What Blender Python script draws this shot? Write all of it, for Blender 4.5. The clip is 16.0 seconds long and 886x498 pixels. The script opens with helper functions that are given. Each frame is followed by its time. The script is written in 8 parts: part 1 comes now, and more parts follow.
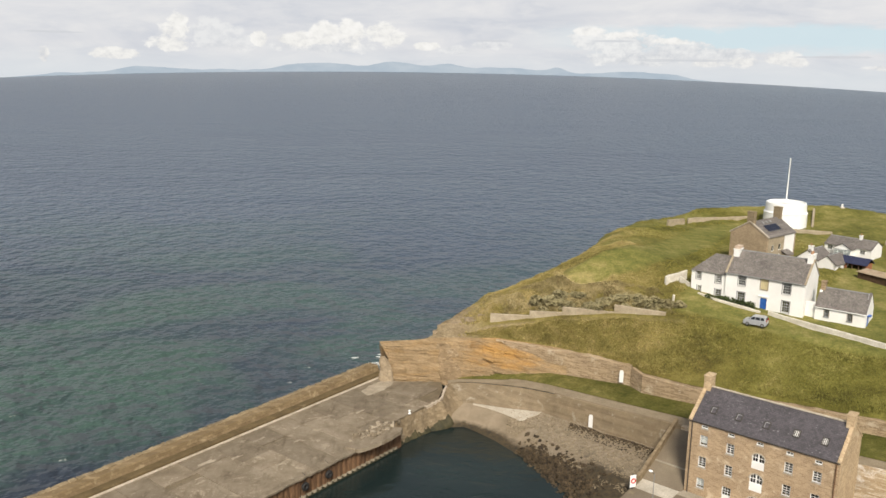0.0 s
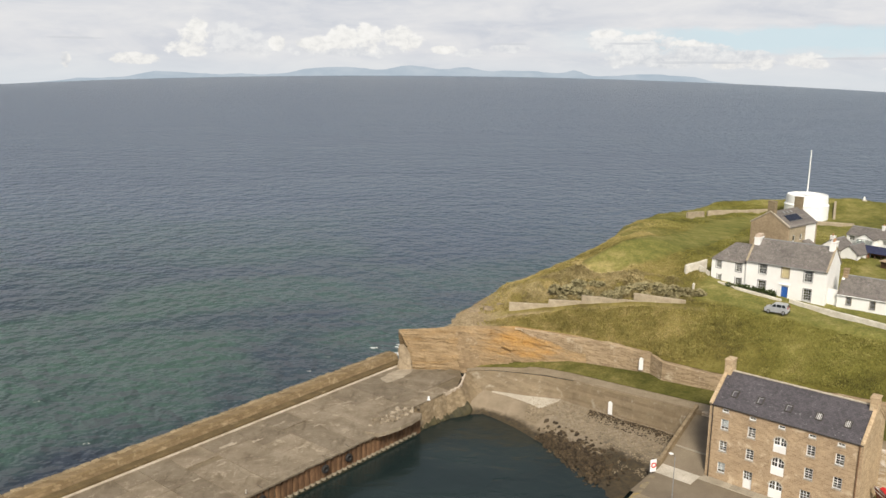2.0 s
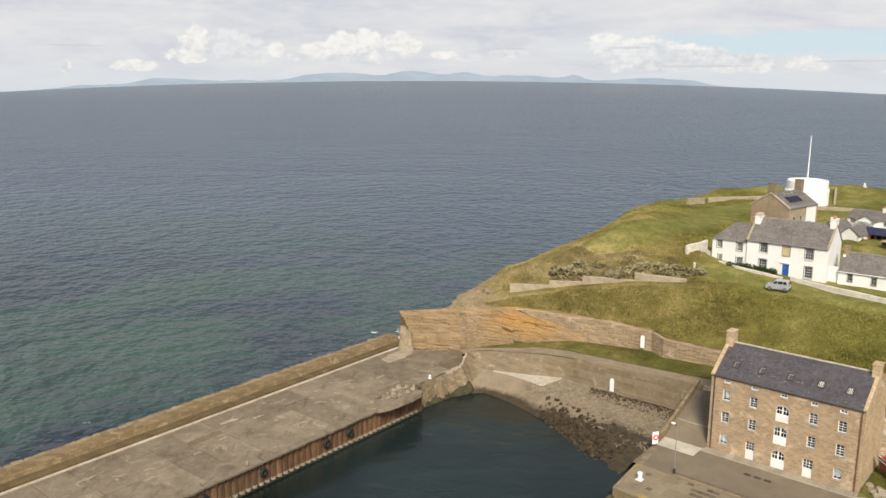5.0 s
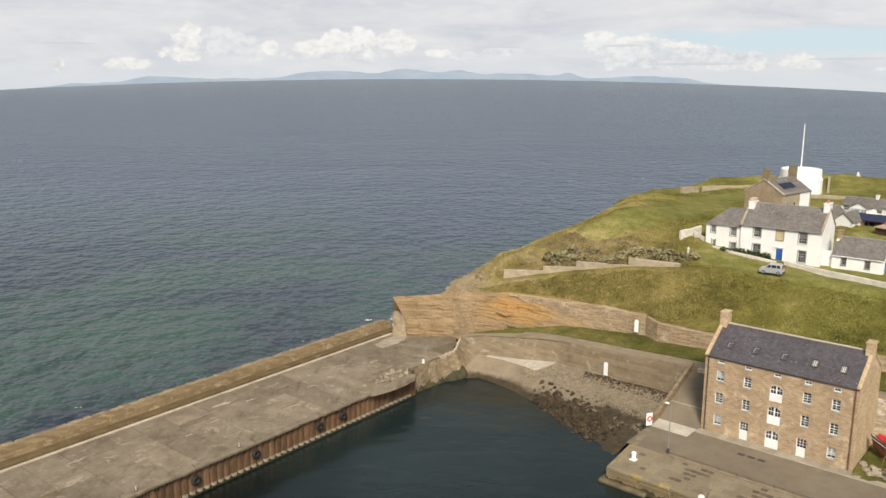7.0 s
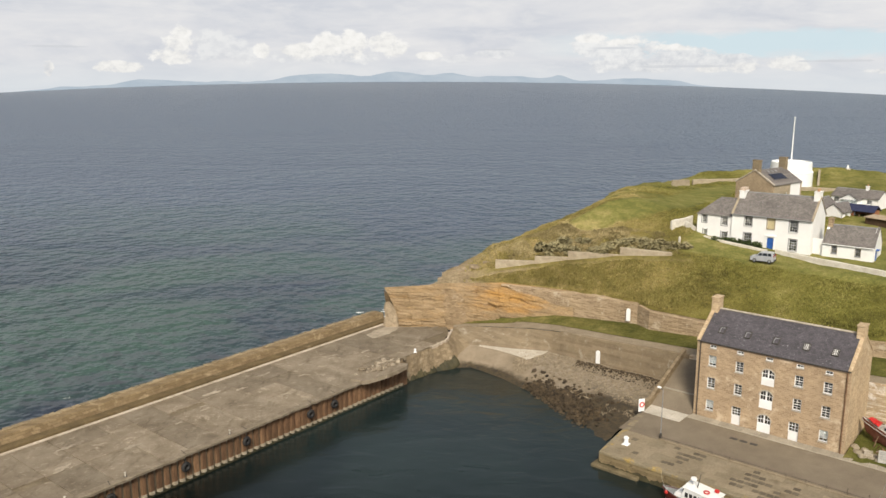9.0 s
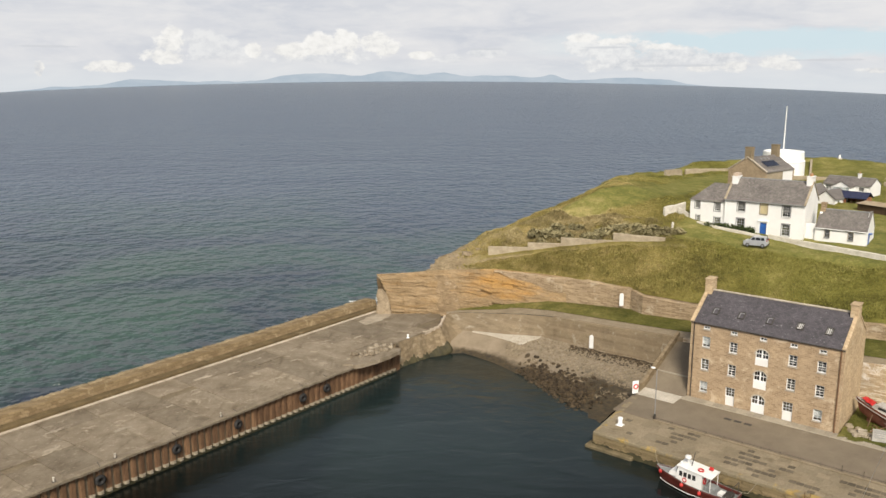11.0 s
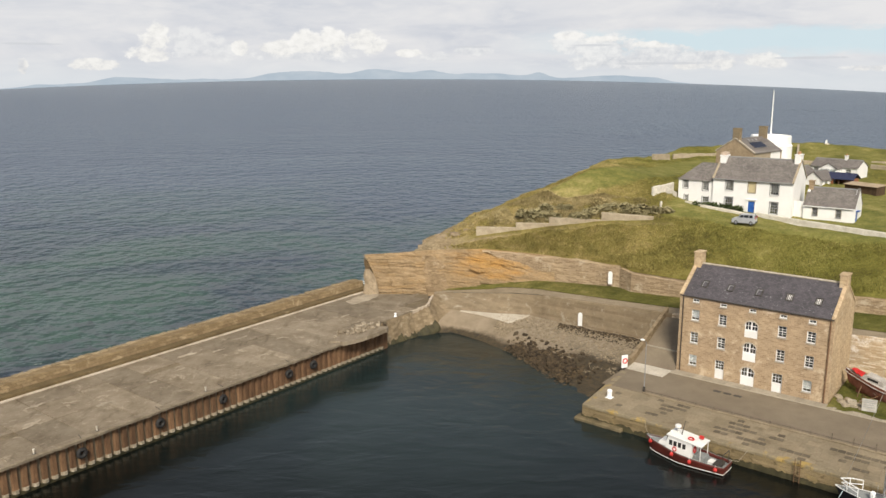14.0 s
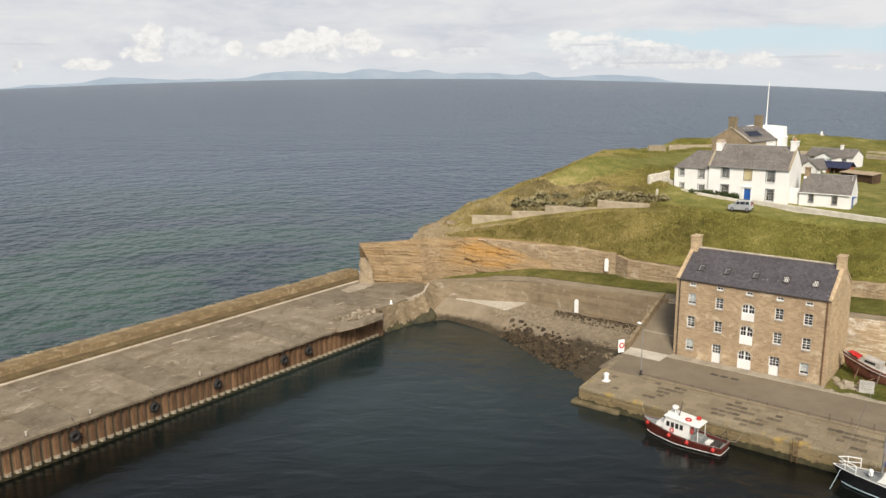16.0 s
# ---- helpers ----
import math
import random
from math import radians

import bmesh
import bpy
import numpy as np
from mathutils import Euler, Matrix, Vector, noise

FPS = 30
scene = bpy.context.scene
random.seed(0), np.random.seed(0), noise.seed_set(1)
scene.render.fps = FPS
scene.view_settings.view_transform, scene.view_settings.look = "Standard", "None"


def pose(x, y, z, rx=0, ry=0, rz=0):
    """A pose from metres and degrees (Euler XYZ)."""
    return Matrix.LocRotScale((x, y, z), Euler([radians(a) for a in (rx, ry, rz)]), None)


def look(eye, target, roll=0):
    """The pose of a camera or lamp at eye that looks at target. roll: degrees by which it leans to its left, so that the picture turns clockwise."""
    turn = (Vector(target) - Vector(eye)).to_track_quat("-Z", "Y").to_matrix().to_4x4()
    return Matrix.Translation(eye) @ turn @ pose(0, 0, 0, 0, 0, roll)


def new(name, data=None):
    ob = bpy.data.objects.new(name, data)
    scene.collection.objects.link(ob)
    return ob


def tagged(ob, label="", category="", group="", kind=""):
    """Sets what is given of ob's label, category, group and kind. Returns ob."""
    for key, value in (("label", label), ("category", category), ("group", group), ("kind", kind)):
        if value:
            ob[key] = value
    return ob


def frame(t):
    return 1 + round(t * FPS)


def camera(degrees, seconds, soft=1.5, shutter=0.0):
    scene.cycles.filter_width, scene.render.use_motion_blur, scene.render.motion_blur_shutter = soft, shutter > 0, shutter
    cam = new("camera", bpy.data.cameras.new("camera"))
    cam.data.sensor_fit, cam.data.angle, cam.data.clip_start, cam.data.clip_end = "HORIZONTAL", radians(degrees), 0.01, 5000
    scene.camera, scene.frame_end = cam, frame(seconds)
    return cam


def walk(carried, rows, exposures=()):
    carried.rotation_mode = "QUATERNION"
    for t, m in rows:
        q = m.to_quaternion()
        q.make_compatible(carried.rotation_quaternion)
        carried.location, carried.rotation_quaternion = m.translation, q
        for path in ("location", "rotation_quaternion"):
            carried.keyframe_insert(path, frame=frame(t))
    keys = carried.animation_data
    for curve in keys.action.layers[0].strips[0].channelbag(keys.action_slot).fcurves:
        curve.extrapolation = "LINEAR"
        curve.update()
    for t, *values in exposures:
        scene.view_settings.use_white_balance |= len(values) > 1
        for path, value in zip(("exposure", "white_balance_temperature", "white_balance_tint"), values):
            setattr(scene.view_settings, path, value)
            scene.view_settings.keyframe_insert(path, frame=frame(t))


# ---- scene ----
cam = camera(57.9, 16.0)
PATH = [
    (0, (0.843, -0.229, 55.403), (0.836, 1.724, 54.969), 0.7),
    (0.5, (0.757, -0.492, 54.882), (0.74, 1.462, 54.452), 0.7),
    (1, (0.686, -0.802, 54.353), (0.653, 1.151, 53.925), 0.5),
    (1.5, (0.674, -0.994, 53.742), (0.629, 0.959, 53.314), 0.4),
    (2, (0.599, -1.086, 52.903), (0.549, 0.867, 52.478), 0.4),
    (2.5, (0.604, -1.226, 52.227), (0.548, 0.729, 51.807), 0.4),
    (3, (0.578, -1.412, 51.553), (0.521, 0.542, 51.131), 0.3),
    (5.5, (0.816, -1.901, 48.178), (0.765, 0.055, 47.768), 0.0),
    (6, (0.931, -1.885, 47.667), (0.882, 0.072, 47.255), 0.0),
    (6.5, (0.952, -1.96, 47.104), (0.907, -0.003, 46.692), 0.0),
    (7, (0.914, -1.91, 46.495), (0.875, 0.046, 46.08), -0.0),
    (7.5, (1.05, -1.96, 45.959), (1.015, -0.003, 45.548), -0.0),
    (8, (0.974, -1.973, 45.419), (0.944, -0.017, 45.005), -0.1),
    (8.5, (1.043, -1.95, 44.95), (1.019, 0.007, 44.537), -0.1),
    (9, (1.0, -1.98, 44.328), (0.981, -0.022, 43.92), -0.1),
    (11.5, (1.023, -1.774, 41.402), (1.028, 0.184, 40.994), -0.2),
    (12, (0.974, -1.688, 40.869), (0.985, 0.271, 40.461), -0.2),
    (12.5, (0.991, -1.65, 40.408), (1.005, 0.307, 39.997), -0.2),
    (13, (0.905, -1.615, 39.823), (0.926, 0.342, 39.411), -0.2),
    (13.5, (0.951, -1.574, 39.312), (0.977, 0.382, 38.898), -0.2),
    (14, (1.057, -1.487, 38.709), (1.086, 0.47, 38.297), -0.2),
    (14.5, (0.952, -1.502, 38.167), (0.986, 0.455, 37.755), -0.2),
    (15, (0.995, -1.429, 37.662), (1.032, 0.528, 37.252), -0.2),
    (15.5, (1.016, -1.432, 37.139), (1.054, 0.525, 36.73), -0.2),
    (16, (1.037, -1.4, 36.696), (1.077, 0.557, 36.284), -0.3),
]
walk(cam, [(t, look(eye, target, roll)) for t, eye, target, roll in PATH])


# ---- light ----
SUN_ELEV, SUN_AZ = 43.0, 180.0   # degrees above the horizon; compass bearing, y is north
world = bpy.data.worlds.new("sky")
scene.world = world
world.use_nodes = True
_wn = world.node_tree.nodes
_sky = _wn.new("ShaderNodeTexSky")
_sky.sky_type = "NISHITA"
_sky.sun_disc = False
_sky.sun_elevation, _sky.sun_rotation = radians(SUN_ELEV), radians(SUN_AZ)
_sky.air_density, _sky.dust_density = 1.0, 2.5
_wn["Background"].inputs["Strength"].default_value = 0.13
_veil = _wn.new("ShaderNodeHueSaturation")      # thin high cloud greys the blue
_veil.inputs["Saturation"].default_value = 0.42
world.node_tree.links.new(_sky.outputs[0], _veil.inputs["Color"])
world.node_tree.links.new(_veil.outputs[0], _wn["Background"].inputs["Color"])
sun = new("sun", bpy.data.lights.new("sun", "SUN"))
sun.data.energy, sun.data.angle, sun.data.color = 4.3, radians(14.0), (1.0, 0.91, 0.77)
_a, _e = radians(SUN_AZ), radians(SUN_ELEV)
sun.matrix_world = look((300 * math.sin(_a), 300 * math.cos(_a), 300 * math.tan(_e)), (0, 0, 0))
scene.view_settings.exposure = 0.0

WATER = 0.45       # level of sea and harbour
DECK = 4.0         # pier deck
QUAY = 2.4         # granary quay


# ---- materials ----
def nodes_of(name):
    m = bpy.data.materials.new(name)
    m.use_nodes = True
    nt = m.node_tree
    return m, nt, nt.nodes["Principled BSDF"], nt.nodes.new, nt.links.new


def noise_node(nt, vec, scale, detail=4.0, rough=0.6, distortion=0.0):
    n = nt.nodes.new("ShaderNodeTexNoise")
    n.inputs["Scale"].default_value = scale
    n.inputs["Detail"].default_value = detail
    n.inputs["Roughness"].default_value = rough
    n.inputs["Distortion"].default_value = distortion
    nt.links.new(vec, n.inputs["Vector"])
    return n.outputs["Fac"]


def ramp(nt, fac, stops, smooth=False):
    r = nt.nodes.new("ShaderNodeValToRGB")
    els = r.color_ramp.elements
    while len(els) < len(stops):
        els.new(0.5)
    for el, (p, c) in zip(els, stops):
        el.position = p
        el.color = (*c, 1) if len(c) == 3 else c
    if smooth:
        r.color_ramp.interpolation = "EASE"
    nt.links.new(fac, r.inputs["Fac"])
    return r.outputs["Color"]


def mix(nt, fac, a, b, mode="MIX"):
    n = nt.nodes.new("ShaderNodeMix")
    n.data_type, n.blend_type = "RGBA", mode
    for sock, v in ((n.inputs["Factor"], fac), (n.inputs["A"], a), (n.inputs["B"], b)):
        if isinstance(v, (int, float)):
            sock.default_value = v
        elif isinstance(v, tuple):
            sock.default_value = (*v, 1)
        else:
            nt.links.new(v, sock)
    return n.outputs["Result"]


def math_node(nt, op, a, b=0.0, clamp=False):
    n = nt.nodes.new("ShaderNodeMath")
    n.operation, n.use_clamp = op, clamp
    for sock, v in ((n.inputs[0], a), (n.inputs[1], b)):
        if isinstance(v, (int, float)):
            sock.default_value = v
        else:
            nt.links.new(v, sock)
    return n.outputs[0]


def place(nt, scale=(1, 1, 1), local=False, turn=0.0):
    """World position in metres (or the thing's own), stretched."""
    if local:
        src = nt.nodes.new("ShaderNodeTexCoord").outputs["Object"]
    else:
        src = nt.nodes.new("ShaderNodeNewGeometry").outputs["Position"]
    m = nt.nodes.new("ShaderNodeMapping")
    m.inputs["Scale"].default_value = scale
    m.inputs["Rotation"].default_value = (0, 0, turn)
    nt.links.new(src, m.inputs["Vector"])
    return m.outputs["Vector"]


def wind_rows(nt, stretch, bearing):
    """World position for rows of waves: drawn out by stretch along the bearing, in radians from x."""
    r = nt.nodes.new("ShaderNodeVectorRotate")
    r.rotation_type = "Z_AXIS"
    r.inputs["Angle"].default_value = -bearing
    nt.links.new(nt.nodes.new("ShaderNodeNewGeometry").outputs["Position"], r.inputs["Vector"])
    m = nt.nodes.new("ShaderNodeMapping")
    m.inputs["Scale"].default_value = (stretch, 1, 1)
    nt.links.new(r.outputs["Vector"], m.inputs["Vector"])
    return m.outputs["Vector"]


def add_bump(nt, bsdf, height, strength, distance):
    b = nt.nodes.new("ShaderNodeBump")
    b.inputs["Strength"].default_value, b.inputs["Distance"].default_value = strength, distance
    nt.links.new(height, b.inputs["Height"])
    nt.links.new(b.outputs["Normal"], bsdf.inputs["Normal"])


def vary(nt, col, source, amount):
    """Brightness by piece: source 'object' or 'island'."""
    if source == "object":
        r = nt.nodes.new("ShaderNodeObjectInfo").outputs["Random"]
    else:
        r = nt.nodes.new("ShaderNodeNewGeometry").outputs["Random Per Island"]
    h = nt.nodes.new("ShaderNodeHueSaturation")
    nt.links.new(math_node(nt, "ADD", math_node(nt, "MULTIPLY", r, 2 * amount), 1 - amount), h.inputs["Value"])
    nt.links.new(col, h.inputs["Color"])
    return h.outputs["Color"]


def mat(name, dark, light, scale=0.4, fine=6.0, rough=0.85, metal=0.0, bump=0.3, depth=0.03, stretch=(1, 1, 1),
        stain=None, stain_scale=0.15, stain_cut=0.55, piece=None, piece_amount=0.12, local=False, grain=0.3, spec=0.3):
    m, nt, bsdf, node, link = nodes_of(name)
    vec = place(nt, stretch, local)
    big = noise_node(nt, vec, scale, 5.0, 0.65)
    col = ramp(nt, big, [(0.3, dark), (0.7, light)])
    small = noise_node(nt, vec, fine, 4.0, 0.7)
    g = ramp(nt, small, [(0.25, (1 - grain,) * 3), (0.75, (1 + grain * 0.6,) * 3)])
    col = mix(nt, 1.0, col, g, "MULTIPLY")
    if stain:
        s = noise_node(nt, vec, stain_scale, 6.0, 0.7, 0.4)
        f = ramp(nt, s, [(stain_cut, (0, 0, 0)), (min(1.0, stain_cut + 0.1), (1, 1, 1))])
        col = mix(nt, f, col, stain)
    if piece:
        col = vary(nt, col, piece, piece_amount)
    link(col, bsdf.inputs["Base Color"])
    bsdf.inputs["Roughness"].default_value = rough
    bsdf.inputs["Metallic"].default_value = metal
    bsdf.inputs["Specular IOR Level"].default_value = spec
    if bump:
        add_bump(nt, bsdf, small, bump, depth)
    return m


def masonry(name, dark, light, mortar, w=0.5, h=0.24, bump=0.5, blotch=None, local=True):
    """Coursed stone on upright faces, in the thing's own metres: x and y run along the wall, z up."""
    m, nt, bsdf, node, link = nodes_of(name)
    src = place(nt, (1, 1, 1), local)
    sep = node("ShaderNodeSeparateXYZ")
    link(src, sep.inputs[0])
    com = node("ShaderNodeCombineXYZ")
    link(math_node(nt, "ADD", sep.outputs["X"], sep.outputs["Y"]), com.inputs["X"])
    link(sep.outputs["Z"], com.inputs["Y"])
    wob = node("ShaderNodeTexNoise")
    wob.inputs["Scale"].default_value = 1.3
    link(com.outputs[0], wob.inputs["Vector"])
    sh = node("ShaderNodeVectorMath")
    sh.operation = "MULTIPLY_ADD"
    link(wob.outputs["Color"], sh.inputs[0])
    sh.inputs[1].default_value = (0.25, 0.16, 0)
    link(com.outputs[0], sh.inputs[2])
    b = node("ShaderNodeTexBrick")
    b.inputs["Scale"].default_value = 1.0
    b.inputs["Brick Width"].default_value, b.inputs["Row Height"].default_value = w, h
    b.inputs["Mortar Size"].default_value = 0.022
    b.inputs["Mortar Smooth"].default_value = 0.4
    b.inputs["Bias"].default_value = -0.15
    b.inputs["Color1"].default_value, b.inputs["Color2"].default_value = (*dark, 1), (*light, 1)
    b.inputs["Mortar"].default_value = (*mortar, 1)
    link(sh.outputs[0], b.inputs["Vector"])
    big = noise_node(nt, src, 0.35, 5, 0.7)
    col = mix(nt, 1.0, b.outputs["Color"], ramp(nt, big, [(0.3, (0.78, 0.75, 0.72)), (0.7, (1.12, 1.08, 1.02))]), "MULTIPLY")
    fine = noise_node(nt, src, 7.0, 4, 0.7)
    col = mix(nt, 1.0, col, ramp(nt, fine, [(0.25, (0.75,) * 3), (0.75, (1.18,) * 3)]), "MULTIPLY")
    if blotch:
        f = ramp(nt, noise_node(nt, src, 0.5, 6, 0.75, 0.5), [(0.56, (0, 0, 0)), (0.66, (0.8, 0.8, 0.8))])
        col = mix(nt, f, col, blotch)
    link(col, bsdf.inputs["Base Color"])
    bsdf.inputs["Roughness"].default_value = 0.9
    bsdf.inputs["Specular IOR Level"].default_value = 0.2
    hgt = math_node(nt, "ADD", math_node(nt, "MULTIPLY", b.outputs["Fac"], -1.0), fine)
    add_bump(nt, bsdf, hgt, bump, 0.05)
    return m


def slate(name, dark, light, local=True):
    """Slate courses: rows follow the height, random slates, pale lichen spots."""
    m, nt, bsdf, node, link = nodes_of(name)
    src = place(nt, (1, 1, 1), local)
    sep = node("ShaderNodeSeparateXYZ")
    link(src, sep.inputs[0])
    com = node("ShaderNodeCombineXYZ")
    link(sep.outputs["X"], com.inputs["X"])
    link(math_node(nt, "MULTIPLY", sep.outputs["Z"], 1.7), com.inputs["Y"])
    b = node("ShaderNodeTexBrick")
    b.inputs["Scale"].default_value = 1.0
    b.inputs["Brick Width"].default_value, b.inputs["Row Height"].default_value = 0.32, 0.24
    b.inputs["Mortar Size"].default_value = 0.012
    b.inputs["Color1"].default_value, b.inputs["Color2"].default_value = (*dark, 1), (*light, 1)
    b.inputs["Mortar"].default_value = (*[c * 0.5 for c in dark], 1)
    link(com.outputs[0], b.inputs["Vector"])
    big = noise_node(nt, src, 0.5, 5, 0.7)
    col = mix(nt, 1.0, b.outputs["Color"], ramp(nt, big, [(0.3, (0.75,) * 3), (0.7, (1.2,) * 3)]), "MULTIPLY")
    spot = ramp(nt, noise_node(nt, src, 3.2, 3, 0.6), [(0.64, (0, 0, 0)), (0.7, (0.7, 0.7, 0.7))])
    col = mix(nt, spot, col, (0.28, 0.275, 0.28))
    link(col, bsdf.inputs["Base Color"])
    bsdf.inputs["Roughness"].default_value = 0.65
    add_bump(nt, bsdf, math_node(nt, "MULTIPLY", b.outputs["Fac"], -1.0), 0.5, 0.02)
    return m


M = {}


def deck_material():
    """Old poured concrete: pale scoured patches, brown silt, cracks."""
    m, nt, bsdf, node, link = nodes_of("concrete_deck")
    vec = place(nt)
    big = noise_node(nt, vec, 0.3, 6, 0.7, 0.3)
    col = ramp(nt, big, [(0.3, (0.135, 0.105, 0.07)), (0.5, (0.195, 0.157, 0.11)), (0.68, (0.245, 0.203, 0.148))])
    pale = ramp(nt, noise_node(nt, vec, 0.55, 8, 0.75, 0.5), [(0.56, (0, 0, 0)), (0.63, (0.75,) * 3)])
    col = mix(nt, pale, col, (0.32, 0.268, 0.195))
    fleck = ramp(nt, noise_node(nt, vec, 1.9, 8, 0.8, 0.3), [(0.57, (0, 0, 0)), (0.66, (0.6,) * 3)])
    col = mix(nt, fleck, col, (0.36, 0.31, 0.24))
    silt = ramp(nt, noise_node(nt, place(nt, (1, 0.3, 1), turn=-0.9), 0.5, 6, 0.7), [(0.55, (0, 0, 0)), (0.66, (0.6,) * 3)])
    col = mix(nt, silt, col, (0.1, 0.074, 0.044))
    v = node("ShaderNodeTexVoronoi")
    v.feature = "DISTANCE_TO_EDGE"
    v.inputs["Scale"].default_value = 0.2
    wob = node("ShaderNodeVectorMath")
    wob.operation = "MULTIPLY_ADD"
    nz = node("ShaderNodeTexNoise")
    nz.inputs["Scale"].default_value = 0.9
    link(vec, nz.inputs["Vector"])
    link(nz.outputs["Color"], wob.inputs[0])
    wob.inputs[1].default_value = (1.6, 1.6, 0)
    link(vec, wob.inputs[2])
    link(wob.outputs[0], v.inputs["Vector"])
    col = mix(nt, ramp(nt, v.outputs["Distance"], [(0.003, (0.2,) * 3), (0.01, (0, 0, 0))]), col, (0.05, 0.04, 0.027))
    col = vary(nt, col, "object", 0.18)
    link(col, bsdf.inputs["Base Color"])
    bsdf.inputs["Roughness"].default_value = 0.92
    bsdf.inputs["Specular IOR Level"].default_value = 0.2
    add_bump(nt, bsdf, noise_node(nt, vec, 5, 4, 0.7), 0.4, 0.03)
    return m


M["concrete_deck"] = deck_material()
M["cope_worn"] = mat("worn_cope_concrete", (0.15, 0.118, 0.078), (0.26, 0.212, 0.15), 0.8, 5, bump=0.5, stain=(0.36, 0.31, 0.235), stain_scale=1.1, stain_cut=0.6)
M["concrete_bed"] = mat("concrete_bed", (0.125, 0.096, 0.059), (0.21, 0.165, 0.107), 0.4, 5)
M["scoured"] = mat("scoured_concrete", (0.25, 0.205, 0.145), (0.4, 0.34, 0.255), 0.9, 6, piece="object", piece_amount=0.1)
M["parapet_wall"] = masonry("parapet_masonry", (0.185, 0.135, 0.075), (0.29, 0.22, 0.13), (0.14, 0.105, 0.062), 0.85, 0.32, 0.7, (0.36, 0.28, 0.17))
M["concrete_pale"] = mat("concrete_pale", (0.38, 0.34, 0.27), (0.55, 0.50, 0.42), 0.5, 6, piece="object", piece_amount=0.08)
M["kerb_line"] = mat("kerb_line", (0.36, 0.29, 0.21), (0.62, 0.53, 0.43), 0.5, 5)
M["parapet_dark"] = mat("parapet_dark", (0.085, 0.06, 0.028), (0.165, 0.118, 0.056), 0.6, 6, stain=(0.26, 0.2, 0.12), stain_scale=0.3, stain_cut=0.62)
M["parapet_stone"] = mat("parapet_stone", (0.19, 0.14, 0.078), (0.315, 0.245, 0.148), 0.7, 5, bump=0.6, depth=0.06,
                         stain=(0.4, 0.33, 0.21), stain_scale=0.8, stain_cut=0.61, piece="object", piece_amount=0.14)
M["rust"] = mat("rusted_steel", (0.081, 0.043, 0.023), (0.200, 0.115, 0.060), 0.9, 7, 0.8, bump=0.5, stretch=(1, 1, 0.35),
                stain=(0.05, 0.03, 0.022), stain_scale=0.5, stain_cut=0.6, piece="object", piece_amount=0.2)
M["barnacle"] = mat("barnacle_crust", (0.2, 0.165, 0.11), (0.38, 0.33, 0.25), 2.0, 9, bump=0.6)
M["rubber"] = mat("black_rubber", (0.012, 0.012, 0.013), (0.035, 0.033, 0.03), 3, 12, 0.7)
M["rendered_wall"] = masonry("rendered_sea_wall", (0.2, 0.158, 0.104), (0.262, 0.212, 0.145), (0.235, 0.19, 0.13), 0.95, 0.42, 0.45, (0.345, 0.3, 0.225), local=False)
M["rim_wall"] = masonry("worn_pier_masonry", (0.2, 0.155, 0.098), (0.3, 0.24, 0.16), (0.2, 0.158, 0.1), 0.9, 0.45, 0.8, (0.34, 0.285, 0.2), local=False)
M["asphalt"] = mat("worn_asphalt", (0.158, 0.126, 0.088), (0.218, 0.178, 0.126), 0.3, 10, 0.9, bump=0.2, stain=(0.25, 0.213, 0.16),
                   stain_scale=0.25, stain_cut=0.62)
M["paving"] = mat("pale_paving", (0.26, 0.225, 0.17), (0.37, 0.325, 0.25), 0.6, 6, piece="object", piece_amount=0.12)
M["quay_flag"] = mat("quay_flagstone", (0.208, 0.165, 0.105), (0.275, 0.224, 0.15), 0.35, 6, bump=0.3, stain=(0.155, 0.12, 0.074), stain_scale=0.45,
                     stain_cut=0.57, piece="object", piece_amount=0.12)
M["quay_cope"] = mat("lichened_cope_stone", (0.195, 0.158, 0.098), (0.27, 0.224, 0.148), 0.4, 6, bump=0.4, stain=(0.36, 0.25, 0.08), stain_scale=0.35, stain_cut=0.55, piece="object", piece_amount=0.09)
M["quay_dark"] = mat("dark_damp_flagstone", (0.095, 0.077, 0.052), (0.15, 0.122, 0.084), 0.6, 6, bump=0.4, piece="object", piece_amount=0.2)
M["quay_wall"] = masonry("quay_masonry", (0.19, 0.15, 0.085), (0.28, 0.222, 0.13), (0.16, 0.125, 0.07), 0.55, 0.33, 0.9, (0.31, 0.235, 0.1), local=False)
M["weed"] = mat("weedy_wall_foot", (0.025, 0.024, 0.012), (0.075, 0.062, 0.028), 0.8, 7, 0.7, bump=0.6)
M["granary"] = masonry("granary_sandstone", (0.335, 0.25, 0.165), (0.47, 0.362, 0.245), (0.46, 0.365, 0.248), 0.55, 0.22, 0.4, (0.56, 0.455, 0.325))
M["gable_stone"] = masonry("gable_rubble", (0.4, 0.305, 0.195), (0.55, 0.43, 0.285), (0.52, 0.415, 0.28), 0.45, 0.24, 0.3, (0.57, 0.465, 0.325))
M["brown_stone"] = masonry("brown_harled_stone", (0.3, 0.235, 0.16), (0.38, 0.305, 0.21), (0.35, 0.28, 0.195), 0.5, 0.25, 0.3)
M["rubble_wall"] = masonry("rubble_retaining_wall", (0.28, 0.21, 0.135), (0.49, 0.385, 0.262), (0.41, 0.325, 0.218), 0.4, 0.2, 1.0, (0.54, 0.455, 0.335), local=False)
M["garden_wall"] = mat("lichened_garden_wall", (0.27, 0.22, 0.148), (0.42, 0.355, 0.255), 0.8, 5, bump=0.5, depth=0.05)
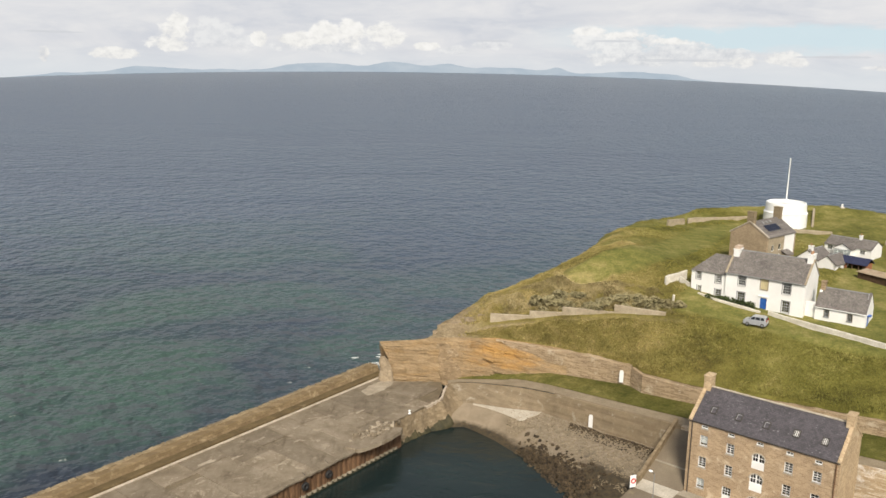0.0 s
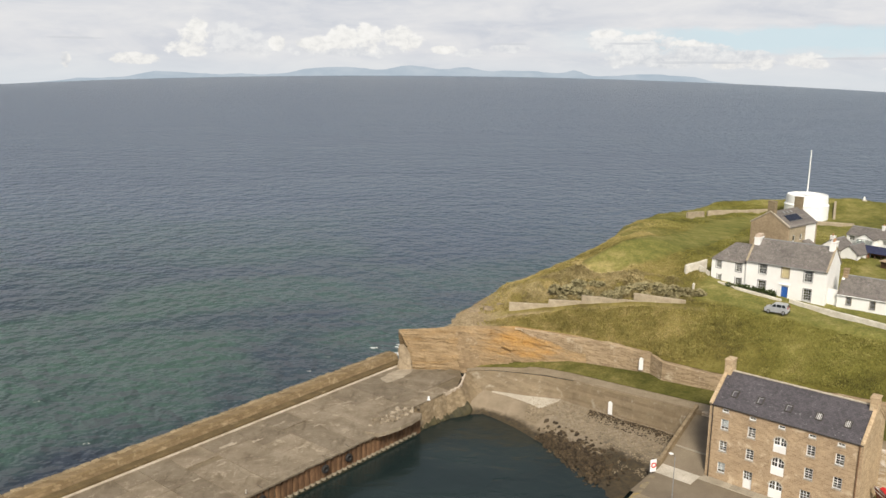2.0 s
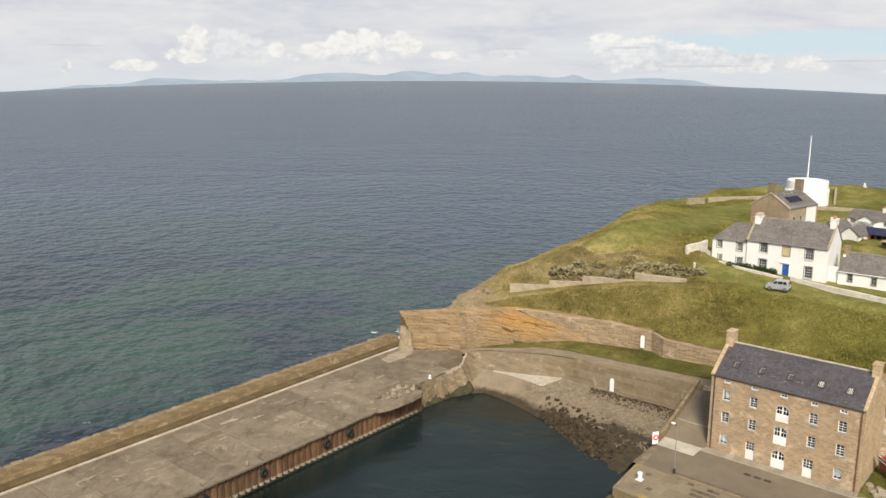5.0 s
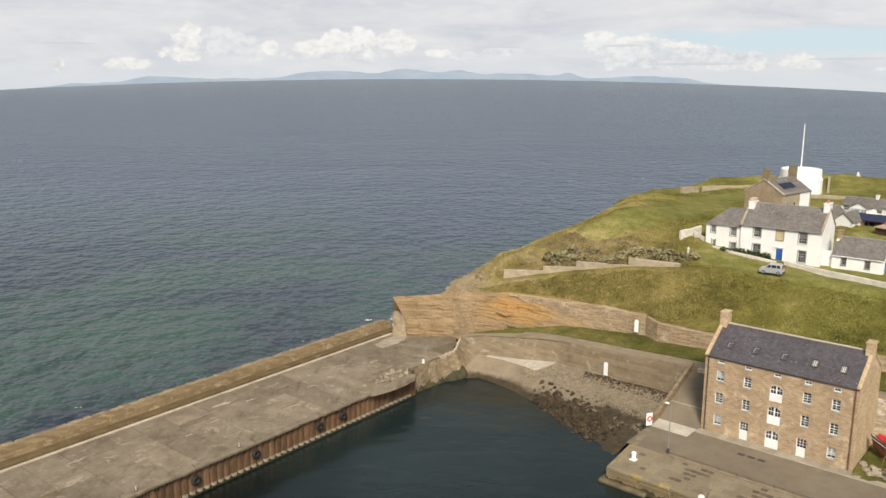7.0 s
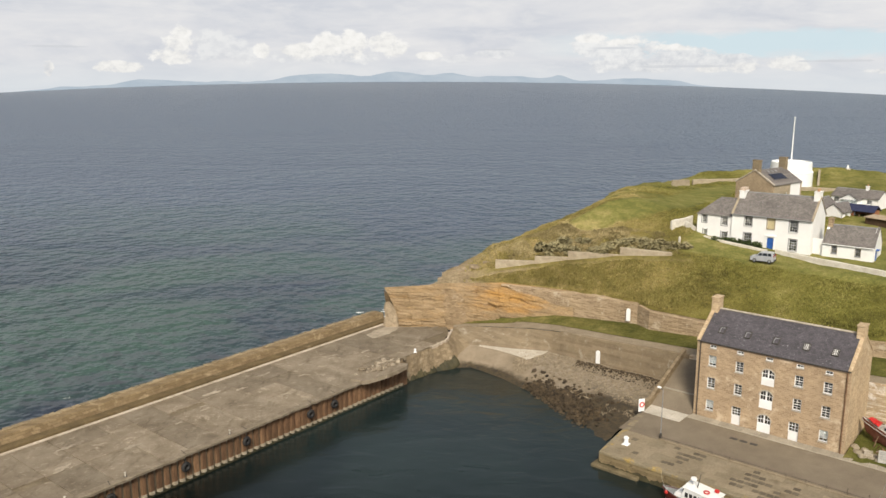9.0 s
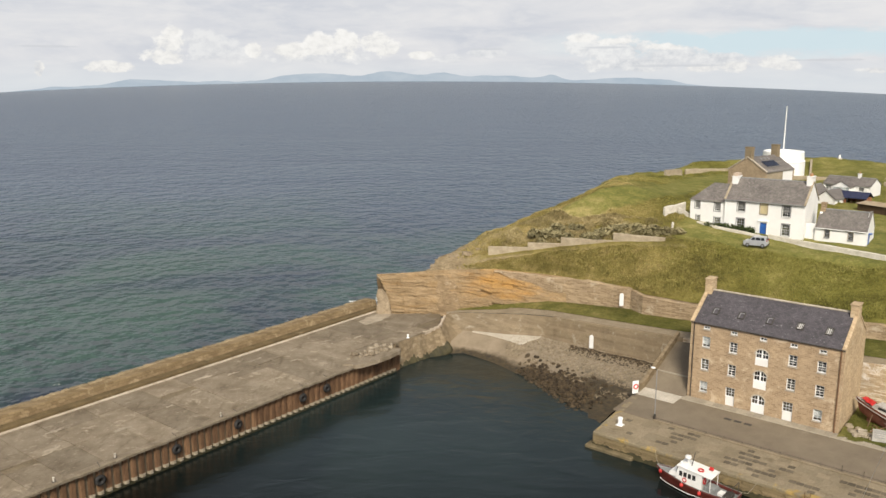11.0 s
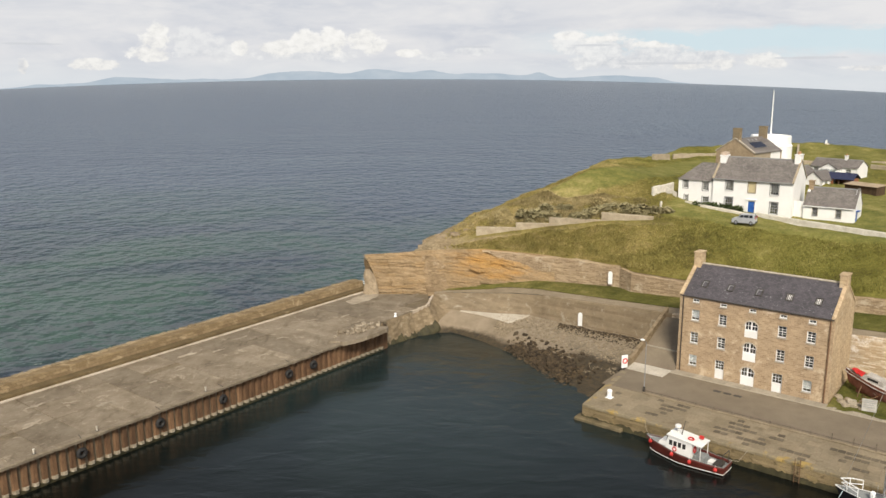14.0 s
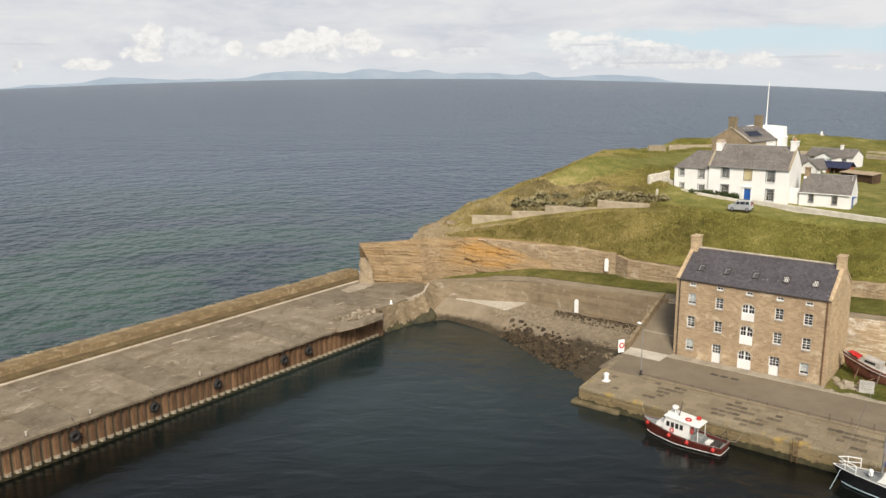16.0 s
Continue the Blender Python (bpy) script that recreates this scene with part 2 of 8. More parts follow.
M["whitewash"] = mat("worn_whitewash", (0.48, 0.44, 0.36), (0.7, 0.66, 0.58), 0.8, 6, bump=0.4, depth=0.04)
M["white_rubble"] = masonry("whitewashed_rubble", (0.4, 0.3, 0.19), (0.72, 0.64, 0.52), (0.5, 0.42, 0.31), 0.32, 0.19, 0.9, (0.78, 0.74, 0.68), local=False)
M["white_harl"] = mat("white_harled_wall", (0.7, 0.69, 0.665), (0.8, 0.79, 0.765), 0.3, 9, bump=0.15, depth=0.02, grain=0.05)
M["white_paint"] = mat("white_paint", (0.76, 0.76, 0.74), (0.84, 0.84, 0.82), 1.0, 9, 0.5, bump=0.05, grain=0.04)
M["cream_blind"] = mat("tan_blind", (0.45, 0.38, 0.22), (0.55, 0.47, 0.28), 1.0, 9, bump=0.0)
M["slate"] = slate("blue_grey_slate", (0.056, 0.05, 0.055), (0.092, 0.082, 0.09))
M["slate_old"] = slate("weathered_grey_slate", (0.125, 0.11, 0.098), (0.198, 0.177, 0.158))
M["skew"] = mat("pale_stone_coping", (0.34, 0.29, 0.22), (0.52, 0.46, 0.37), 1.0, 7)
M["lead"] = mat("lead_ridge", (0.2, 0.2, 0.2), (0.3, 0.3, 0.3), 1.0, 7, 0.6)
M["blue_door"] = mat("blue_painted_door", (0.022, 0.085, 0.3), (0.035, 0.12, 0.4), 1.0, 8, 0.4, bump=0.05, grain=0.1)
M["dark_iron"] = mat("dark_iron", (0.03, 0.027, 0.024), (0.07, 0.06, 0.05), 2.0, 9, 0.6, bump=0.2)
M["galvanised"] = mat("galvanised_steel", (0.28, 0.28, 0.27), (0.42, 0.42, 0.41), 2.0, 9, 0.45, metal=0.6, bump=0.1)
M["brick_red"] = mat("red_clay_pot", (0.32, 0.17, 0.09), (0.45, 0.27, 0.15), 1.5, 8)
M["timber"] = mat("weathered_timber", (0.1, 0.06, 0.035), (0.2, 0.125, 0.075), 1.5, 9, stretch=(1, 1, 0.3))


def glass_material():
    m, nt, bsdf, node, link = nodes_of("window_glass")
    bsdf.inputs["Base Color"].default_value = (0.85, 0.9, 0.9, 1)
    bsdf.inputs["Roughness"].default_value = 0.03
    bsdf.inputs["Transmission Weight"].default_value = 1.0
    return m


M["glass"] = glass_material()
M["dark_room"] = mat("dim_interior", (0.05, 0.05, 0.05), (0.09, 0.085, 0.08), 1.0, 5, bump=0)


def rock_material():
    """Pale tan sandstone in thin tilted beds with fine dark seams and one iron-stained stretch."""
    m, nt, bsdf, node, link = nodes_of("ochre_sandstone_cliff")
    sep = node("ShaderNodeSeparateXYZ")
    link(place(nt), sep.inputs[0])
    X, Z = sep.outputs["X"], sep.outputs["Z"]
    dip = node("ShaderNodeCombineXYZ")               # beds fall a little to the east
    link(math_node(nt, "MULTIPLY", X, 0.16), dip.inputs["X"])
    link(math_node(nt, "MULTIPLY", sep.outputs["Y"], 0.16), dip.inputs["Y"])
    link(math_node(nt, "ADD", Z, math_node(nt, "MULTIPLY", X, 0.13)), dip.inputs["Z"])
    bed = noise_node(nt, dip.outputs[0], 1.5, 6, 0.72, 0.5)
    col = ramp(nt, bed, [(0.25, (0.171, 0.119, 0.065)), (0.42, (0.257, 0.183, 0.103)), (0.6, (0.333, 0.242, 0.142)), (0.78, (0.423, 0.326, 0.211))])
    warm = noise_node(nt, place(nt, (0.5, 0.5, 2.2)), 0.5, 5, 0.65)
    du = math_node(nt, "MULTIPLY", math_node(nt, "SUBTRACT", X, 10.8), 1 / 4.6)
    dv = math_node(nt, "MULTIPLY", math_node(nt, "SUBTRACT", Z, 8.7), 1 / 1.7)
    iron = math_node(nt, "SUBTRACT", warm, math_node(nt, "MULTIPLY", math_node(nt, "ADD", math_node(nt, "MULTIPLY", du, du), math_node(nt, "MULTIPLY", dv, dv)), 0.13))
    col = mix(nt, ramp(nt, iron, [(0.2, (0, 0, 0)), (0.56, (0.85,) * 3)]), col, (0.42, 0.235, 0.07))
    rust = noise_node(nt, place(nt, (0.35, 0.35, 1.8)), 0.8, 4, 0.6)
    col = mix(nt, ramp(nt, rust, [(0.5, (0, 0, 0)), (0.7, (0.35,) * 3)]), col, (0.38, 0.235, 0.095))
    leaf = noise_node(nt, dip.outputs[0], 5.2, 5, 0.7, 0.4)
    col = mix(nt, 1.0, col, ramp(nt, leaf, [(0.28, (0.56, 0.51, 0.46)), (0.38, (0.95,) * 3), (0.7, (1.12,) * 3)]), "MULTIPLY")
    fine = noise_node(nt, place(nt), 3.0, 5, 0.75)
    col = mix(nt, 1.0, col, ramp(nt, fine, [(0.25, (0.72,) * 3), (0.75, (1.18,) * 3)]), "MULTIPLY")
    link(col, bsdf.inputs["Base Color"])
    bsdf.inputs["Roughness"].default_value = 0.92
    bsdf.inputs["Specular IOR Level"].default_value = 0.15
    add_bump(nt, bsdf, math_node(nt, "ADD", leaf, math_node(nt, "ADD", bed, fine)), 0.8, 0.18)
    return m


M["cliff"] = rock_material()


def greener_east(nt, col):
    """The slope's straw gives way to green grass towards the east."""
    sep = nt.nodes.new("ShaderNodeSeparateXYZ")
    vec = place(nt)
    nt.links.new(vec, sep.inputs[0])
    east = nt.nodes.new("ShaderNodeMapRange")
    east.interpolation_type = "SMOOTHSTEP"
    nt.links.new(math_node(nt, "ADD", sep.outputs["X"], math_node(nt, "MULTIPLY", noise_node(nt, vec, 0.12, 4, 0.6), 34.0)), east.inputs["Value"])
    east.inputs["From Min"].default_value, east.inputs["From Max"].default_value = 44, 72
    return mix(nt, east.outputs["Result"], col, mix(nt, 1.0, col, (0.78, 0.88, 0.68), "MULTIPLY"))


def turf_material(name, short):
    """Rough grass: green to straw by patches; the mown attribute turns it to short lawn, bare to trodden earth."""
    m, nt, bsdf, node, link = nodes_of(name)
    vec = place(nt)
    big = noise_node(nt, vec, 0.09, 5, 0.65, 0.3)
    mid = noise_node(nt, vec, 0.5, 5, 0.7)
    col = ramp(nt, math_node(nt, "ADD", math_node(nt, "MULTIPLY", big, 0.62), math_node(nt, "MULTIPLY", mid, 0.38)),
               [(0.36, (0.084, 0.067, 0.022)), (0.45, (0.148, 0.121, 0.035)), (0.55, (0.218, 0.178, 0.058)), (0.64, (0.36, 0.28, 0.124))])
    col = greener_east(nt, col)
    att = node("ShaderNodeAttribute")
    att.attribute_name = "mown"
    lawn = ramp(nt, math_node(nt, "ADD", math_node(nt, "MULTIPLY", big, 0.5), math_node(nt, "MULTIPLY", mid, 0.5)), short)
    col = mix(nt, att.outputs["Fac"], col, lawn)
    att2 = node("ShaderNodeAttribute")
    att2.attribute_name = "bare"
    col = mix(nt, att2.outputs["Fac"], col, ramp(nt, mid, [(0.3, (0.2, 0.15, 0.085)), (0.7, (0.36, 0.285, 0.18))]))
    fine = noise_node(nt, vec, 3.2, 4, 0.75)
    col = mix(nt, 1.0, col, ramp(nt, fine, [(0.25, (0.55,) * 3), (0.75, (1.35,) * 3)]), "MULTIPLY")
    link(col, bsdf.inputs["Base Color"])
    bsdf.inputs["Roughness"].default_value = 0.95
    bsdf.inputs["Specular IOR Level"].default_value = 0.1
    add_bump(nt, bsdf, math_node(nt, "ADD", fine, mid), 0.8, 0.25)
    return m


M["turf"] = turf_material("rough_turf", [(0.36, (0.105, 0.115, 0.028)), (0.5, (0.185, 0.178, 0.05)), (0.64, (0.32, 0.268, 0.105))])
M["bank"] = turf_material("mossy_bank_turf", [(0.36, (0.058, 0.066, 0.014)), (0.5, (0.1, 0.1, 0.025)), (0.64, (0.18, 0.155, 0.052))])


def tuft_material(name, stops):
    m, nt, bsdf, node, link = nodes_of(name)
    vec = place(nt)
    clump = math_node(nt, "ADD", math_node(nt, "MULTIPLY", noise_node(nt, vec, 0.09, 5, 0.65, 0.3), 0.55), math_node(nt, "MULTIPLY", noise_node(nt, vec, 0.42, 4, 0.65), 0.45))
    col = greener_east(nt, ramp(nt, clump, stops))
    col = vary(nt, col, "island", 0.24)
    link(col, bsdf.inputs["Base Color"])
    bsdf.inputs["Roughness"].default_value = 0.9
    bsdf.inputs["Specular IOR Level"].default_value = 0.1
    return m


M["tuft"] = tuft_material("long_grass_blades", [(0.36, (0.181, 0.153, 0.055)), (0.47, (0.276, 0.231, 0.077)), (0.56, (0.376, 0.302, 0.126)), (0.66, (0.511, 0.398, 0.212))])
M["bracken"] = tuft_material("dead_bracken", [(0.38, (0.161, 0.126, 0.061)), (0.48, (0.259, 0.210, 0.097)), (0.6, (0.444, 0.364, 0.190))])


def sea_material():
    """Open water: green over the shallows off the pier, weed beds, grey-blue beyond; wind chop in the relief."""
    m, nt, bsdf, node, link = nodes_of("open_sea")
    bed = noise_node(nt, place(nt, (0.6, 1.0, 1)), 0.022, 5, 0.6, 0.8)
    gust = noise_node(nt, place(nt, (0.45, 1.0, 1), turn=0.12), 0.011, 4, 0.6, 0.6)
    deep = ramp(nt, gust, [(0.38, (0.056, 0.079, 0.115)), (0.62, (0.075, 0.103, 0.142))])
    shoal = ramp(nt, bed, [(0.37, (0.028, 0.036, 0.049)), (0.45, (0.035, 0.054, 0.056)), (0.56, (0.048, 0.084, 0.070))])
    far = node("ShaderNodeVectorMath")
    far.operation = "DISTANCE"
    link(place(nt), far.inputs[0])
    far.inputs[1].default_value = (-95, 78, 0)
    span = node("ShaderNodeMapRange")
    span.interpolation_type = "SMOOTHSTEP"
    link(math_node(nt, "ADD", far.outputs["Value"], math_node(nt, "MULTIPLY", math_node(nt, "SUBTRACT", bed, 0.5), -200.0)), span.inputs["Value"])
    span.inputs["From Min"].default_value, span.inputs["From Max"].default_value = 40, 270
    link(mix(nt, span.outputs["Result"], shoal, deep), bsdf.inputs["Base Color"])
    bsdf.inputs["Roughness"].default_value = 0.3
    bsdf.inputs["IOR"].default_value = 1.333
    bsdf.inputs["Specular IOR Level"].default_value = 0.5
    # swell, wind waves and ripples, their crests lying across the view; calmer lanes between the gusts
    w1 = noise_node(nt, wind_rows(nt, 1.0, 0.45), 0.13, 2, 0.5, 0.0)
    w2 = noise_node(nt, wind_rows(nt, 1.25, 0.6), 0.3, 2, 0.5, 0.0)
    w3 = noise_node(nt, wind_rows(nt, 0.8, 0.3), 0.8, 2, 0.5, 0.0)
    lane = ramp(nt, gust, [(0.36, (0.75,) * 3), (0.6, (1.2,) * 3)])
    h = math_node(nt, "ADD", math_node(nt, "MULTIPLY", w1, 2.8), math_node(nt, "ADD", math_node(nt, "MULTIPLY", w2, 1.8), math_node(nt, "MULTIPLY", w3, 0.42)))
    add_bump(nt, bsdf, math_node(nt, "MULTIPLY", h, lane), 1.0, CHOP)
    return m


def harbour_material():
    m, nt, bsdf, node, link = nodes_of("harbour_water")
    bed = noise_node(nt, place(nt, (1.0, 0.5, 1)), 0.05, 5, 0.6, 0.8)
    # mid-basin tone fades to near-black by quay and pier, standing in for their reflections
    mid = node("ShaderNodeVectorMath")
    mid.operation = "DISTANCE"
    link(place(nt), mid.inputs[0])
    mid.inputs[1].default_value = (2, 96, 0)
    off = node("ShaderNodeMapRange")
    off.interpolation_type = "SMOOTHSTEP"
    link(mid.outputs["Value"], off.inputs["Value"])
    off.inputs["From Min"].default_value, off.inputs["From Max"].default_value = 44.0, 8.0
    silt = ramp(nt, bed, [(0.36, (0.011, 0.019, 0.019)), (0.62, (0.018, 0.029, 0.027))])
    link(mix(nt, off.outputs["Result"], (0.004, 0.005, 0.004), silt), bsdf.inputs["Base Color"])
    bsdf.inputs["Roughness"].default_value = 0.19
    bsdf.inputs["IOR"].default_value = 1.333
    w1 = noise_node(nt, place(nt, (0.6, 1.0, 1), turn=0.6), 0.35, 3, 0.5, 0.5)
    w2 = noise_node(nt, place(nt, (0.5, 1.0, 1), turn=-0.2), 1.6, 3, 0.6, 0.4)
    add_bump(nt, bsdf, math_node(nt, "ADD", w1, math_node(nt, "MULTIPLY", w2, 0.12)), 1.0, 0.15)
    return m


CHOP = 1.4
M["sea"] = sea_material()
M["harbour"] = harbour_material()


# ---- mesh helpers ----
def mesh_of(name, bm, material, smooth=False):
    me = bpy.data.meshes.new(name)
    bm.normal_update()
    bm.to_mesh(me)
    bm.free()
    me.materials.append(material)
    if smooth:
        for p in me.polygons:
            p.use_smooth = True
    return me


def part(name, bm, material, parent=None, label="", m=None, smooth=False):
    """One mesh object, under a thing or a part when parent is given. bm may be a ready mesh."""
    me = bm if isinstance(bm, bpy.types.Mesh) else mesh_of(name, bm, material, smooth)
    ob = new(name, me)
    if parent is not None:
        ob.parent = parent
    if m is not None:
        ob.matrix_basis = m
    if label:
        tagged(ob, label)
    return ob


def thing(name, m, label, category, group="", kind=""):
    ob = new(name)
    ob.empty_display_size = 0.3
    ob.matrix_basis = m
    return tagged(ob, label, category, group, kind)


def setting(name, bm, material, label, category, smooth=False, m=None):
    ob = part(name, bm, material, None, "", m, smooth)
    return tagged(ob, label, category, "", "structure")


def box(bm, x0, y0, z0, x1, y1, z1, bevel=0.0):
    vs = [bm.verts.new(p) for p in ((x0, y0, z0), (x1, y0, z0), (x1, y1, z0), (x0, y1, z0), (x0, y0, z1), (x1, y0, z1), (x1, y1, z1), (x0, y1, z1))]
    fs = [bm.faces.new([vs[i] for i in f]) for f in ((3, 2, 1, 0), (4, 5, 6, 7), (0, 1, 5, 4), (1, 2, 6, 5), (2, 3, 7, 6), (3, 0, 4, 7))]
    if bevel:
        es = {e for f in fs for e in f.edges}
        bmesh.ops.bevel(bm, geom=list(es), offset=bevel, segments=1, affect="EDGES")
    return bm


def boxes(*rows, bevel=0.0):
    bm = bmesh.new()
    for r in rows:
        b2 = box(bm, *r)
    if bevel:
        bmesh.ops.bevel(bm, geom=list(bm.edges), offset=bevel, segments=1, affect="EDGES")
    return bm


def prism(outline, z0, z1, bm=None):
    """An upright prism on a plan outline, given anticlockwise."""
    bm = bm or bmesh.new()
    lo = [bm.verts.new((x, y, z0)) for x, y in outline]
    hi = [bm.verts.new((x, y, z1)) for x, y in outline]
    n = len(outline)
    bm.faces.new(hi)
    bm.faces.new(lo[::-1])
    for i in range(n):
        bm.faces.new((lo[i], lo[(i + 1) % n], hi[(i + 1) % n], hi[i]))
    return bm


def slab_xz(outline, y0, y1, bm=None):
    """A prism on an outline in x and z, from y0 to y1."""
    bm = bm or bmesh.new()
    a = [bm.verts.new((x, y0, z)) for x, z in outline]
    b = [bm.verts.new((x, y1, z)) for x, z in outline]
    n = len(outline)
    bm.faces.new(a)
    bm.faces.new(b[::-1])
    for i in range(n):
        bm.faces.new((a[(i + 1) % n], a[i], b[i], b[(i + 1) % n]))
    bmesh.ops.recalc_face_normals(bm, faces=bm.faces)
    return bm


def slab_yz(outline, x0, x1, bm=None):
    bm = bm or bmesh.new()
    a = [bm.verts.new((x0, y, z)) for y, z in outline]
    b = [bm.verts.new((x1, y, z)) for y, z in outline]
    n = len(outline)
    bm.faces.new(a)
    bm.faces.new(b[::-1])
    for i in range(n):
        bm.faces.new((a[(i + 1) % n], a[i], b[i], b[(i + 1) % n]))
    bmesh.ops.recalc_face_normals(bm, faces=bm.faces)
    return bm


def tube(bm, a, b, r, n=8, r2=None):
    """A round bar from a to b."""
    a, b = Vector(a), Vector(b)
    r2 = r if r2 is None else r2
    q = (b - a).to_track_quat("Z", "Y")
    rings = []
    for p, rr in ((a, r), (b, r2)):
        rings.append([bm.verts.new(p + q @ Vector((rr * math.cos(2 * math.pi * i / n), rr * math.sin(2 * math.pi * i / n), 0))) for i in range(n)])
    for i in range(n):
        bm.faces.new((rings[0][i], rings[0][(i + 1) % n], rings[1][(i + 1) % n], rings[1][i]))
    bm.faces.new(rings[0][::-1])
    bm.faces.new(rings[1])
    return bm


def lathe(profile, n=16, bm=None, at=(0, 0, 0)):
    """Turned body from (radius, height) pairs."""
    bm = bm or bmesh.new()
    rings = [[bm.verts.new((at[0] + r * math.cos(2 * math.pi * i / n), at[1] + r * math.sin(2 * math.pi * i / n), at[2] + z)) for i in range(n)] for r, z in profile]
    for a, b in zip(rings, rings[1:]):
        for i in range(n):
            bm.faces.new((a[i], a[(i + 1) % n], b[(i + 1) % n], b[i]))
    bm.faces.new(rings[0][::-1])
    bm.faces.new(rings[-1])
    return bm


def torus(bm, centre, axis, R, r, n=16, k=8):
    q = Vector(axis).to_track_quat("Z", "Y")
    c = Vector(centre)
    ring = []
    for i in range(n):
        a = 2 * math.pi * i / n
        ring.append([bm.verts.new(c + q @ Vector(((R + r * math.cos(b)) * math.cos(a), (R + r * math.cos(b)) * math.sin(a), r * math.sin(b))))
                     for b in (2 * math.pi * j / k for j in range(k))])
    for i in range(n):
        for j in range(k):
            bm.faces.new((ring[i][j], ring[(i + 1) % n][j], ring[(i + 1) % n][(j + 1) % k], ring[i][(j + 1) % k]))
    return bm


def sheet(fn, nu, nv, bm=None):
    """A grid surface; fn(u, v) gives the point for u and v from 0 to 1."""
    bm = bm or bmesh.new()
    rows = [[bm.verts.new(fn(i / nu, j / nv)) for j in range(nv + 1)] for i in range(nu + 1)]
    for i in range(nu):
        for j in range(nv):
            bm.faces.new((rows[i][j], rows[i + 1][j], rows[i + 1][j + 1], rows[i][j + 1]))
    return bm


def lerp(a, b, t):
    return a + (b - a) * t


def fuzz(x, y, z=0.0, s=1.0):
    return noise.noise(Vector((x * s, y * s, z * s)))


def along(points, x):
    """Values of a polyline of rows (x, a, b, ...) at x."""
    xs = [p[0] for p in points]
    return [float(np.interp(x, xs, [p[k] for p in points])) for k in range(1, len(points[0]))]


# ---- the large structure ----
PIER = pose(0, 0, 0, rz=51.98)             # x along the pier towards the cliff, y across towards the open sea
YARD = pose(32.3, 95.07, 0, rz=-39.89)     # x along the granary front, y towards its back
HOME = pose(44.4, 136.66, 0, rz=-37.81)    # x along the white house's front, y towards its back


def sea_dip(slant):
    """How far the sea's rim lies below eye level, by the tangent of the bearing."""
    q = slant / math.tan(radians(28.95))
    return 0.0002 + 0.0028 * q + 0.0148 * q * q


def sea_sheet():
    """One sheet out to the horizon, bowed towards its far rim; the ring spacing grows outwards."""
    n, k = 240, 34
    bm = bmesh.new()
    rings = [[] for _ in range(k)]
    for i in range(n):
        a = 2 * math.pi * i / n                      # bearing from north
        off = math.remainder(a, 2 * math.pi)
        dip = sea_dip(math.tan(max(-0.63, min(0.63, off)))) * math.cos(min(abs(off), 0.63))
        rim = 46 - 4650 * dip
        for j in range(k):
            r = 60 * (4650 / 60) ** (j / (k - 1))
            rings[j].append(bm.verts.new((r * math.sin(a), r * math.cos(a), WATER + rim * (max(0.0, r - 300.0) / 4350) ** 2)))
    c = bm.verts.new((0, 0, WATER))
    for i in range(n):
        bm.faces.new((c, rings[0][(i + 1) % n], rings[0][i]))
        for a, b in zip(rings, rings[1:]):
            bm.faces.new((a[i], a[(i + 1) % n], b[(i + 1) % n], b[i]))
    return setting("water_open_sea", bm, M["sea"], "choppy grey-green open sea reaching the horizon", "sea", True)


sea_sheet()


def harbour_sheet():
    pts = [PIER @ Vector((s, 80, 0)) for s in (-160, -40, 40, 92)]
    outline = [(p.x, p.y) for p in pts] + [(8, 122), (30, 104), (62, 80), (95, 30), (60, -120)]
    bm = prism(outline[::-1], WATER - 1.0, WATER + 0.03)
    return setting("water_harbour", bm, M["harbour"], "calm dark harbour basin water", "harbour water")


harbour_sheet()


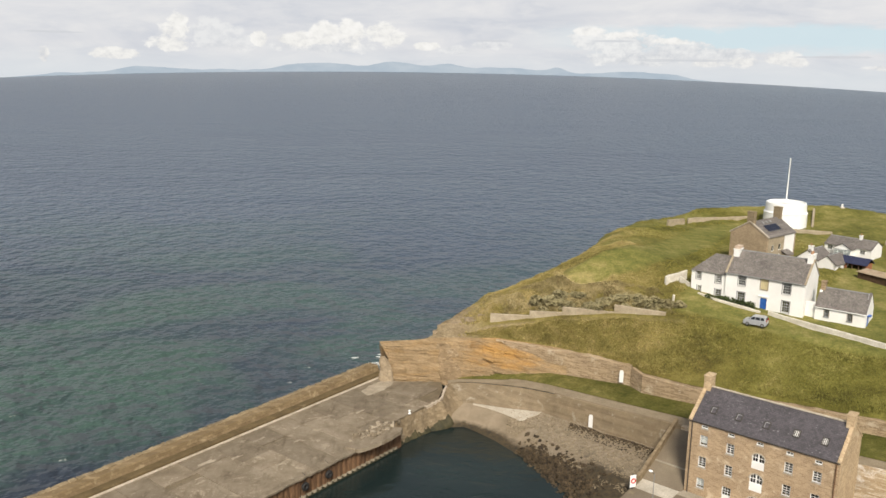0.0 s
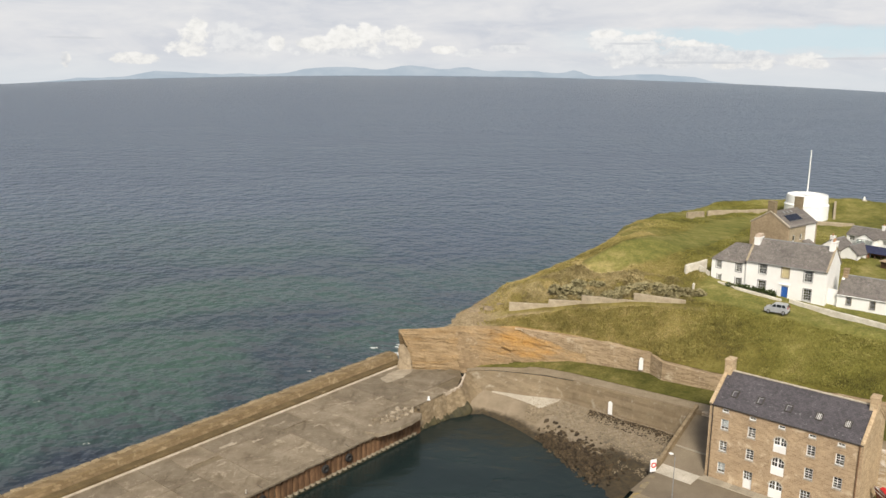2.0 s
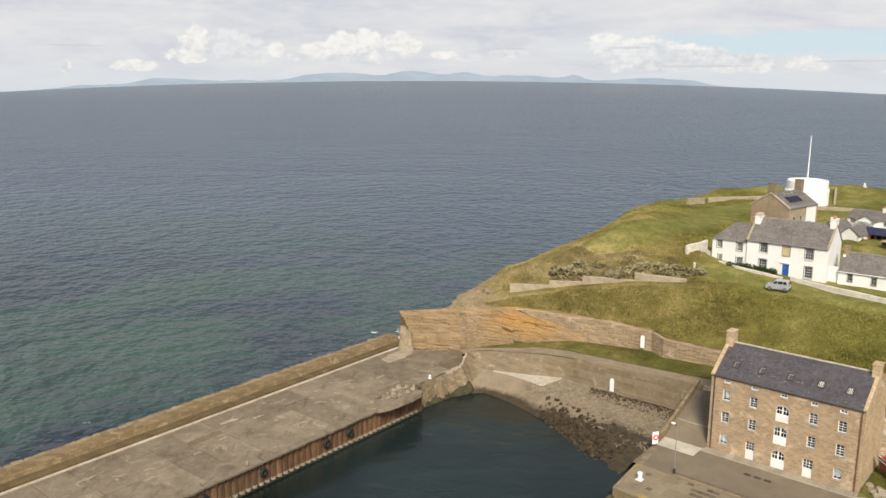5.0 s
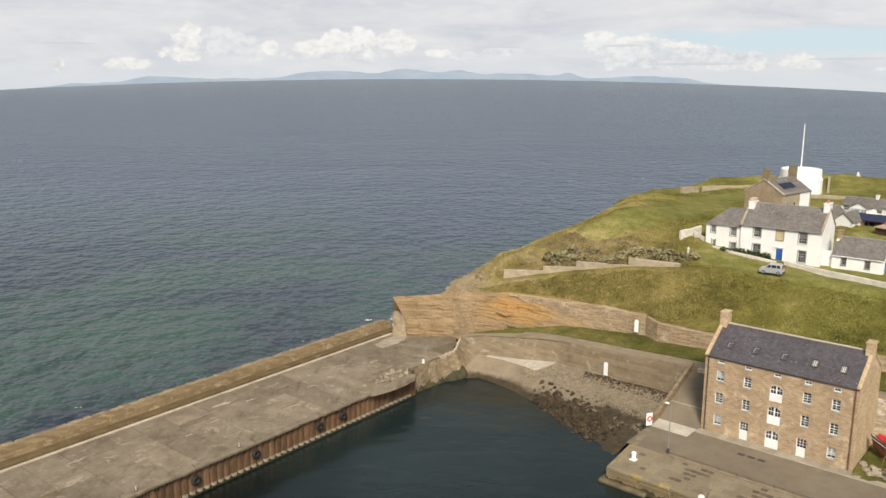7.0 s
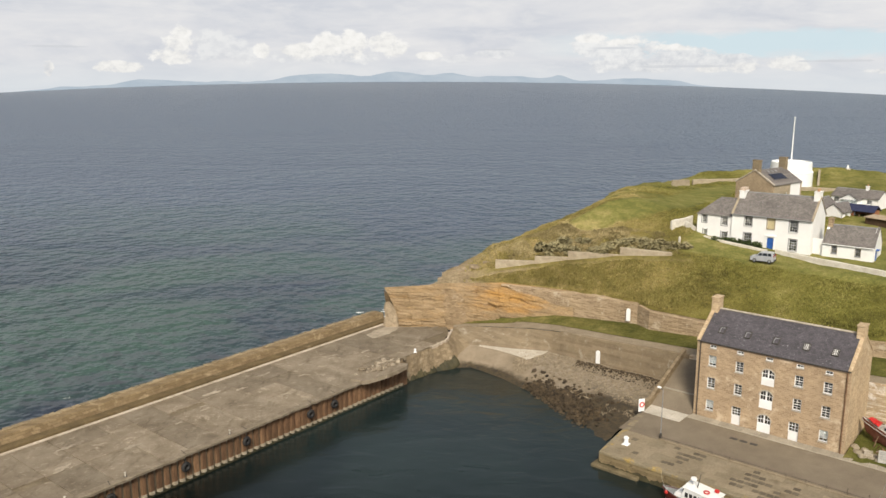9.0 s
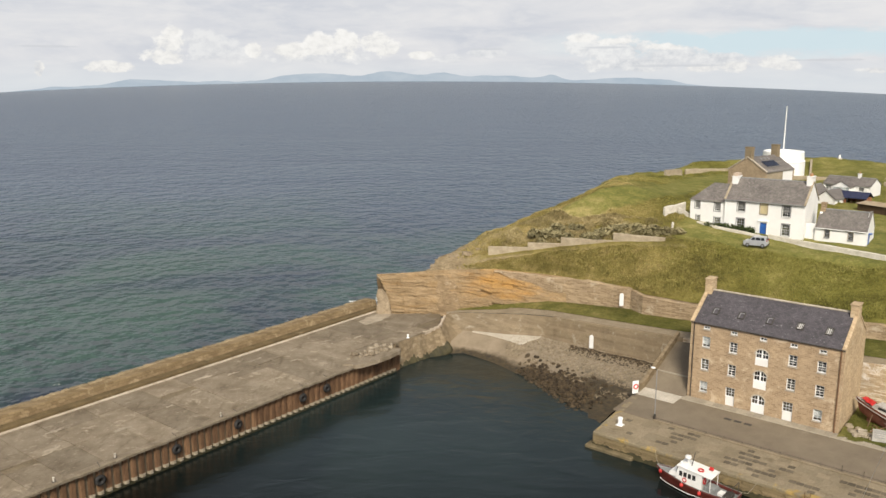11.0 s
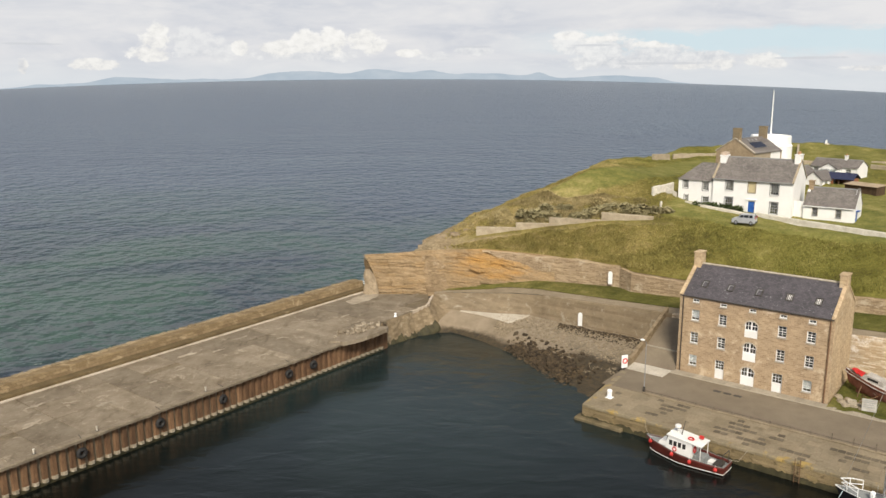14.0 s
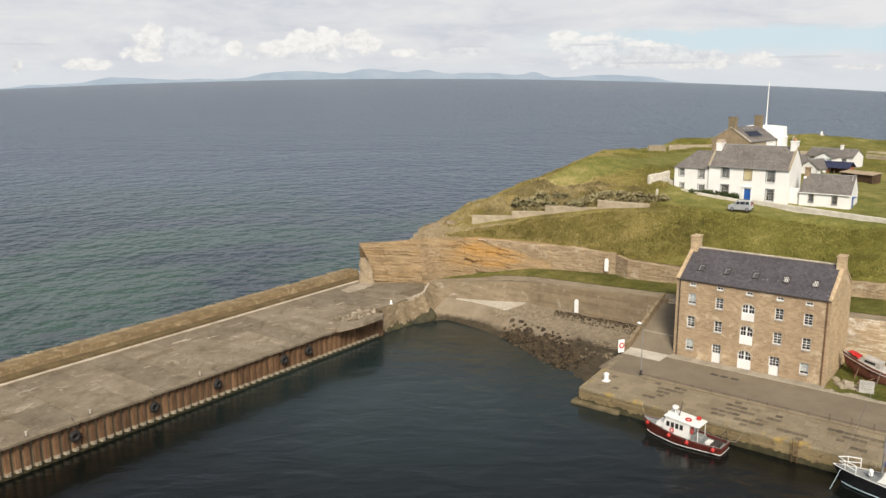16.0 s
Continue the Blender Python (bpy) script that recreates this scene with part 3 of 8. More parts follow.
def cloud_material():
    """Overcast sky near the horizon: pale lilac-grey veil, a clear strip to the east, heaped clouds low down."""
    m, nt, bsdf, node, link = nodes_of("cloudy_sky")
    sep = node("ShaderNodeSeparateXYZ")
    link(place(nt), sep.inputs[0])
    X, Z = sep.outputs["X"], sep.outputs["Z"]
    up = math_node(nt, "MULTIPLY", Z, 1 / 500.0)
    veil = noise_node(nt, place(nt, (0.0009, 0.0009, 0.0042)), 1.6, 5, 0.55, 0.4)
    col = ramp(nt, veil, [(0.32, (0.62, 0.645, 0.70)), (0.48, (0.715, 0.725, 0.755)), (0.66, (0.80, 0.795, 0.80))])
    soft = noise_node(nt, place(nt, (0.0025, 0.0025, 0.0075)), 2.0, 6, 0.6, 0.3)
    col = mix(nt, ramp(nt, soft, [(0.5, (0, 0, 0)), (0.72, (0.45,) * 3)]), col, (0.84, 0.83, 0.82))
    # clear strip to the east
    east = node("ShaderNodeMapRange")
    east.interpolation_type = "SMOOTHSTEP"
    link(X, east.inputs["Value"])
    east.inputs["From Min"].default_value, east.inputs["From Max"].default_value = 250, 1500
    rag = math_node(nt, "ADD", up, math_node(nt, "MULTIPLY", math_node(nt, "SUBTRACT", soft, 0.5), 0.25))
    gap = math_node(nt, "MULTIPLY", east.outputs["Result"], ramp(nt, rag, [(0.30, (0, 0, 0)), (0.42, (1, 1, 1)), (0.58, (1, 1, 1)), (0.66, (0, 0, 0))]))
    col = mix(nt, math_node(nt, "MULTIPLY", gap, 0.85), col, (0.63, 0.77, 0.825))
    puff = noise_node(nt, place(nt, (0.0036, 0.0036, 0.006)), 1.7, 10, 0.64, 0.25)
    fine = noise_node(nt, place(nt, (0.011, 0.011, 0.015)), 1.7, 6, 0.6, 0.25)

    def heap(col, lobes, shades, amount, edge=0.16):
        """One mass of cloud out of lobes (x, height, half width, half height)."""
        field = None
        for cx, cz, rx, rz in lobes:
            dx = math_node(nt, "MULTIPLY", math_node(nt, "SUBTRACT", X, cx), 1 / rx)
            dz = math_node(nt, "MULTIPLY", math_node(nt, "SUBTRACT", Z, cz), 1 / rz)
            d = math_node(nt, "ADD", math_node(nt, "MULTIPLY", dx, dx), math_node(nt, "MULTIPLY", dz, dz))
            one = math_node(nt, "MULTIPLY", d, -0.45)
            field = one if field is None else math_node(nt, "MAXIMUM", field, one)
        body = math_node(nt, "ADD", field, math_node(nt, "ADD", math_node(nt, "MULTIPLY", puff, 1.35), math_node(nt, "MULTIPLY", math_node(nt, "SUBTRACT", fine, 0.35), 0.5)))
        f = ramp(nt, body, [(0.33, (0, 0, 0)), (0.33 + edge, (amount,) * 3)], True)
        light = math_node(nt, "ADD", math_node(nt, "ADD", math_node(nt, "MULTIPLY", fine, 0.75), math_node(nt, "MULTIPLY", puff, 0.45)), math_node(nt, "SUBTRACT", math_node(nt, "MULTIPLY", up, 0.3), 0.14))
        return mix(nt, f, col, ramp(nt, light, shades))

    low = ramp(nt, up, [(0.08, (1, 1, 1)), (0.36, (0, 0, 0))])
    col = mix(nt, math_node(nt, "MULTIPLY", low, 0.6), col, (0.68, 0.73, 0.77))
    white = [(0.38, (0.66, 0.675, 0.70)), (0.5, (0.79, 0.785, 0.775)), (0.6, (0.88, 0.868, 0.838)), (0.72, (0.94, 0.925, 0.895))]
    dull = [(0.38, (0.60, 0.625, 0.66)), (0.52, (0.73, 0.74, 0.755)), (0.68, (0.86, 0.86, 0.85))]
    col = heap(col, [(-1310, 265, 180, 70), (-1250, 200, 200, 60), (-700, 190, 420, 50), (250, 200, 160, 28), (60, 175, 130, 30)], dull, 0.7, 0.3)
    col = heap(col, [(800, 255, 130, 70), (1010, 215, 240, 80), (1280, 185, 260, 70), (1520, 160, 210, 45), (1100, 140, 380, 50)], dull, 0.95, 0.24)
    col = heap(col, [(-1480, 314, 64, 64), (-1500, 252, 100, 60), (-1530, 190, 120, 50), (-1060, 230, 55, 50), (-930, 225, 60, 35), (-850, 225, 110, 60), (-700, 255, 130, 72),
                     (-560, 260, 100, 85), (-400, 275, 105, 75), (-320, 225, 95, 50), (-130, 195, 85, 28), (-1790, 130, 140, 34), (-2110, 118, 30, 48)], white, 1.0, 0.25)
    col = heap(col, [(800, 285, 110, 24), (980, 262, 160, 24), (1250, 232, 160, 22), (1440, 115, 120, 26), (1610, 118, 130, 36), (1790, 140, 105, 46), (1870, 122, 65, 32), (2300, 95, 160, 20)], white, 0.92, 0.34)
    thin = [(0.3, (0.60, 0.62, 0.65)), (0.7, (0.66, 0.675, 0.70))]
    col = heap(col, [(2010, 150, 190, 8), (950, 232, 150, 7), (260, 228, 120, 6), (-2080, 232, 150, 8), (1300, 128, 300, 9)], thin, 0.75, 0.3)
    em = node("ShaderNodeEmission")
    em.inputs["Strength"].default_value = 1.0
    link(col, em.inputs["Color"])
    link(em.outputs[0], nt.nodes["Material Output"].inputs["Surface"])
    return m


def backdrop():
    def at(u, v):
        a = radians(lerp(180, 0, u))
        return (4780 * math.cos(a), 4780 * math.sin(a), lerp(-200, 900, v))
    setting("backdrop_sky", sheet(at, 60, 6), cloud_material(), "pale cloudy sky with heaped clouds above the horizon", "sky")


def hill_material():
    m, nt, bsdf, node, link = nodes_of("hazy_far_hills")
    # distance haze is put into this blue-grey, which glows by itself
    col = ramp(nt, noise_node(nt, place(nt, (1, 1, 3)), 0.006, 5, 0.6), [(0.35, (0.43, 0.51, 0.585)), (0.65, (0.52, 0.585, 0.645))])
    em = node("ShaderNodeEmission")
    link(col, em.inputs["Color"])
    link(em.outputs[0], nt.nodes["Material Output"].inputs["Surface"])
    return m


def far_hills():
    """A low mountainous coast across the firth: broad ridges with small summits."""
    def height(x):
        h = 0.0
        for c, w, k in ((-1665, 150, 26), (-2050, 250, 13), (-1400, 400, 19), (-830, 170, 40), (-620, 140, 28), (-312, 150, 40), (-20, 90, 25), (-150, 500, 22),
                        (300, 300, 21), (629, 60, 24), (560, 300, 12), (1020, 200, 32), (1250, 160, 20)):
            h += k * math.exp(-((x - c) / w) ** 2)
        h += 5 * fuzz(x, 0, 0, 1 / 110) + 2.5 * fuzz(x, 9, 0, 1 / 37)
        fade = min(1, max(0, (x + 2350) / 300)) * min(1, max(0, (1750 - x) / 450))
        return max(0.0, h) * fade

    def at(u, v):
        x = lerp(-2500, 2000, u)
        sea = 46 - 4700 * sea_dip(x / math.sqrt(4700 ** 2 - x * x)) * math.sqrt(1 - (x / 4700) ** 2)
        return (x, math.sqrt(4700 ** 2 - x * x) + v * 40, sea - 30 if v == 0 else sea - 1 + height(x))
    setting("backdrop_hills", sheet(at, 260, 1), hill_material(), "low hills across the water, coloured with blue-grey haze", "hills")


backdrop()
far_hills()

# Profile lines of the headland, by x: y and height.
BROW = [(-12, 129.3, 9.9), (0, 131, 10.6), (10, 130.4, 10.9), (20, 126.6, 10.6), (30.6, 120.3, 10.1), (31.6, 117.6, 9.9), (38, 113.2, 9.7), (58, 101.5, 10.2), (85, 86, 10.6), (130, 60, 11)]
CREST = [(-12, 130.9, 9.7), (-2, 131.8, 10.0), (0, 132.4, 11.0), (9, 134.2, 12.5), (21, 133.2, 14.1), (29, 130.7, 15.4), (32, 129.6, 15.85), (37, 127.3, 16.2), (58, 116.6, 16.1), (85, 92, 16.2), (130, 50 + 12, 16.4)]
BACK = [(-12, 132.0, 8.4), (-2, 133.4, 8.9), (-0.3, 134.6, 11.3), (0, 134.8, 11.6), (9, 139.0, 14.5), (21, 141.5, 18.5), (31, 149.5, 22.2), (37, 152, 22.4), (47, 152, 20.0), (58, 149, 18.4), (85, 150, 18.6), (130, 150, 18.8)]
STEP = [(-12, 133.2, 6.4), (-2, 135.6, 6.8), (0, 137.5, 10.4), (9, 145.5, 14.2), (21, 147, 18.5), (31, 160, 20.6), (37, 170, 21.0), (47, 180, 20.9), (54, 187, 20.3), (60, 191.6, 20.0), (71, 195.3, 19.7), (85, 197, 20.2), (100, 196, 21.6), (130, 178, 20.2)]
FAR = [(-12, 134.6, 4.5), (-2, 138.0, 5.0), (0, 140.0, 8.8), (10, 150, 13.3), (18, 148, 17.6), (23, 154, 17.9), (31, 168, 17.6), (37, 179, 18.8), (47, 191, 20.7), (56, 200.5, 19.9), (67, 202.5, 22.3), (85, 207, 22.2), (100, 205, 23.0), (130, 186, 20.6)]
SHORE = [(-12, 140, -1), (0, 148, -1), (10, 159, -1), (21, 166, -1), (31, 180, -1), (37, 192, -1), (47, 204, -1), (58, 216, -1), (85, 232, -1), (100, 232, -1), (130, 212, -1)]
LINES = (BROW, CREST, BACK, STEP, FAR, SHORE)


def headland_point(x, v):
    ks = [along(line, x) for line in LINES]
    cuts = (0.0, 0.26, 0.5, 0.72, 0.88, 1.0)
    y = float(np.interp(v, cuts, [k[0] for k in ks]))
    z = float(np.interp(v, cuts, [k[1] for k in ks]))
    if v > 0.88:
        z += 2.2 * math.sin(math.pi * (v - 0.88) / 0.12)
    return x, y, z


def ground_height(x, y):
    ks = [along(line, x) for line in LINES]
    return float(np.interp(y, [k[0] for k in ks], [k[1] for k in ks]))


def mown_at(x, y):
    """Short grass: the apron before the white house and cottage, a green track over the hill, the far yard."""
    h = HOME.inverted() @ Vector((x, y, 0))
    a = 0.0
    if -1.5 < h.x < 34 and -9.5 < h.y < 14:
        a = max(a, min(1, (h.y + 9.5) / 1.2, (h.x + 1.5) / 2))
    if h.x > 18 and -9.5 < h.y < 40:
        a = max(a, min(1, (h.y + 9.5) / 2) * 0.9)
    if x > 33 and y > 152:
        a = max(a, min(1, (y - 152) / 6) * (0.3 + 0.5 * fuzz(x, y, 2, 0.16)))
    if x > 76 and y > 172:
        a = max(a, min(0.6, (x - 76) / 10))
    # green track that climbs the hill behind the house
    way = ((27, 144), (33, 146), (40, 152.5), (47, 160.5), (55, 172), (64, 185), (76, 191))
    for (ax, ay), (bx, by) in zip(way, way[1:]):
        t = min(1, max(0, ((x - ax) * (bx - ax) + (y - ay) * (by - ay)) / ((bx - ax) ** 2 + (by - ay) ** 2)))
        d = math.hypot(x - lerp(ax, bx, t), y - lerp(ay, by, t))
        a = max(a, min(1.0, 1.6 * max(0, 1 - (d / 5.0) ** 2)))
    return a


def headland():
    bm = bmesh.new()
    nx, nv = 230, 110
    rows = []
    for i in range(nx + 1):
        x = -10.1 + 140.1 * (i / nx) ** 1.15
        row = []
        for j in range(nv + 1):
            v = j / nv
            px, py, pz = headland_point(x, v)
            edge = min(1.0, 8 * v)
            soft = (1 - 0.7 * mown_at(px, py)) * min(1, max(0, (x + 10.1) / 6))
            if 8 < px < 39:                      # level ground along the stepped wall
                soft *= min(1.0, 0.12 + abs(py - along(CREST, px)[0]) / 3.0)
            pz += edge * soft * (0.42 * fuzz(px, py, 0, 0.28) + 0.28 * fuzz(px, py, 3, 0.8) + 0.7 * fuzz(px, py, 7, 0.09))
            if -8 < x < 7 and v > 0.02:          # bare rock breaks into ledges
                step = 0.5 + 0.15 * fuzz(px, py, 2, 0.4)
                pz = lerp(pz, math.floor(pz / step + 0.12 * px) * step - 0.12 * px * step + 0.2, 0.75 * min(1, (7 - x) / 3, (x + 8) / 3))
            row.append(bm.verts.new((px, py, pz)))
        rows.append(row)
    for i in range(nx):
        for j in range(nv):
            bm.faces.new((rows[i][j], rows[i + 1][j], rows[i + 1][j + 1], rows[i][j + 1]))
    ob = setting("ground_headland", bm, M["turf"], "grassy headland with rough tussocks and mown tracks", "headland", True)
    me = ob.data
    mown = me.attributes.new("mown", "FLOAT", "POINT")
    bare = me.attributes.new("bare", "FLOAT", "POINT")
    for k, v in enumerate(me.vertices):
        x, y = v.co.x, v.co.y
        mown.data[k].value = mown_at(x, y)
        cy = along(CREST, x)[0]
        b = 0.0
        if x < 9:
            b = min(1, (9 - x) / 5)
        if x < 40:                                   # trodden path along the foot of the stepped wall
            b = max(b, max(0.0, 1 - abs(y - cy + 1.0) / 0.75) * lerp(0.85, 0.25, min(1, max(0, (x - 10) / 9))))
        bare.data[k].value = b
    return ob


headland()


def cliff():
    """Bedded sandstone face, overhanging at its seaward tip."""
    def foot(x):
        return along([(-12, 127.2, 3.6), (-9, 126.8, 3.8), (3, 128.0, 4.2), (8, 127.6, 5.0), (18, 125.2, 6.5), (22, 123.6, 6.7)], x)

    def at(u, v):
        x = lerp(-7.6, 21.0, u)
        fy, fz = foot(x)
        ty, tz = along(BROW, x)
        z = lerp(fz - 0.4, tz + 0.05, v)
        y = lerp(fy, ty - 0.1, v ** 1.3)
        dip = z + 0.10 * x
        k = dip * 1.9 + 0.9 * fuzz(x, 0, dip * 0.4, 0.22) + 0.35 * fuzz(x, 6, dip, 0.9)
        n, f = math.floor(k), k - math.floor(k)
        # each bed stands out by its own amount, breaks along its joints, and is undercut at its foot
        bed = 0.34 * fuzz(n * 7.3, x * 0.09, 0) + 0.34 * fuzz(n * 3.1, math.floor(x * 0.55 + 0.6 * fuzz(n, 4, 0)) * 1.9, 5) + (0.17 * max(0.0, 0.3 + fuzz(n * 5.1, x * 0.3, 9)) if f < 0.2 else -0.12 * f)
        blk = fuzz(x, 0, math.floor(dip * 1.1) * 3.1, 0.28) * 0.36 + fuzz(x, 3, dip, 0.9) * 0.12
        fade = min(1, (21.0 - x) / 7) * min(1, 4 * (1 - v) + 0.25)
        y += (bed + blk) * fade
        if x < -4:                      # undercut tip
            k = (-4 - x) / 3.6
            y += k * 0.5 * math.sin(math.pi * min(1, v * 1.1)) * (1 - v)
            x -= k * 2.7 * v ** 1.7
        return (x, y, z)
    bm = sheet(at, 300, 84)
    # return face on the seaward side of the tip
    def side(u, v):
        p = Vector(at(0, v))
        return (p.x + 0.7 * u * fuzz(u * 5, v * 6, 1), p.y + u * 6.5, lerp(p.z, lerp(-1.5, 2.5, v), u ** 0.85) - 0.25 + 0.25 * fuzz(u * 6, v * 7, 2))
    sheet(side, 16, 84, bm)
    bmesh.ops.recalc_face_normals(bm, faces=bm.faces)
    return setting("rock_cliff", bm, M["cliff"], "layered ochre sandstone cliff with an overhanging tip", "cliff")


cliff()


def ribbon(line, z0, thick, name, material, label, category, top_wobble=0.12, coping=True, step=0.7):
    """A standing wall along plan points (x, y, top); z0 its foot, thick its width behind the line."""
    pts = []
    for (x0, y0, t0), (x1, y1, t1) in zip(line, line[1:]):
        n = max(1, int(math.hypot(x1 - x0, y1 - y0) / step))
        pts += [(lerp(x0, x1, i / n), lerp(y0, y1, i / n), lerp(t0, t1, i / n)) for i in range(n)]
    pts.append(line[-1])
    bm = bmesh.new()
    rows = []
    for i, (x, y, t) in enumerate(pts):
        a, b = pts[max(0, i - 1)], pts[min(len(pts) - 1, i + 1)]
        d = Vector((b[0] - a[0], b[1] - a[1])).normalized()
        nx, ny = -d.y, d.x
        w = top_wobble * fuzz(x, y, 5, 0.9)
        zf = z0(x, y) if callable(z0) else z0
        bulge = 0.06 * fuzz(x, y, 2, 0.5)
        h = t + w
        rows.append([bm.verts.new(p) for p in ((x - nx * (0.12 + bulge), y - ny * (0.12 + bulge), zf), (x - nx * bulge, y - ny * bulge, lerp(zf, h, 0.5)), (x, y, h - 0.08), (x + nx * 0.08, y + ny * 0.08, h),
                                               (x + nx * (thick - 0.08), y + ny * (thick - 0.08), h), (x + nx * thick, y + ny * thick, zf))])
    for a, b in zip(rows, rows[1:]):
        for k in range(5):
            bm.faces.new((a[k], b[k], b[k + 1], a[k + 1]))
    bm.faces.new(rows[0])
    bm.faces.new(rows[-1][::-1])
    bmesh.ops.recalc_face_normals(bm, faces=bm.faces)
    return setting(name, bm, material, label, category)


# Lower harbour wall (top carries the footpath) and the retaining wall behind it.
LOW = [(1.4, 125.2, 4.4), (3.3, 125.9, 4.55), (6, 125.5, 4.65), (10, 123.9, 4.95), (14, 120.8, 5.75), (18, 117.1, 6.4), (28, 109.6, 6.7), (34.4, 104.9, 6.9), (55, 90.6, 7.9), (80, 73, 8.3)]
UPFOOT = [(-10, 127.2, 4.0), (3, 128.0, 4.4), (8, 127.7, 5.2), (18, 125.2, 6.6), (30.4, 118.9, 6.9), (31.6, 116.2, 6.9), (38, 111.8, 7.1), (58, 100.2, 8.1), (85, 84.5, 8.5)]


FOOT = [(1.4, 121.0, 2.0), (3.3, 120.9, 2.3), (6, 120.35, 2.4), (10, 119.05, 2.4), (14, 118.1, 2.3), (18, 117.0, 1.6)]


def low_wall():
    """West of the slip the wall leans back into a smooth battered apron; east of it it stands upright."""
    def at(u, v):
        x = lerp(1.4, 18.0, u)
        (ty, tz), (fy, fz) = along(LOW, x), along(FOOT, x)
        bow = math.sin(math.pi * v)
        return (x, lerp(fy, ty, v) - 0.25 * bow * (1 - u) - 0.1 * u + 0.05 * fuzz(x, v * 4, 0, 0.8), lerp(fz, tz, v) + 0.22 * bow * (1 - u) + 0.04 * fuzz(x, v * 5, 2, 0.7))
    setting("wall_harbour_apron", sheet(at, 90, 20), M["rendered_wall"], "battered grey-brown concrete apron below the footpath", "sea wall", True)
    return ribbon(LOW[5:8], -0.5, 0.6, "wall_harbour", M["rendered_wall"], "tall curved grey-brown harbour wall below a footpath", "sea wall", 0.03, step=0.8)


low_wall()
ribbon(LOW[7:], 1.5, 0.6, "wall_yard_back", M["white_rubble"], "rubble retaining wall with flaking whitewash", "retaining wall", 0.08)
ribbon([(9.6, 129.9, 10.75), (11.5, 129.2, 10.8), (14.5, 127.6, 10.65), (17.5, 126.3, 10.5), (24, 123.2, 10.5), (30.4, 119.5, 10.2)], lambda x, y: min(10.55, 4.8 + max(0.0, 20.0 - x) * 0.62 + 0.35 * fuzz(x, 3, 0, 0.9)), 1.9, "wall_upper_west", M["rubble_wall"], "pale rubble retaining wall below the slope", "retaining wall")
ribbon([(30.4, 119.3, 10.1), (31.5, 116.6, 9.9)], 5.8, 0.6, "wall_upper_return", M["rubble_wall"], "stepped return of the rubble wall", "retaining wall")
ribbon([(31.5, 116.6, 9.8), (38, 112.2, 9.6), (58, 100.6, 10.2), (85, 85, 10.7)], 5.8, 1.6, "wall_upper_east", M["rubble_wall"], "pale rubble retaining wall behind the granary", "retaining wall")


M["path"] = mat("pale_path_concrete", (0.21, 0.165, 0.107), (0.3, 0.243, 0.165), 0.4, 6, stain=(0.15, 0.12, 0.075), stain_scale=0.5, stain_cut=0.63)


def mid_terrace():
    """Footpath along the harbour wall and the grass strip behind it."""
    xs = np.linspace(1.5, 84, 150)

    def line(points, x):
        return along([(p[0], p[1], p[2]) for p in points], x)
    path, grass = bmesh.new(), bmesh.new()
    pr, gr = [], []
    for x in xs:
        (ly, lz), (uy, uz) = line(LOW, x), line(UPFOOT, x)
        wid = min(3.6, max(0.5, (uy - ly) * 0.72)) if x < 12 else 3.5
        iy = min(ly + wid, uy - 0.1)
        pr.append([path.verts.new((x, ly + 0.3, lz - 0.03)), path.verts.new((x, (ly + iy) / 2, lz - 0.02)), path.verts.new((x, iy, lz + 0.02))])
        row = []
        for k in range(7):
            t = k / 6
            y = lerp(iy - 0.15, uy + 0.5, t)
            row.append(grass.verts.new((x, y, lerp(lz, uz, t) + 0.08 + 0.35 * t * (1 - t) + 0.12 * fuzz(x, y, 0, 0.7) * math.sin(math.pi * t))))
        gr.append(row)
    for bm, rows in ((path, pr), (grass, gr)):
        for a, b in zip(rows, rows[1:]):
            for k in range(len(a) - 1):
                bm.faces.new((a[k], b[k], b[k + 1], a[k + 1]))
    setting("path_harbour", path, M["path"], "narrow pale concrete footpath along the wall top", "footpath")
    ob = setting("ground_grass_strip", grass, M["bank"], "green grass bank between path and wall", "grass bank", True)
    a = ob.data.attributes.new("mown", "FLOAT", "POINT")
    for k in range(len(ob.data.vertices)):
        a.data[k].value = 0.75 + 0.3 * fuzz(ob.data.vertices[k].co.x, ob.data.vertices[k].co.y, 0, 0.3)


mid_terrace()

SHOREX = [(1.0, 116.9), (2.6, 117.2), (4.0, 117.3), (5.6, 116.0), (8.6, 112.7), (12.0, 107.8), (15.4, 101.9), (18.0, 96.6), (20.2, 90.8)]


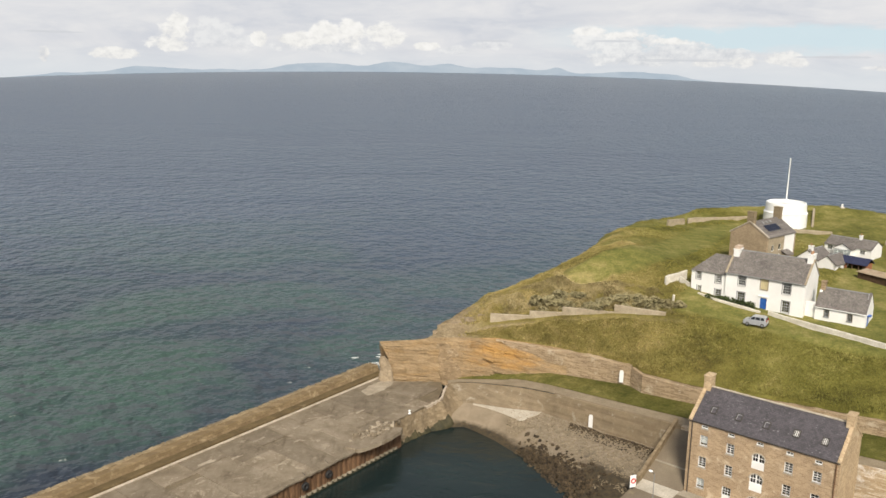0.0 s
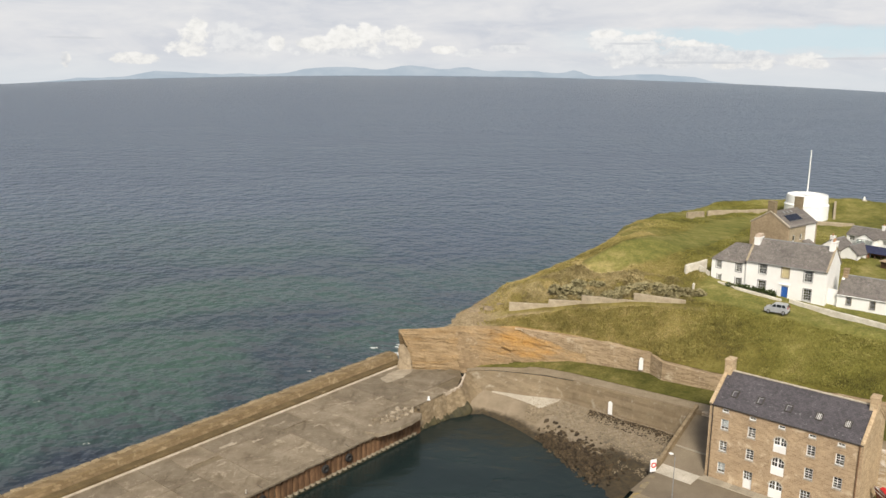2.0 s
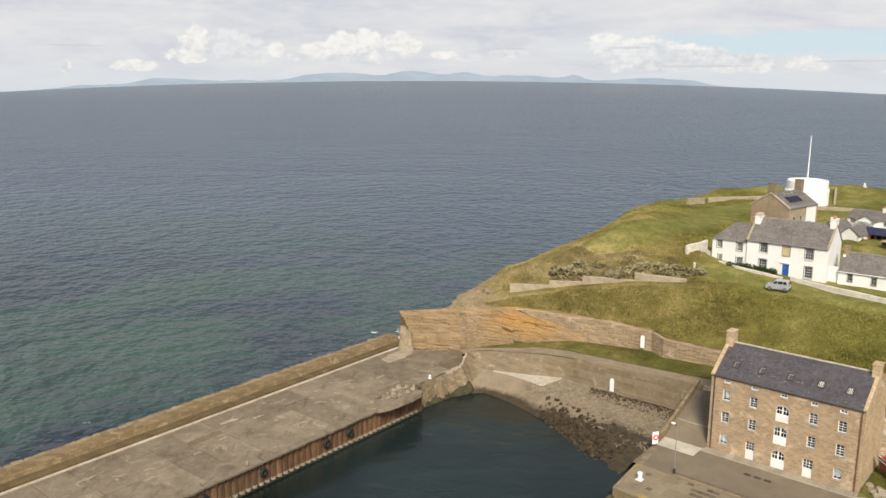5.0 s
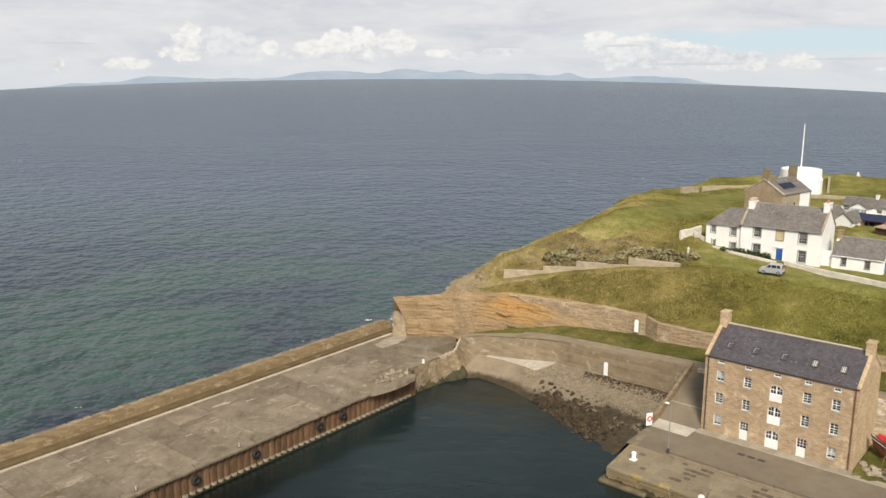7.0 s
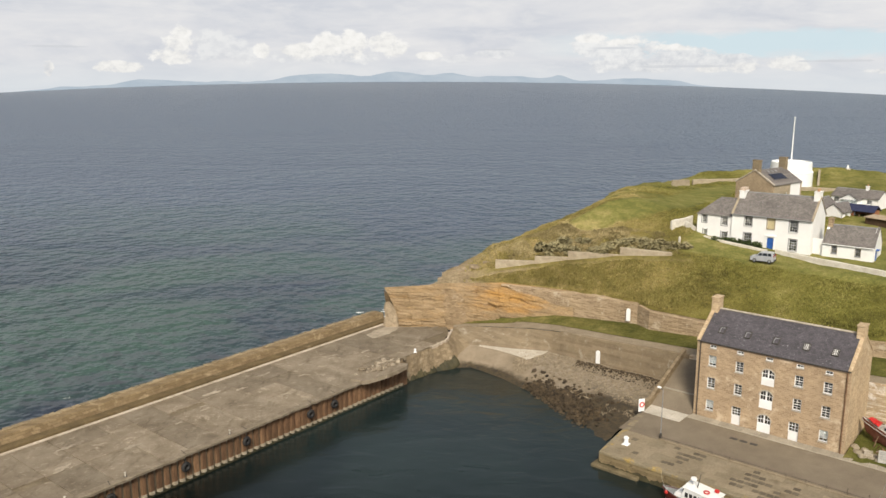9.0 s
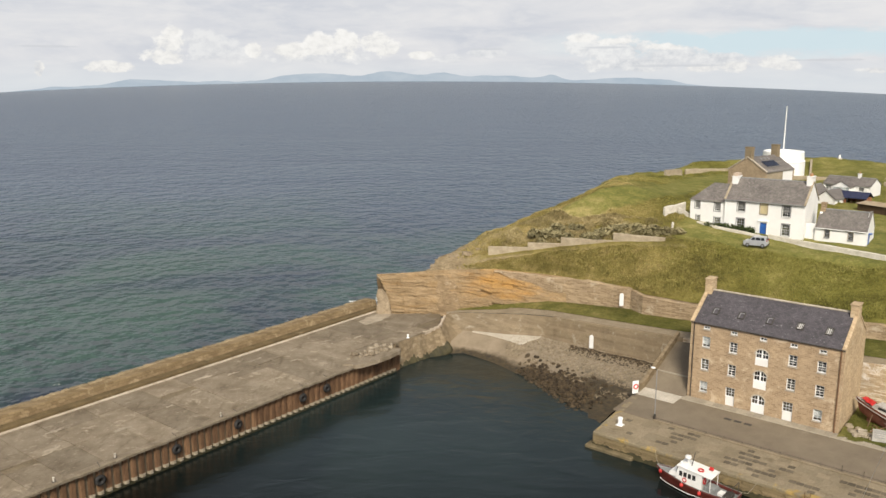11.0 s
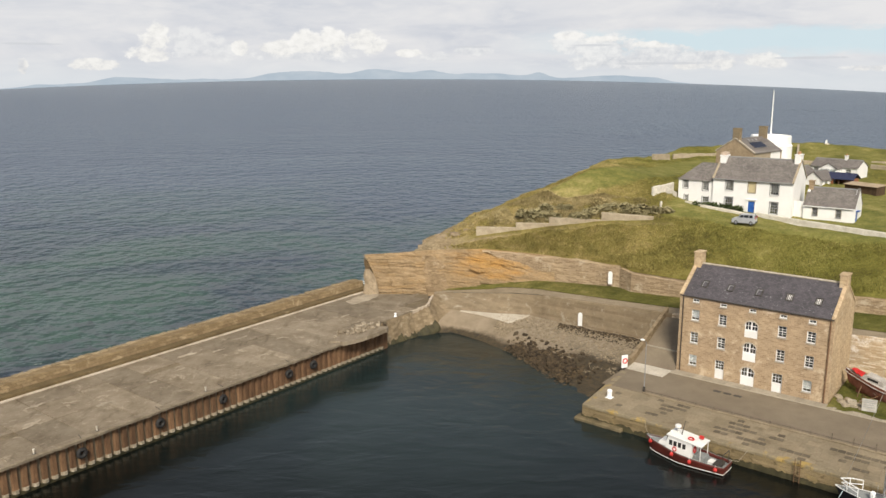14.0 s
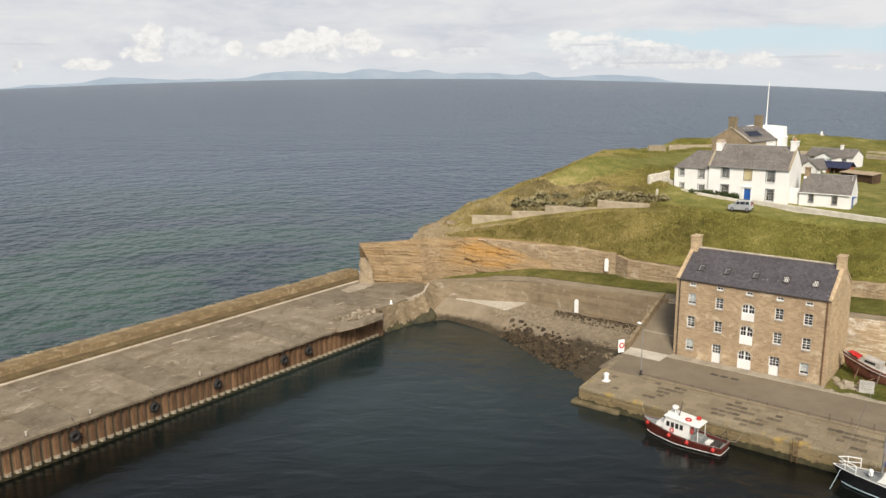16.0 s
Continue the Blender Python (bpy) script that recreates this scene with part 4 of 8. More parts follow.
def beach():
    """Foreshore from the wall's foot down to the water: concrete slip, shingle and rubble."""
    foot = [(1.2, 118.0, 1.4), (3.0, 119.6, 2.5), (4.1, 121.0, 3.0), (5.6, 120.7, 3.0), (11, 119.0, 2.95), (16.3, 117.6, 3.05), (22, 114.1, 2.6), (28, 109.6, 2.6), (33.5, 105.4, 2.4)]

    def at(u, v):
        k = u * (len(foot) - 1)
        i = min(int(k), len(foot) - 2)
        f = [lerp(foot[i][c], foot[i + 1][c], k - i) for c in range(3)]
        s = [lerp(SHOREX[i][c], SHOREX[i + 1][c], k - i) for c in range(2)]
        v2 = v * 1.3
        x, y = lerp(f[0], s[0], v2), lerp(f[1], s[1], v2)
        z = lerp(f[2], WATER, v2) - 0.5 * max(0, v2 - 1)
        z += 0.25 * math.sin(math.pi * min(1, v2)) + (0.10 * fuzz(x, y, 0, 1.2) + 0.16 * fuzz(x, y, 4, 0.5)) * min(1, max(0, (x - 12) / 4))
        return (x, y, z)
    ob = setting("ground_foreshore", sheet(at, 110, 50), beach_material(), "shingle and concrete foreshore darkening to weed at the waterline", "foreshore", True)
    return at


def beach_material():
    m, nt, bsdf, node, link = nodes_of("foreshore_shingle")
    vec = place(nt)
    sep = node("ShaderNodeSeparateXYZ")
    link(vec, sep.inputs[0])
    wob = noise_node(nt, vec, 0.35, 5, 0.7)
    stones = noise_node(nt, vec, 1.6, 6, 0.75)
    col = ramp(nt, stones, [(0.3, (0.14, 0.108, 0.068)), (0.5, (0.21, 0.168, 0.115)), (0.7, (0.3, 0.248, 0.178))])
    # poured concrete towards the slip
    east = node("ShaderNodeMapRange")
    link(math_node(nt, "ADD", sep.outputs["X"], math_node(nt, "MULTIPLY", wob, 3.0)), east.inputs["Value"])
    east.inputs["From Min"].default_value, east.inputs["From Max"].default_value = 14.5, 16.0
    slip = ramp(nt, noise_node(nt, vec, 0.4, 5, 0.6), [(0.3, (0.18, 0.138, 0.088)), (0.7, (0.285, 0.227, 0.155))])
    col = mix(nt, east.outputs["Result"], slip, col)
    # weed band by height above the water
    hgt = math_node(nt, "ADD", sep.outputs["Z"], math_node(nt, "MULTIPLY", wob, -1.3))
    wet = node("ShaderNodeMapRange")
    link(hgt, wet.inputs["Value"])
    wet.inputs["From Min"].default_value, wet.inputs["From Max"].default_value = WATER - 0.15, WATER + 0.3
    lowtide = node("ShaderNodeMapRange")
    lowtide.interpolation_type = "SMOOTHSTEP"
    link(sep.outputs["X"], lowtide.inputs["Value"])
    lowtide.inputs["From Min"].default_value, lowtide.inputs["From Max"].default_value = 18.0, 22.0
    lowtide.inputs["To Max"].default_value = -0.62
    link(math_node(nt, "ADD", hgt, lowtide.outputs["Result"]), wet.inputs["Value"])
    col = mix(nt, wet.outputs["Result"], ramp(nt, stones, [(0.35, (0.022, 0.018, 0.010)), (0.65, (0.075, 0.052, 0.024))]), col)
    link(col, bsdf.inputs["Base Color"])
    bsdf.inputs["Roughness"].default_value = 0.85
    add_bump(nt, bsdf, stones, 0.9, 0.15)
    return m


beach_at = beach()


M["slip"] = mat("slip_concrete", (0.34, 0.295, 0.225), (0.52, 0.465, 0.375), 0.5, 6)


def slip_slab():
    """Pale poured-concrete slip against the harbour wall."""
    def at(u, v):
        wide = lerp(0.045, 0.26, (u / 0.78) ** 1.2) if u < 0.78 else lerp(0.26, 0.03, (u - 0.78) / 0.22)
        x, y, z = beach_at(lerp(0.375, 0.625, u), lerp(0.005, wide + 0.012 * fuzz(u * 6, 3, 0, 1.0), v))
        return (x, y, z + 0.08 - (0.15 if v > 0.99 else 0))
    setting("slip_slab", sheet(at, 40, 12), M["slip"], "pale concrete slip at the foot of the wall", "slip")


slip_slab()


M["buttress_wall"] = masonry("tan_buttress_masonry", (0.23, 0.168, 0.1), (0.35, 0.265, 0.165), (0.25, 0.185, 0.115), 0.5, 0.26, 0.9, (0.38, 0.3, 0.2), local=False)
M["buttress"] = mat("buttress_rubble", (0.22, 0.168, 0.108), (0.36, 0.285, 0.19), 1.1, 5, bump=0.9, depth=0.12, stain=(0.11, 0.085, 0.05), stain_scale=0.9, stain_cut=0.6)


def buttress():
    """Rough rubble mass plugging the cliff beside the pier."""
    def at(u, v):
        x = lerp(-0.2, 4.6, u) - 1.3 * v * (1 - u) + 0.3 * fuzz(v * 5, u, 3, 1.0)
        z = lerp(3.6, 10.0 - 1.2 * u * u, v) + 0.4 * fuzz(u * 4, 2, 0, 1.0) * v
        course = math.floor(z * 2.4 - 0.6 * x)
        y = lerp(127.0, 130.3, v) + 1.3 * abs(2 * u - 1) ** 3 - 0.35 + 0.2 * fuzz(x, z, 0, 0.6) + 0.16 * fuzz(course * 3.7, math.floor(x * 1.3 + 0.5 * (course % 2)) * 2.3, 1, 1.0) + 0.06 * fuzz(x, z, 4, 2.2)
        return (x, y, z)
    bm = sheet(at, 60, 60)
    setting("rock_buttress", bm, M["buttress_wall"], "tan rubble masonry buttress plugging the cliff", "buttress")


buttress()


def rock_shelves():
    """Bare sandstone shelves stepping up from the cliff tip to the stepped wall."""
    rnd = random.Random(31)
    for i in range(16):
        t = i / 15
        x, y = lerp(-6.5, 8.0, t) + rnd.uniform(-0.5, 0.5), lerp(131.6, 136.4, t) + rnd.uniform(-0.8, 1.2)
        w, d = rnd.uniform(1.4, 3.0), rnd.uniform(0.6, 1.3)
        n = 9
        pts = [(w / 2 * math.cos(2 * math.pi * k / n) * rnd.uniform(0.7, 1.15), d / 2 * math.sin(2 * math.pi * k / n) * rnd.uniform(0.7, 1.15)) for k in range(n)]
        bm = prism(pts, -0.9, 0.0)
        for v in bm.verts:
            v.co.z += 0.08 * fuzz(v.co.x + i, v.co.y, 0, 1.2)
        if i % 3 == 2 or i < 2:
            continue
        tagged(part("rock_shelf", bm, M["buttress"], None, m=pose(x, y, ground_height(x, y) + rnd.uniform(0.0, 0.28), rnd.uniform(-6, 6), rnd.uniform(-6, 6), 22 + rnd.uniform(-15, 15))),
               "flat shelf of bare ochre sandstone", "rock", "sandstone shelves of the cliff top")


rock_shelves()


def tip_pillar():
    """Pale slab of rock standing where the parapet meets the cliff."""
    def at(u, v):
        a = 2 * math.pi * u
        r = lerp(1.55, 0.45, v ** 1.3) * (1 + 0.35 * fuzz(math.cos(a) * 1.6, math.sin(a) * 1.6, v * 3, 1) + 0.12 * fuzz(math.cos(a) * 4, math.sin(a) * 4, v * 7, 1))
        return (-8.5 + r * math.cos(a) - 1.1 * v, 127.7 + 0.55 * r * math.sin(a) + 0.8 * v, lerp(3.2, 8.0, v) + 0.2 * fuzz(a, v * 3, 2, 1))
    setting("rock_pillar", sheet(at, 40, 26), M["buttress"], "pale rock slab where the parapet meets the cliff", "rock")


tip_pillar()


# ---- pier ----
def pier():
    P = thing("pier", PIER, "long concrete harbour pier faced with rusty sheet piles, low sea parapet", "pier", kind="structure")
    x0, x1 = -20.0, 96.0
    part("core", prism([(x0, 72.0), (82.3, 72.2), (83.3, 73.9), (90.6, 74.0), (94.0, 73.8), (98.5, 76.2), (101.5, 79.0), (104, 84), (x1, 91.5), (x0, 91.5)], -2.0, DECK - 0.16), M["concrete_bed"], P)
    def cope(u, v):
        x = lerp(x0, 82.0, u)
        wave = 0.16 * fuzz(x, 0, 0, 0.35) + 0.12 * fuzz(x, 3, 0, 1.3)
        y, z = ((71.75, -0.38), (71.48, -0.3), (71.45, -0.02), (71.6, 0.04), (72.4, 0.03))[round(v * 4)]
        return (x, y + wave * (1 if v < 0.9 else 0), DECK + z + 0.05 * fuzz(x, 7, v, 1.7) * (1 if v < 0.9 else 0.2))
    part("cope", sheet(cope, 320, 4), M["cope_worn"], P, "worn ragged concrete cope along the harbour edge")
    # worn masonry rim beyond the piles: it leans further out towards the beach
    back = PIER.inverted()
    head = [(-6.9, 110.4, 3.98), (-4.5, 113.6, 4.0), (-2.0, 116.5, 4.02), (0.4, 119.0, 4.3), (1.27, 124.2, 4.42), (2.2, 126.3, 4.5)]
    toes = [(-6.3, 109.9, -0.8), (-3.9, 112.8, -0.8), (-1.2, 115.5, -0.8), (2.1, 117.3, 0.6), (4.3, 120.5, 2.5), (4.6, 121.4, 2.6)]

    def on_rim(rows, u):
        k = u * (len(rows) - 1)
        i = min(int(k), len(rows) - 2)
        return Vector(rows[i]).lerp(Vector(rows[i + 1]), k - i)

    def rim(u, v):
        a, b = on_rim(toes, u), on_rim(head, u)
        p = a.lerp(b, v)
        out = Vector((0.7, -0.7, 0)) * (0.12 * math.sin(math.pi * v) + 0.16 * fuzz(p.x, p.y, p.z, 0.7) + 0.1 * fuzz(math.floor(u * 26) * 1.7, math.floor(v * 7) * 2.3, 5) + 0.05 * fuzz(p.x, p.y, p.z, 2.2))
        p = p + out + Vector((0, 0, 0.06 * fuzz(u * 30, v * 3, 1)))
        return back @ p
    part("broken_edge", sheet(rim, 150, 40), M["rim_wall"], P, "worn sloping masonry rim near the slip")

    def rim_weed(u, v):
        a, b = on_rim(toes, u * 0.62), on_rim(head, u * 0.62)
        top = 0.4 + 0.14 * fuzz(u * 9, 0, 0) + 0.1 * fuzz(u * 31, 2, 0)
        p = a.lerp(b, max(0.02, v * top)) + Vector((0.7, -0.7, 0)) * (0.5 * math.sin(math.pi * min(1, 0.15 + v * 0.82)) + 0.1 * fuzz(u * 20, v * 4, 6))
        return back @ p
    part("weed_band", sheet(rim_weed, 120, 8), M["weed"], P, "dark weed on the rim's foot", smooth=True)

    def lip(u, v):
        p = on_rim(head[2:5], u)
        wide = 0.5 * (0.75 + 0.6 * fuzz(u * 14, 0, 0))
        side, up = ((0.0, -0.25), (0.0, 0.16), (0.5, 0.2), (1.0, 0.17), (1.0, -0.25))[round(v * 4)]
        p = p + Vector((-0.8, 0.45, 0)) * (wide * side - 0.12 + 0.2 * fuzz(u * 9, 3, 0)) + Vector((0, 0, up + 0.08 * fuzz(u * 17, 8, 0)))
        return back @ p
    part("edge_kerb", sheet(lip, 70, 4), M["kerb_line"], P, "pale worn kerb at the slip")
    part("kerb", boxes((x0, 87.35, DECK - 0.1, 95.0, 87.75, DECK + 0.09), bevel=0.03), M["kerb_line"], P, "pale kerb line along the parapet")
    part("ledge", boxes((x0, 87.77, DECK - 0.3, 96.5, 89.0, DECK + 0.42), bevel=0.05), M["parapet_dark"], P, "dark ledge below the parapet")
    # sea parapet: body and separate cope stones
    part("parapet", slab_yz([(88.95, DECK), (89.5, DECK + 1.28), (91.35, DECK + 1.28), (92.4, -2.0), (91.0, -2.0)], x0, 97.0), M["parapet_wall"], P, "lichened stone sea parapet")
    stones = []
    for k in range(3):
        bm = boxes((0, 0, 0, (1.0, 0.75, 1.25)[k], 0.85, 0.26), bevel=0.07)
        for v in bm.verts:
            v.co += Vector((fuzz(v.co.x, v.co.y, k * 3.1, 2.0), fuzz(v.co.y, v.co.z, k * 5.7, 2.0), fuzz(v.co.x, v.co.z, k * 7.3, 2.0))) * 0.13
        stones.append(mesh_of("cope_stone", bm, M["parapet_stone"]))
    rnd = random.Random(4)
    x = x0
    while x < 95.5:
        k = rnd.randrange(3)
        part("cope_stone", stones[k], None, P, m=pose(x, 90.62 + rnd.uniform(-0.08, 0.06), DECK + 1.14 + rnd.uniform(-0.05, 0.05), rnd.uniform(-2, 2), rnd.uniform(-2, 2), rnd.uniform(-3, 3)))
        x += (1.03, 0.78, 1.29)[k]
    # deck slabs: bays of unequal length, three or four across
    x = x0
    while x < 100:
        length = rnd.choice((3.4, 4.2, 4.8, 5.6))
        cuts = [72.4] + sorted(rnd.uniform(75.5, 84.0) for _ in range(rnd.choice((1, 2, 2)))) + [87.3]
        for a, b in zip(cuts, cuts[1:]):
            if b - a < 1.3:
                continue
            dz = rnd.uniform(-0.03, 0.02)
            lim = along([(82, 72.4), (84.0, 73.6), (94, 74.0), (98.5, 77.0), (104, 84)], x + length)[0]
            if x + length > 82 and a < lim:
                a = min(lim, b - 0.5)
            bm = boxes((0.04, 0.04, -0.2, length - 0.04, b - a - 0.04, 0), bevel=0.02)
            part("deck_slab", bm, M["concrete_deck"], P, m=pose(x, a, DECK + dz, 0.15 * rnd.uniform(-1, 1), 0.15 * rnd.uniform(-1, 1)))
        x += length
    # paler patch repairs
    for px, py, w, d in ((38, 83.5, 2.6, 1.0), (43, 78, 2.2, 0.9), (35.5, 79, 2.4, 1.2), (58, 84.3, 3.6, 0.9), (61.5, 82.6, 2.2, 0.7), (67, 84.4, 3.0, 0.7), (70, 80, 1.5, 0.5), (50, 79.5, 1.2, 0.5),
                         (73, 83.4, 1.8, 0.5), (54.5, 80.5, 1.6, 0.5), (64, 76.5, 1.4, 0.4), (77.5, 82.0, 1.7, 0.5), (30, 84.5, 3.0, 1.0), (83, 80.2, 2.0, 0.45)):
        n = 17
        pts = []
        for i in range(n):
            a = 2 * math.pi * i / n
            q = 1 / max(abs(math.cos(a)), abs(math.sin(a)))
            r = min(q, 1.25) * rnd.uniform(0.3, 1.1)
            pts.append((w / 2 * math.cos(a) * r, d / 2 * math.sin(a) * r))
        part("patch", prism(pts, 0.0, 0.02), M["scoured"], P, "pale scoured concrete patch", m=pose(px, py, DECK + 0.018))
    def worn(u, v):
        x = lerp(88.2, 95.2, u)
        half = 1.5 * math.sin(math.pi * min(1, 0.15 + 0.75 * u)) ** 0.6 * (1 + 0.25 * fuzz(u * 7, v, 0, 1.0))
        return (x + 0.5 * v, 84.7 + half * (2 * v - 1) + 0.35 * (u - 0.5), DECK + 0.045)
    part("patch", sheet(worn, 24, 8), M["scoured"], P, "broad pale patch of fresh concrete")
    # sheet piles
    prof = [(0.0, 0.0), (0.14, -0.27), (0.58, -0.27), (0.72, 0.0), (0.93, 0.0), (0.93, 0.12), (0.0, 0.12)]
    pile = mesh_of("sheet_pile", prism(prof, 1.14, DECK - 0.3), M["rust"])
    toe = [(0.02, 0.05), (0.08, -0.3), (0.2, -0.43), (0.5, -0.43), (0.62, -0.3), (0.68, 0.05)]
    foot = mesh_of("pile_foot", prism(toe, 0.82, 1.16), M["barnacle"])
    low = mesh_of("pile_toe", prism([(-0.02, -0.2), (0.93, -0.2), (0.93, 0.12), (-0.02, 0.12)], -1.5, 0.83), M["weed"])
    for i in range(109):
        x = x0 + 0.94 * i
        if x > 83.6:
            break
        sp = part("sheet_pile", pile, None, P, m=pose(x, 72.15, 0))
        part("pile_foot", foot, None, sp, "pale barnacled pile foot")
        part("pile_toe", low, None, sp, "dark pile toe")
    part("pile_backing", boxes((x0, 72.2, -1.5, 83.5, 72.6, DECK - 0.4)), M["rust"], P)
    # hanging tyres and their chains
    tyre = torus(bmesh.new(), (0, 0, 0), (0, 1, 0), 0.37, 0.23, 16, 8)
    tyre = mesh_of("tyre_fender", tyre, M["rubber"], True)
    for i, x in enumerate((27.5, 36.6, 45.5, 53.8, 64.0, 68.2)):
        T = tagged(part("tyre_fender", tyre, None, None, m=PIER @ pose(x, 71.62, DECK - 1.5, rz=rnd.uniform(-8, 8))), "black rubber tyre fender hanging on the piles", "fender", "tyre fenders of the pier")
        ch = bmesh.new()
        tube(ch, (0, 0, 0.45), (0.05, -0.02, 1.55), 0.035, 6)
        tube(ch, (0.05, -0.02, 1.55), (0.25, 1.0, 1.58), 0.035, 6)
        part("chain", ch, M["dark_iron"], T)
    return P


PIER_THING = pier()


def bollard(m, label, group="mooring bollards"):
    B = thing("mooring_bollard", m, label, "bollard", group)
    part("post", lathe([(0.34, 0), (0.34, 0.06), (0.27, 0.1), (0.25, 0.6), (0.26, 0.66)], 16), M["white_paint"], B, smooth=True)
    part("cap", lathe([(0.26, 0.66), (0.31, 0.72), (0.31, 0.84), (0.24, 0.95), (0.08, 1.0)], 16), M["white_paint"], B, smooth=True)
    part("base", boxes((-0.4, -0.4, -0.02, 0.4, 0.4, 0.05), bevel=0.02), M["white_paint"], B)
    return B


bollard(pose(-4.4, 114.3, DECK + 0.02) @ Matrix.Scale(0.58, 4), "white-painted iron mooring bollard on the pier end")
bollard(YARD @ pose(-2.4, -13.6, QUAY + 0.02) @ Matrix.Scale(1.0, 4), "large white-painted iron mooring bollard on the quay corner")
for x in (32.2, 51.8, 38.6):
    st = thing("mooring_post", PIER @ pose(x, 72.05, DECK + 0.03), "small pale mooring post on the pier edge", "mooring post", "mooring posts of the pier")
    part("post", lathe([(0.09, 0), (0.09, 0.4), (0.12, 0.43), (0.12, 0.5), (0.05, 0.53)], 10), M["concrete_pale"], st)
    part("foot_plate", boxes((-0.16, -0.16, -0.02, 0.16, 0.16, 0.03)), M["dark_iron"], st)


def rubble_mound():
    """Broken concrete heaped on the pier's far end."""
    T = thing("rubble_mound", PIER @ pose(80.5, 75.2, DECK), "low mound of broken concrete on the pier edge", "rubble")
    rnd = random.Random(9)
    for i in range(110):
        k = rnd.uniform(0.22, 0.58)
        bm = boxes((-0.6 * k, -0.4 * k, -0.2, 0.6 * k, 0.4 * k, 0.5 * k), bevel=0.08)
        for v in bm.verts:
            v.co += Vector((rnd.uniform(-0.12, 0.12), rnd.uniform(-0.1, 0.1), rnd.uniform(-0.08, 0.08)))
        part("concrete_lump", bm, M["cope_worn"] if i % 3 else M["scoured"], T, m=pose(rnd.gauss(-0.9, 1.7), rnd.gauss(-1.3, 0.65), rnd.uniform(0.0, 0.25), rnd.uniform(-12, 12), rnd.uniform(-12, 12), rnd.uniform(0, 180)))
    def slab(u, v):
        a, r = 2 * math.pi * u, (0.25, 1.0, 1.0, 0.2)[min(3, int(v * 3.01))]
        k = 1 + 0.14 * fuzz(math.cos(a) * 2, math.sin(a) * 2, 1, 1.3)
        x, y = 4.8 * r * k * math.copysign(abs(math.cos(a)) ** 0.7, math.cos(a)), 2.2 * r * k * math.copysign(abs(math.sin(a)) ** 0.7, math.sin(a))
        return (x, y, (0.0, -0.02, -0.55, -0.6)[min(3, int(v * 3.01))] + 0.1 * fuzz(x, y, 0, 0.9))
    bm = sheet(slab, 36, 3)
    part("fallen_slab", bm, M["concrete_deck"], T, "tilted slab of broken deck overhanging the piles", m=pose(-2.7, -2.75, 0.16, -5, 1, 0))
    return T


rubble_mound()


# ---- granary quay ----
M["weed_stone"] = mat("weedy_footing_stone", (0.07, 0.055, 0.028), (0.19, 0.15, 0.085), 0.8, 6, bump=0.6)


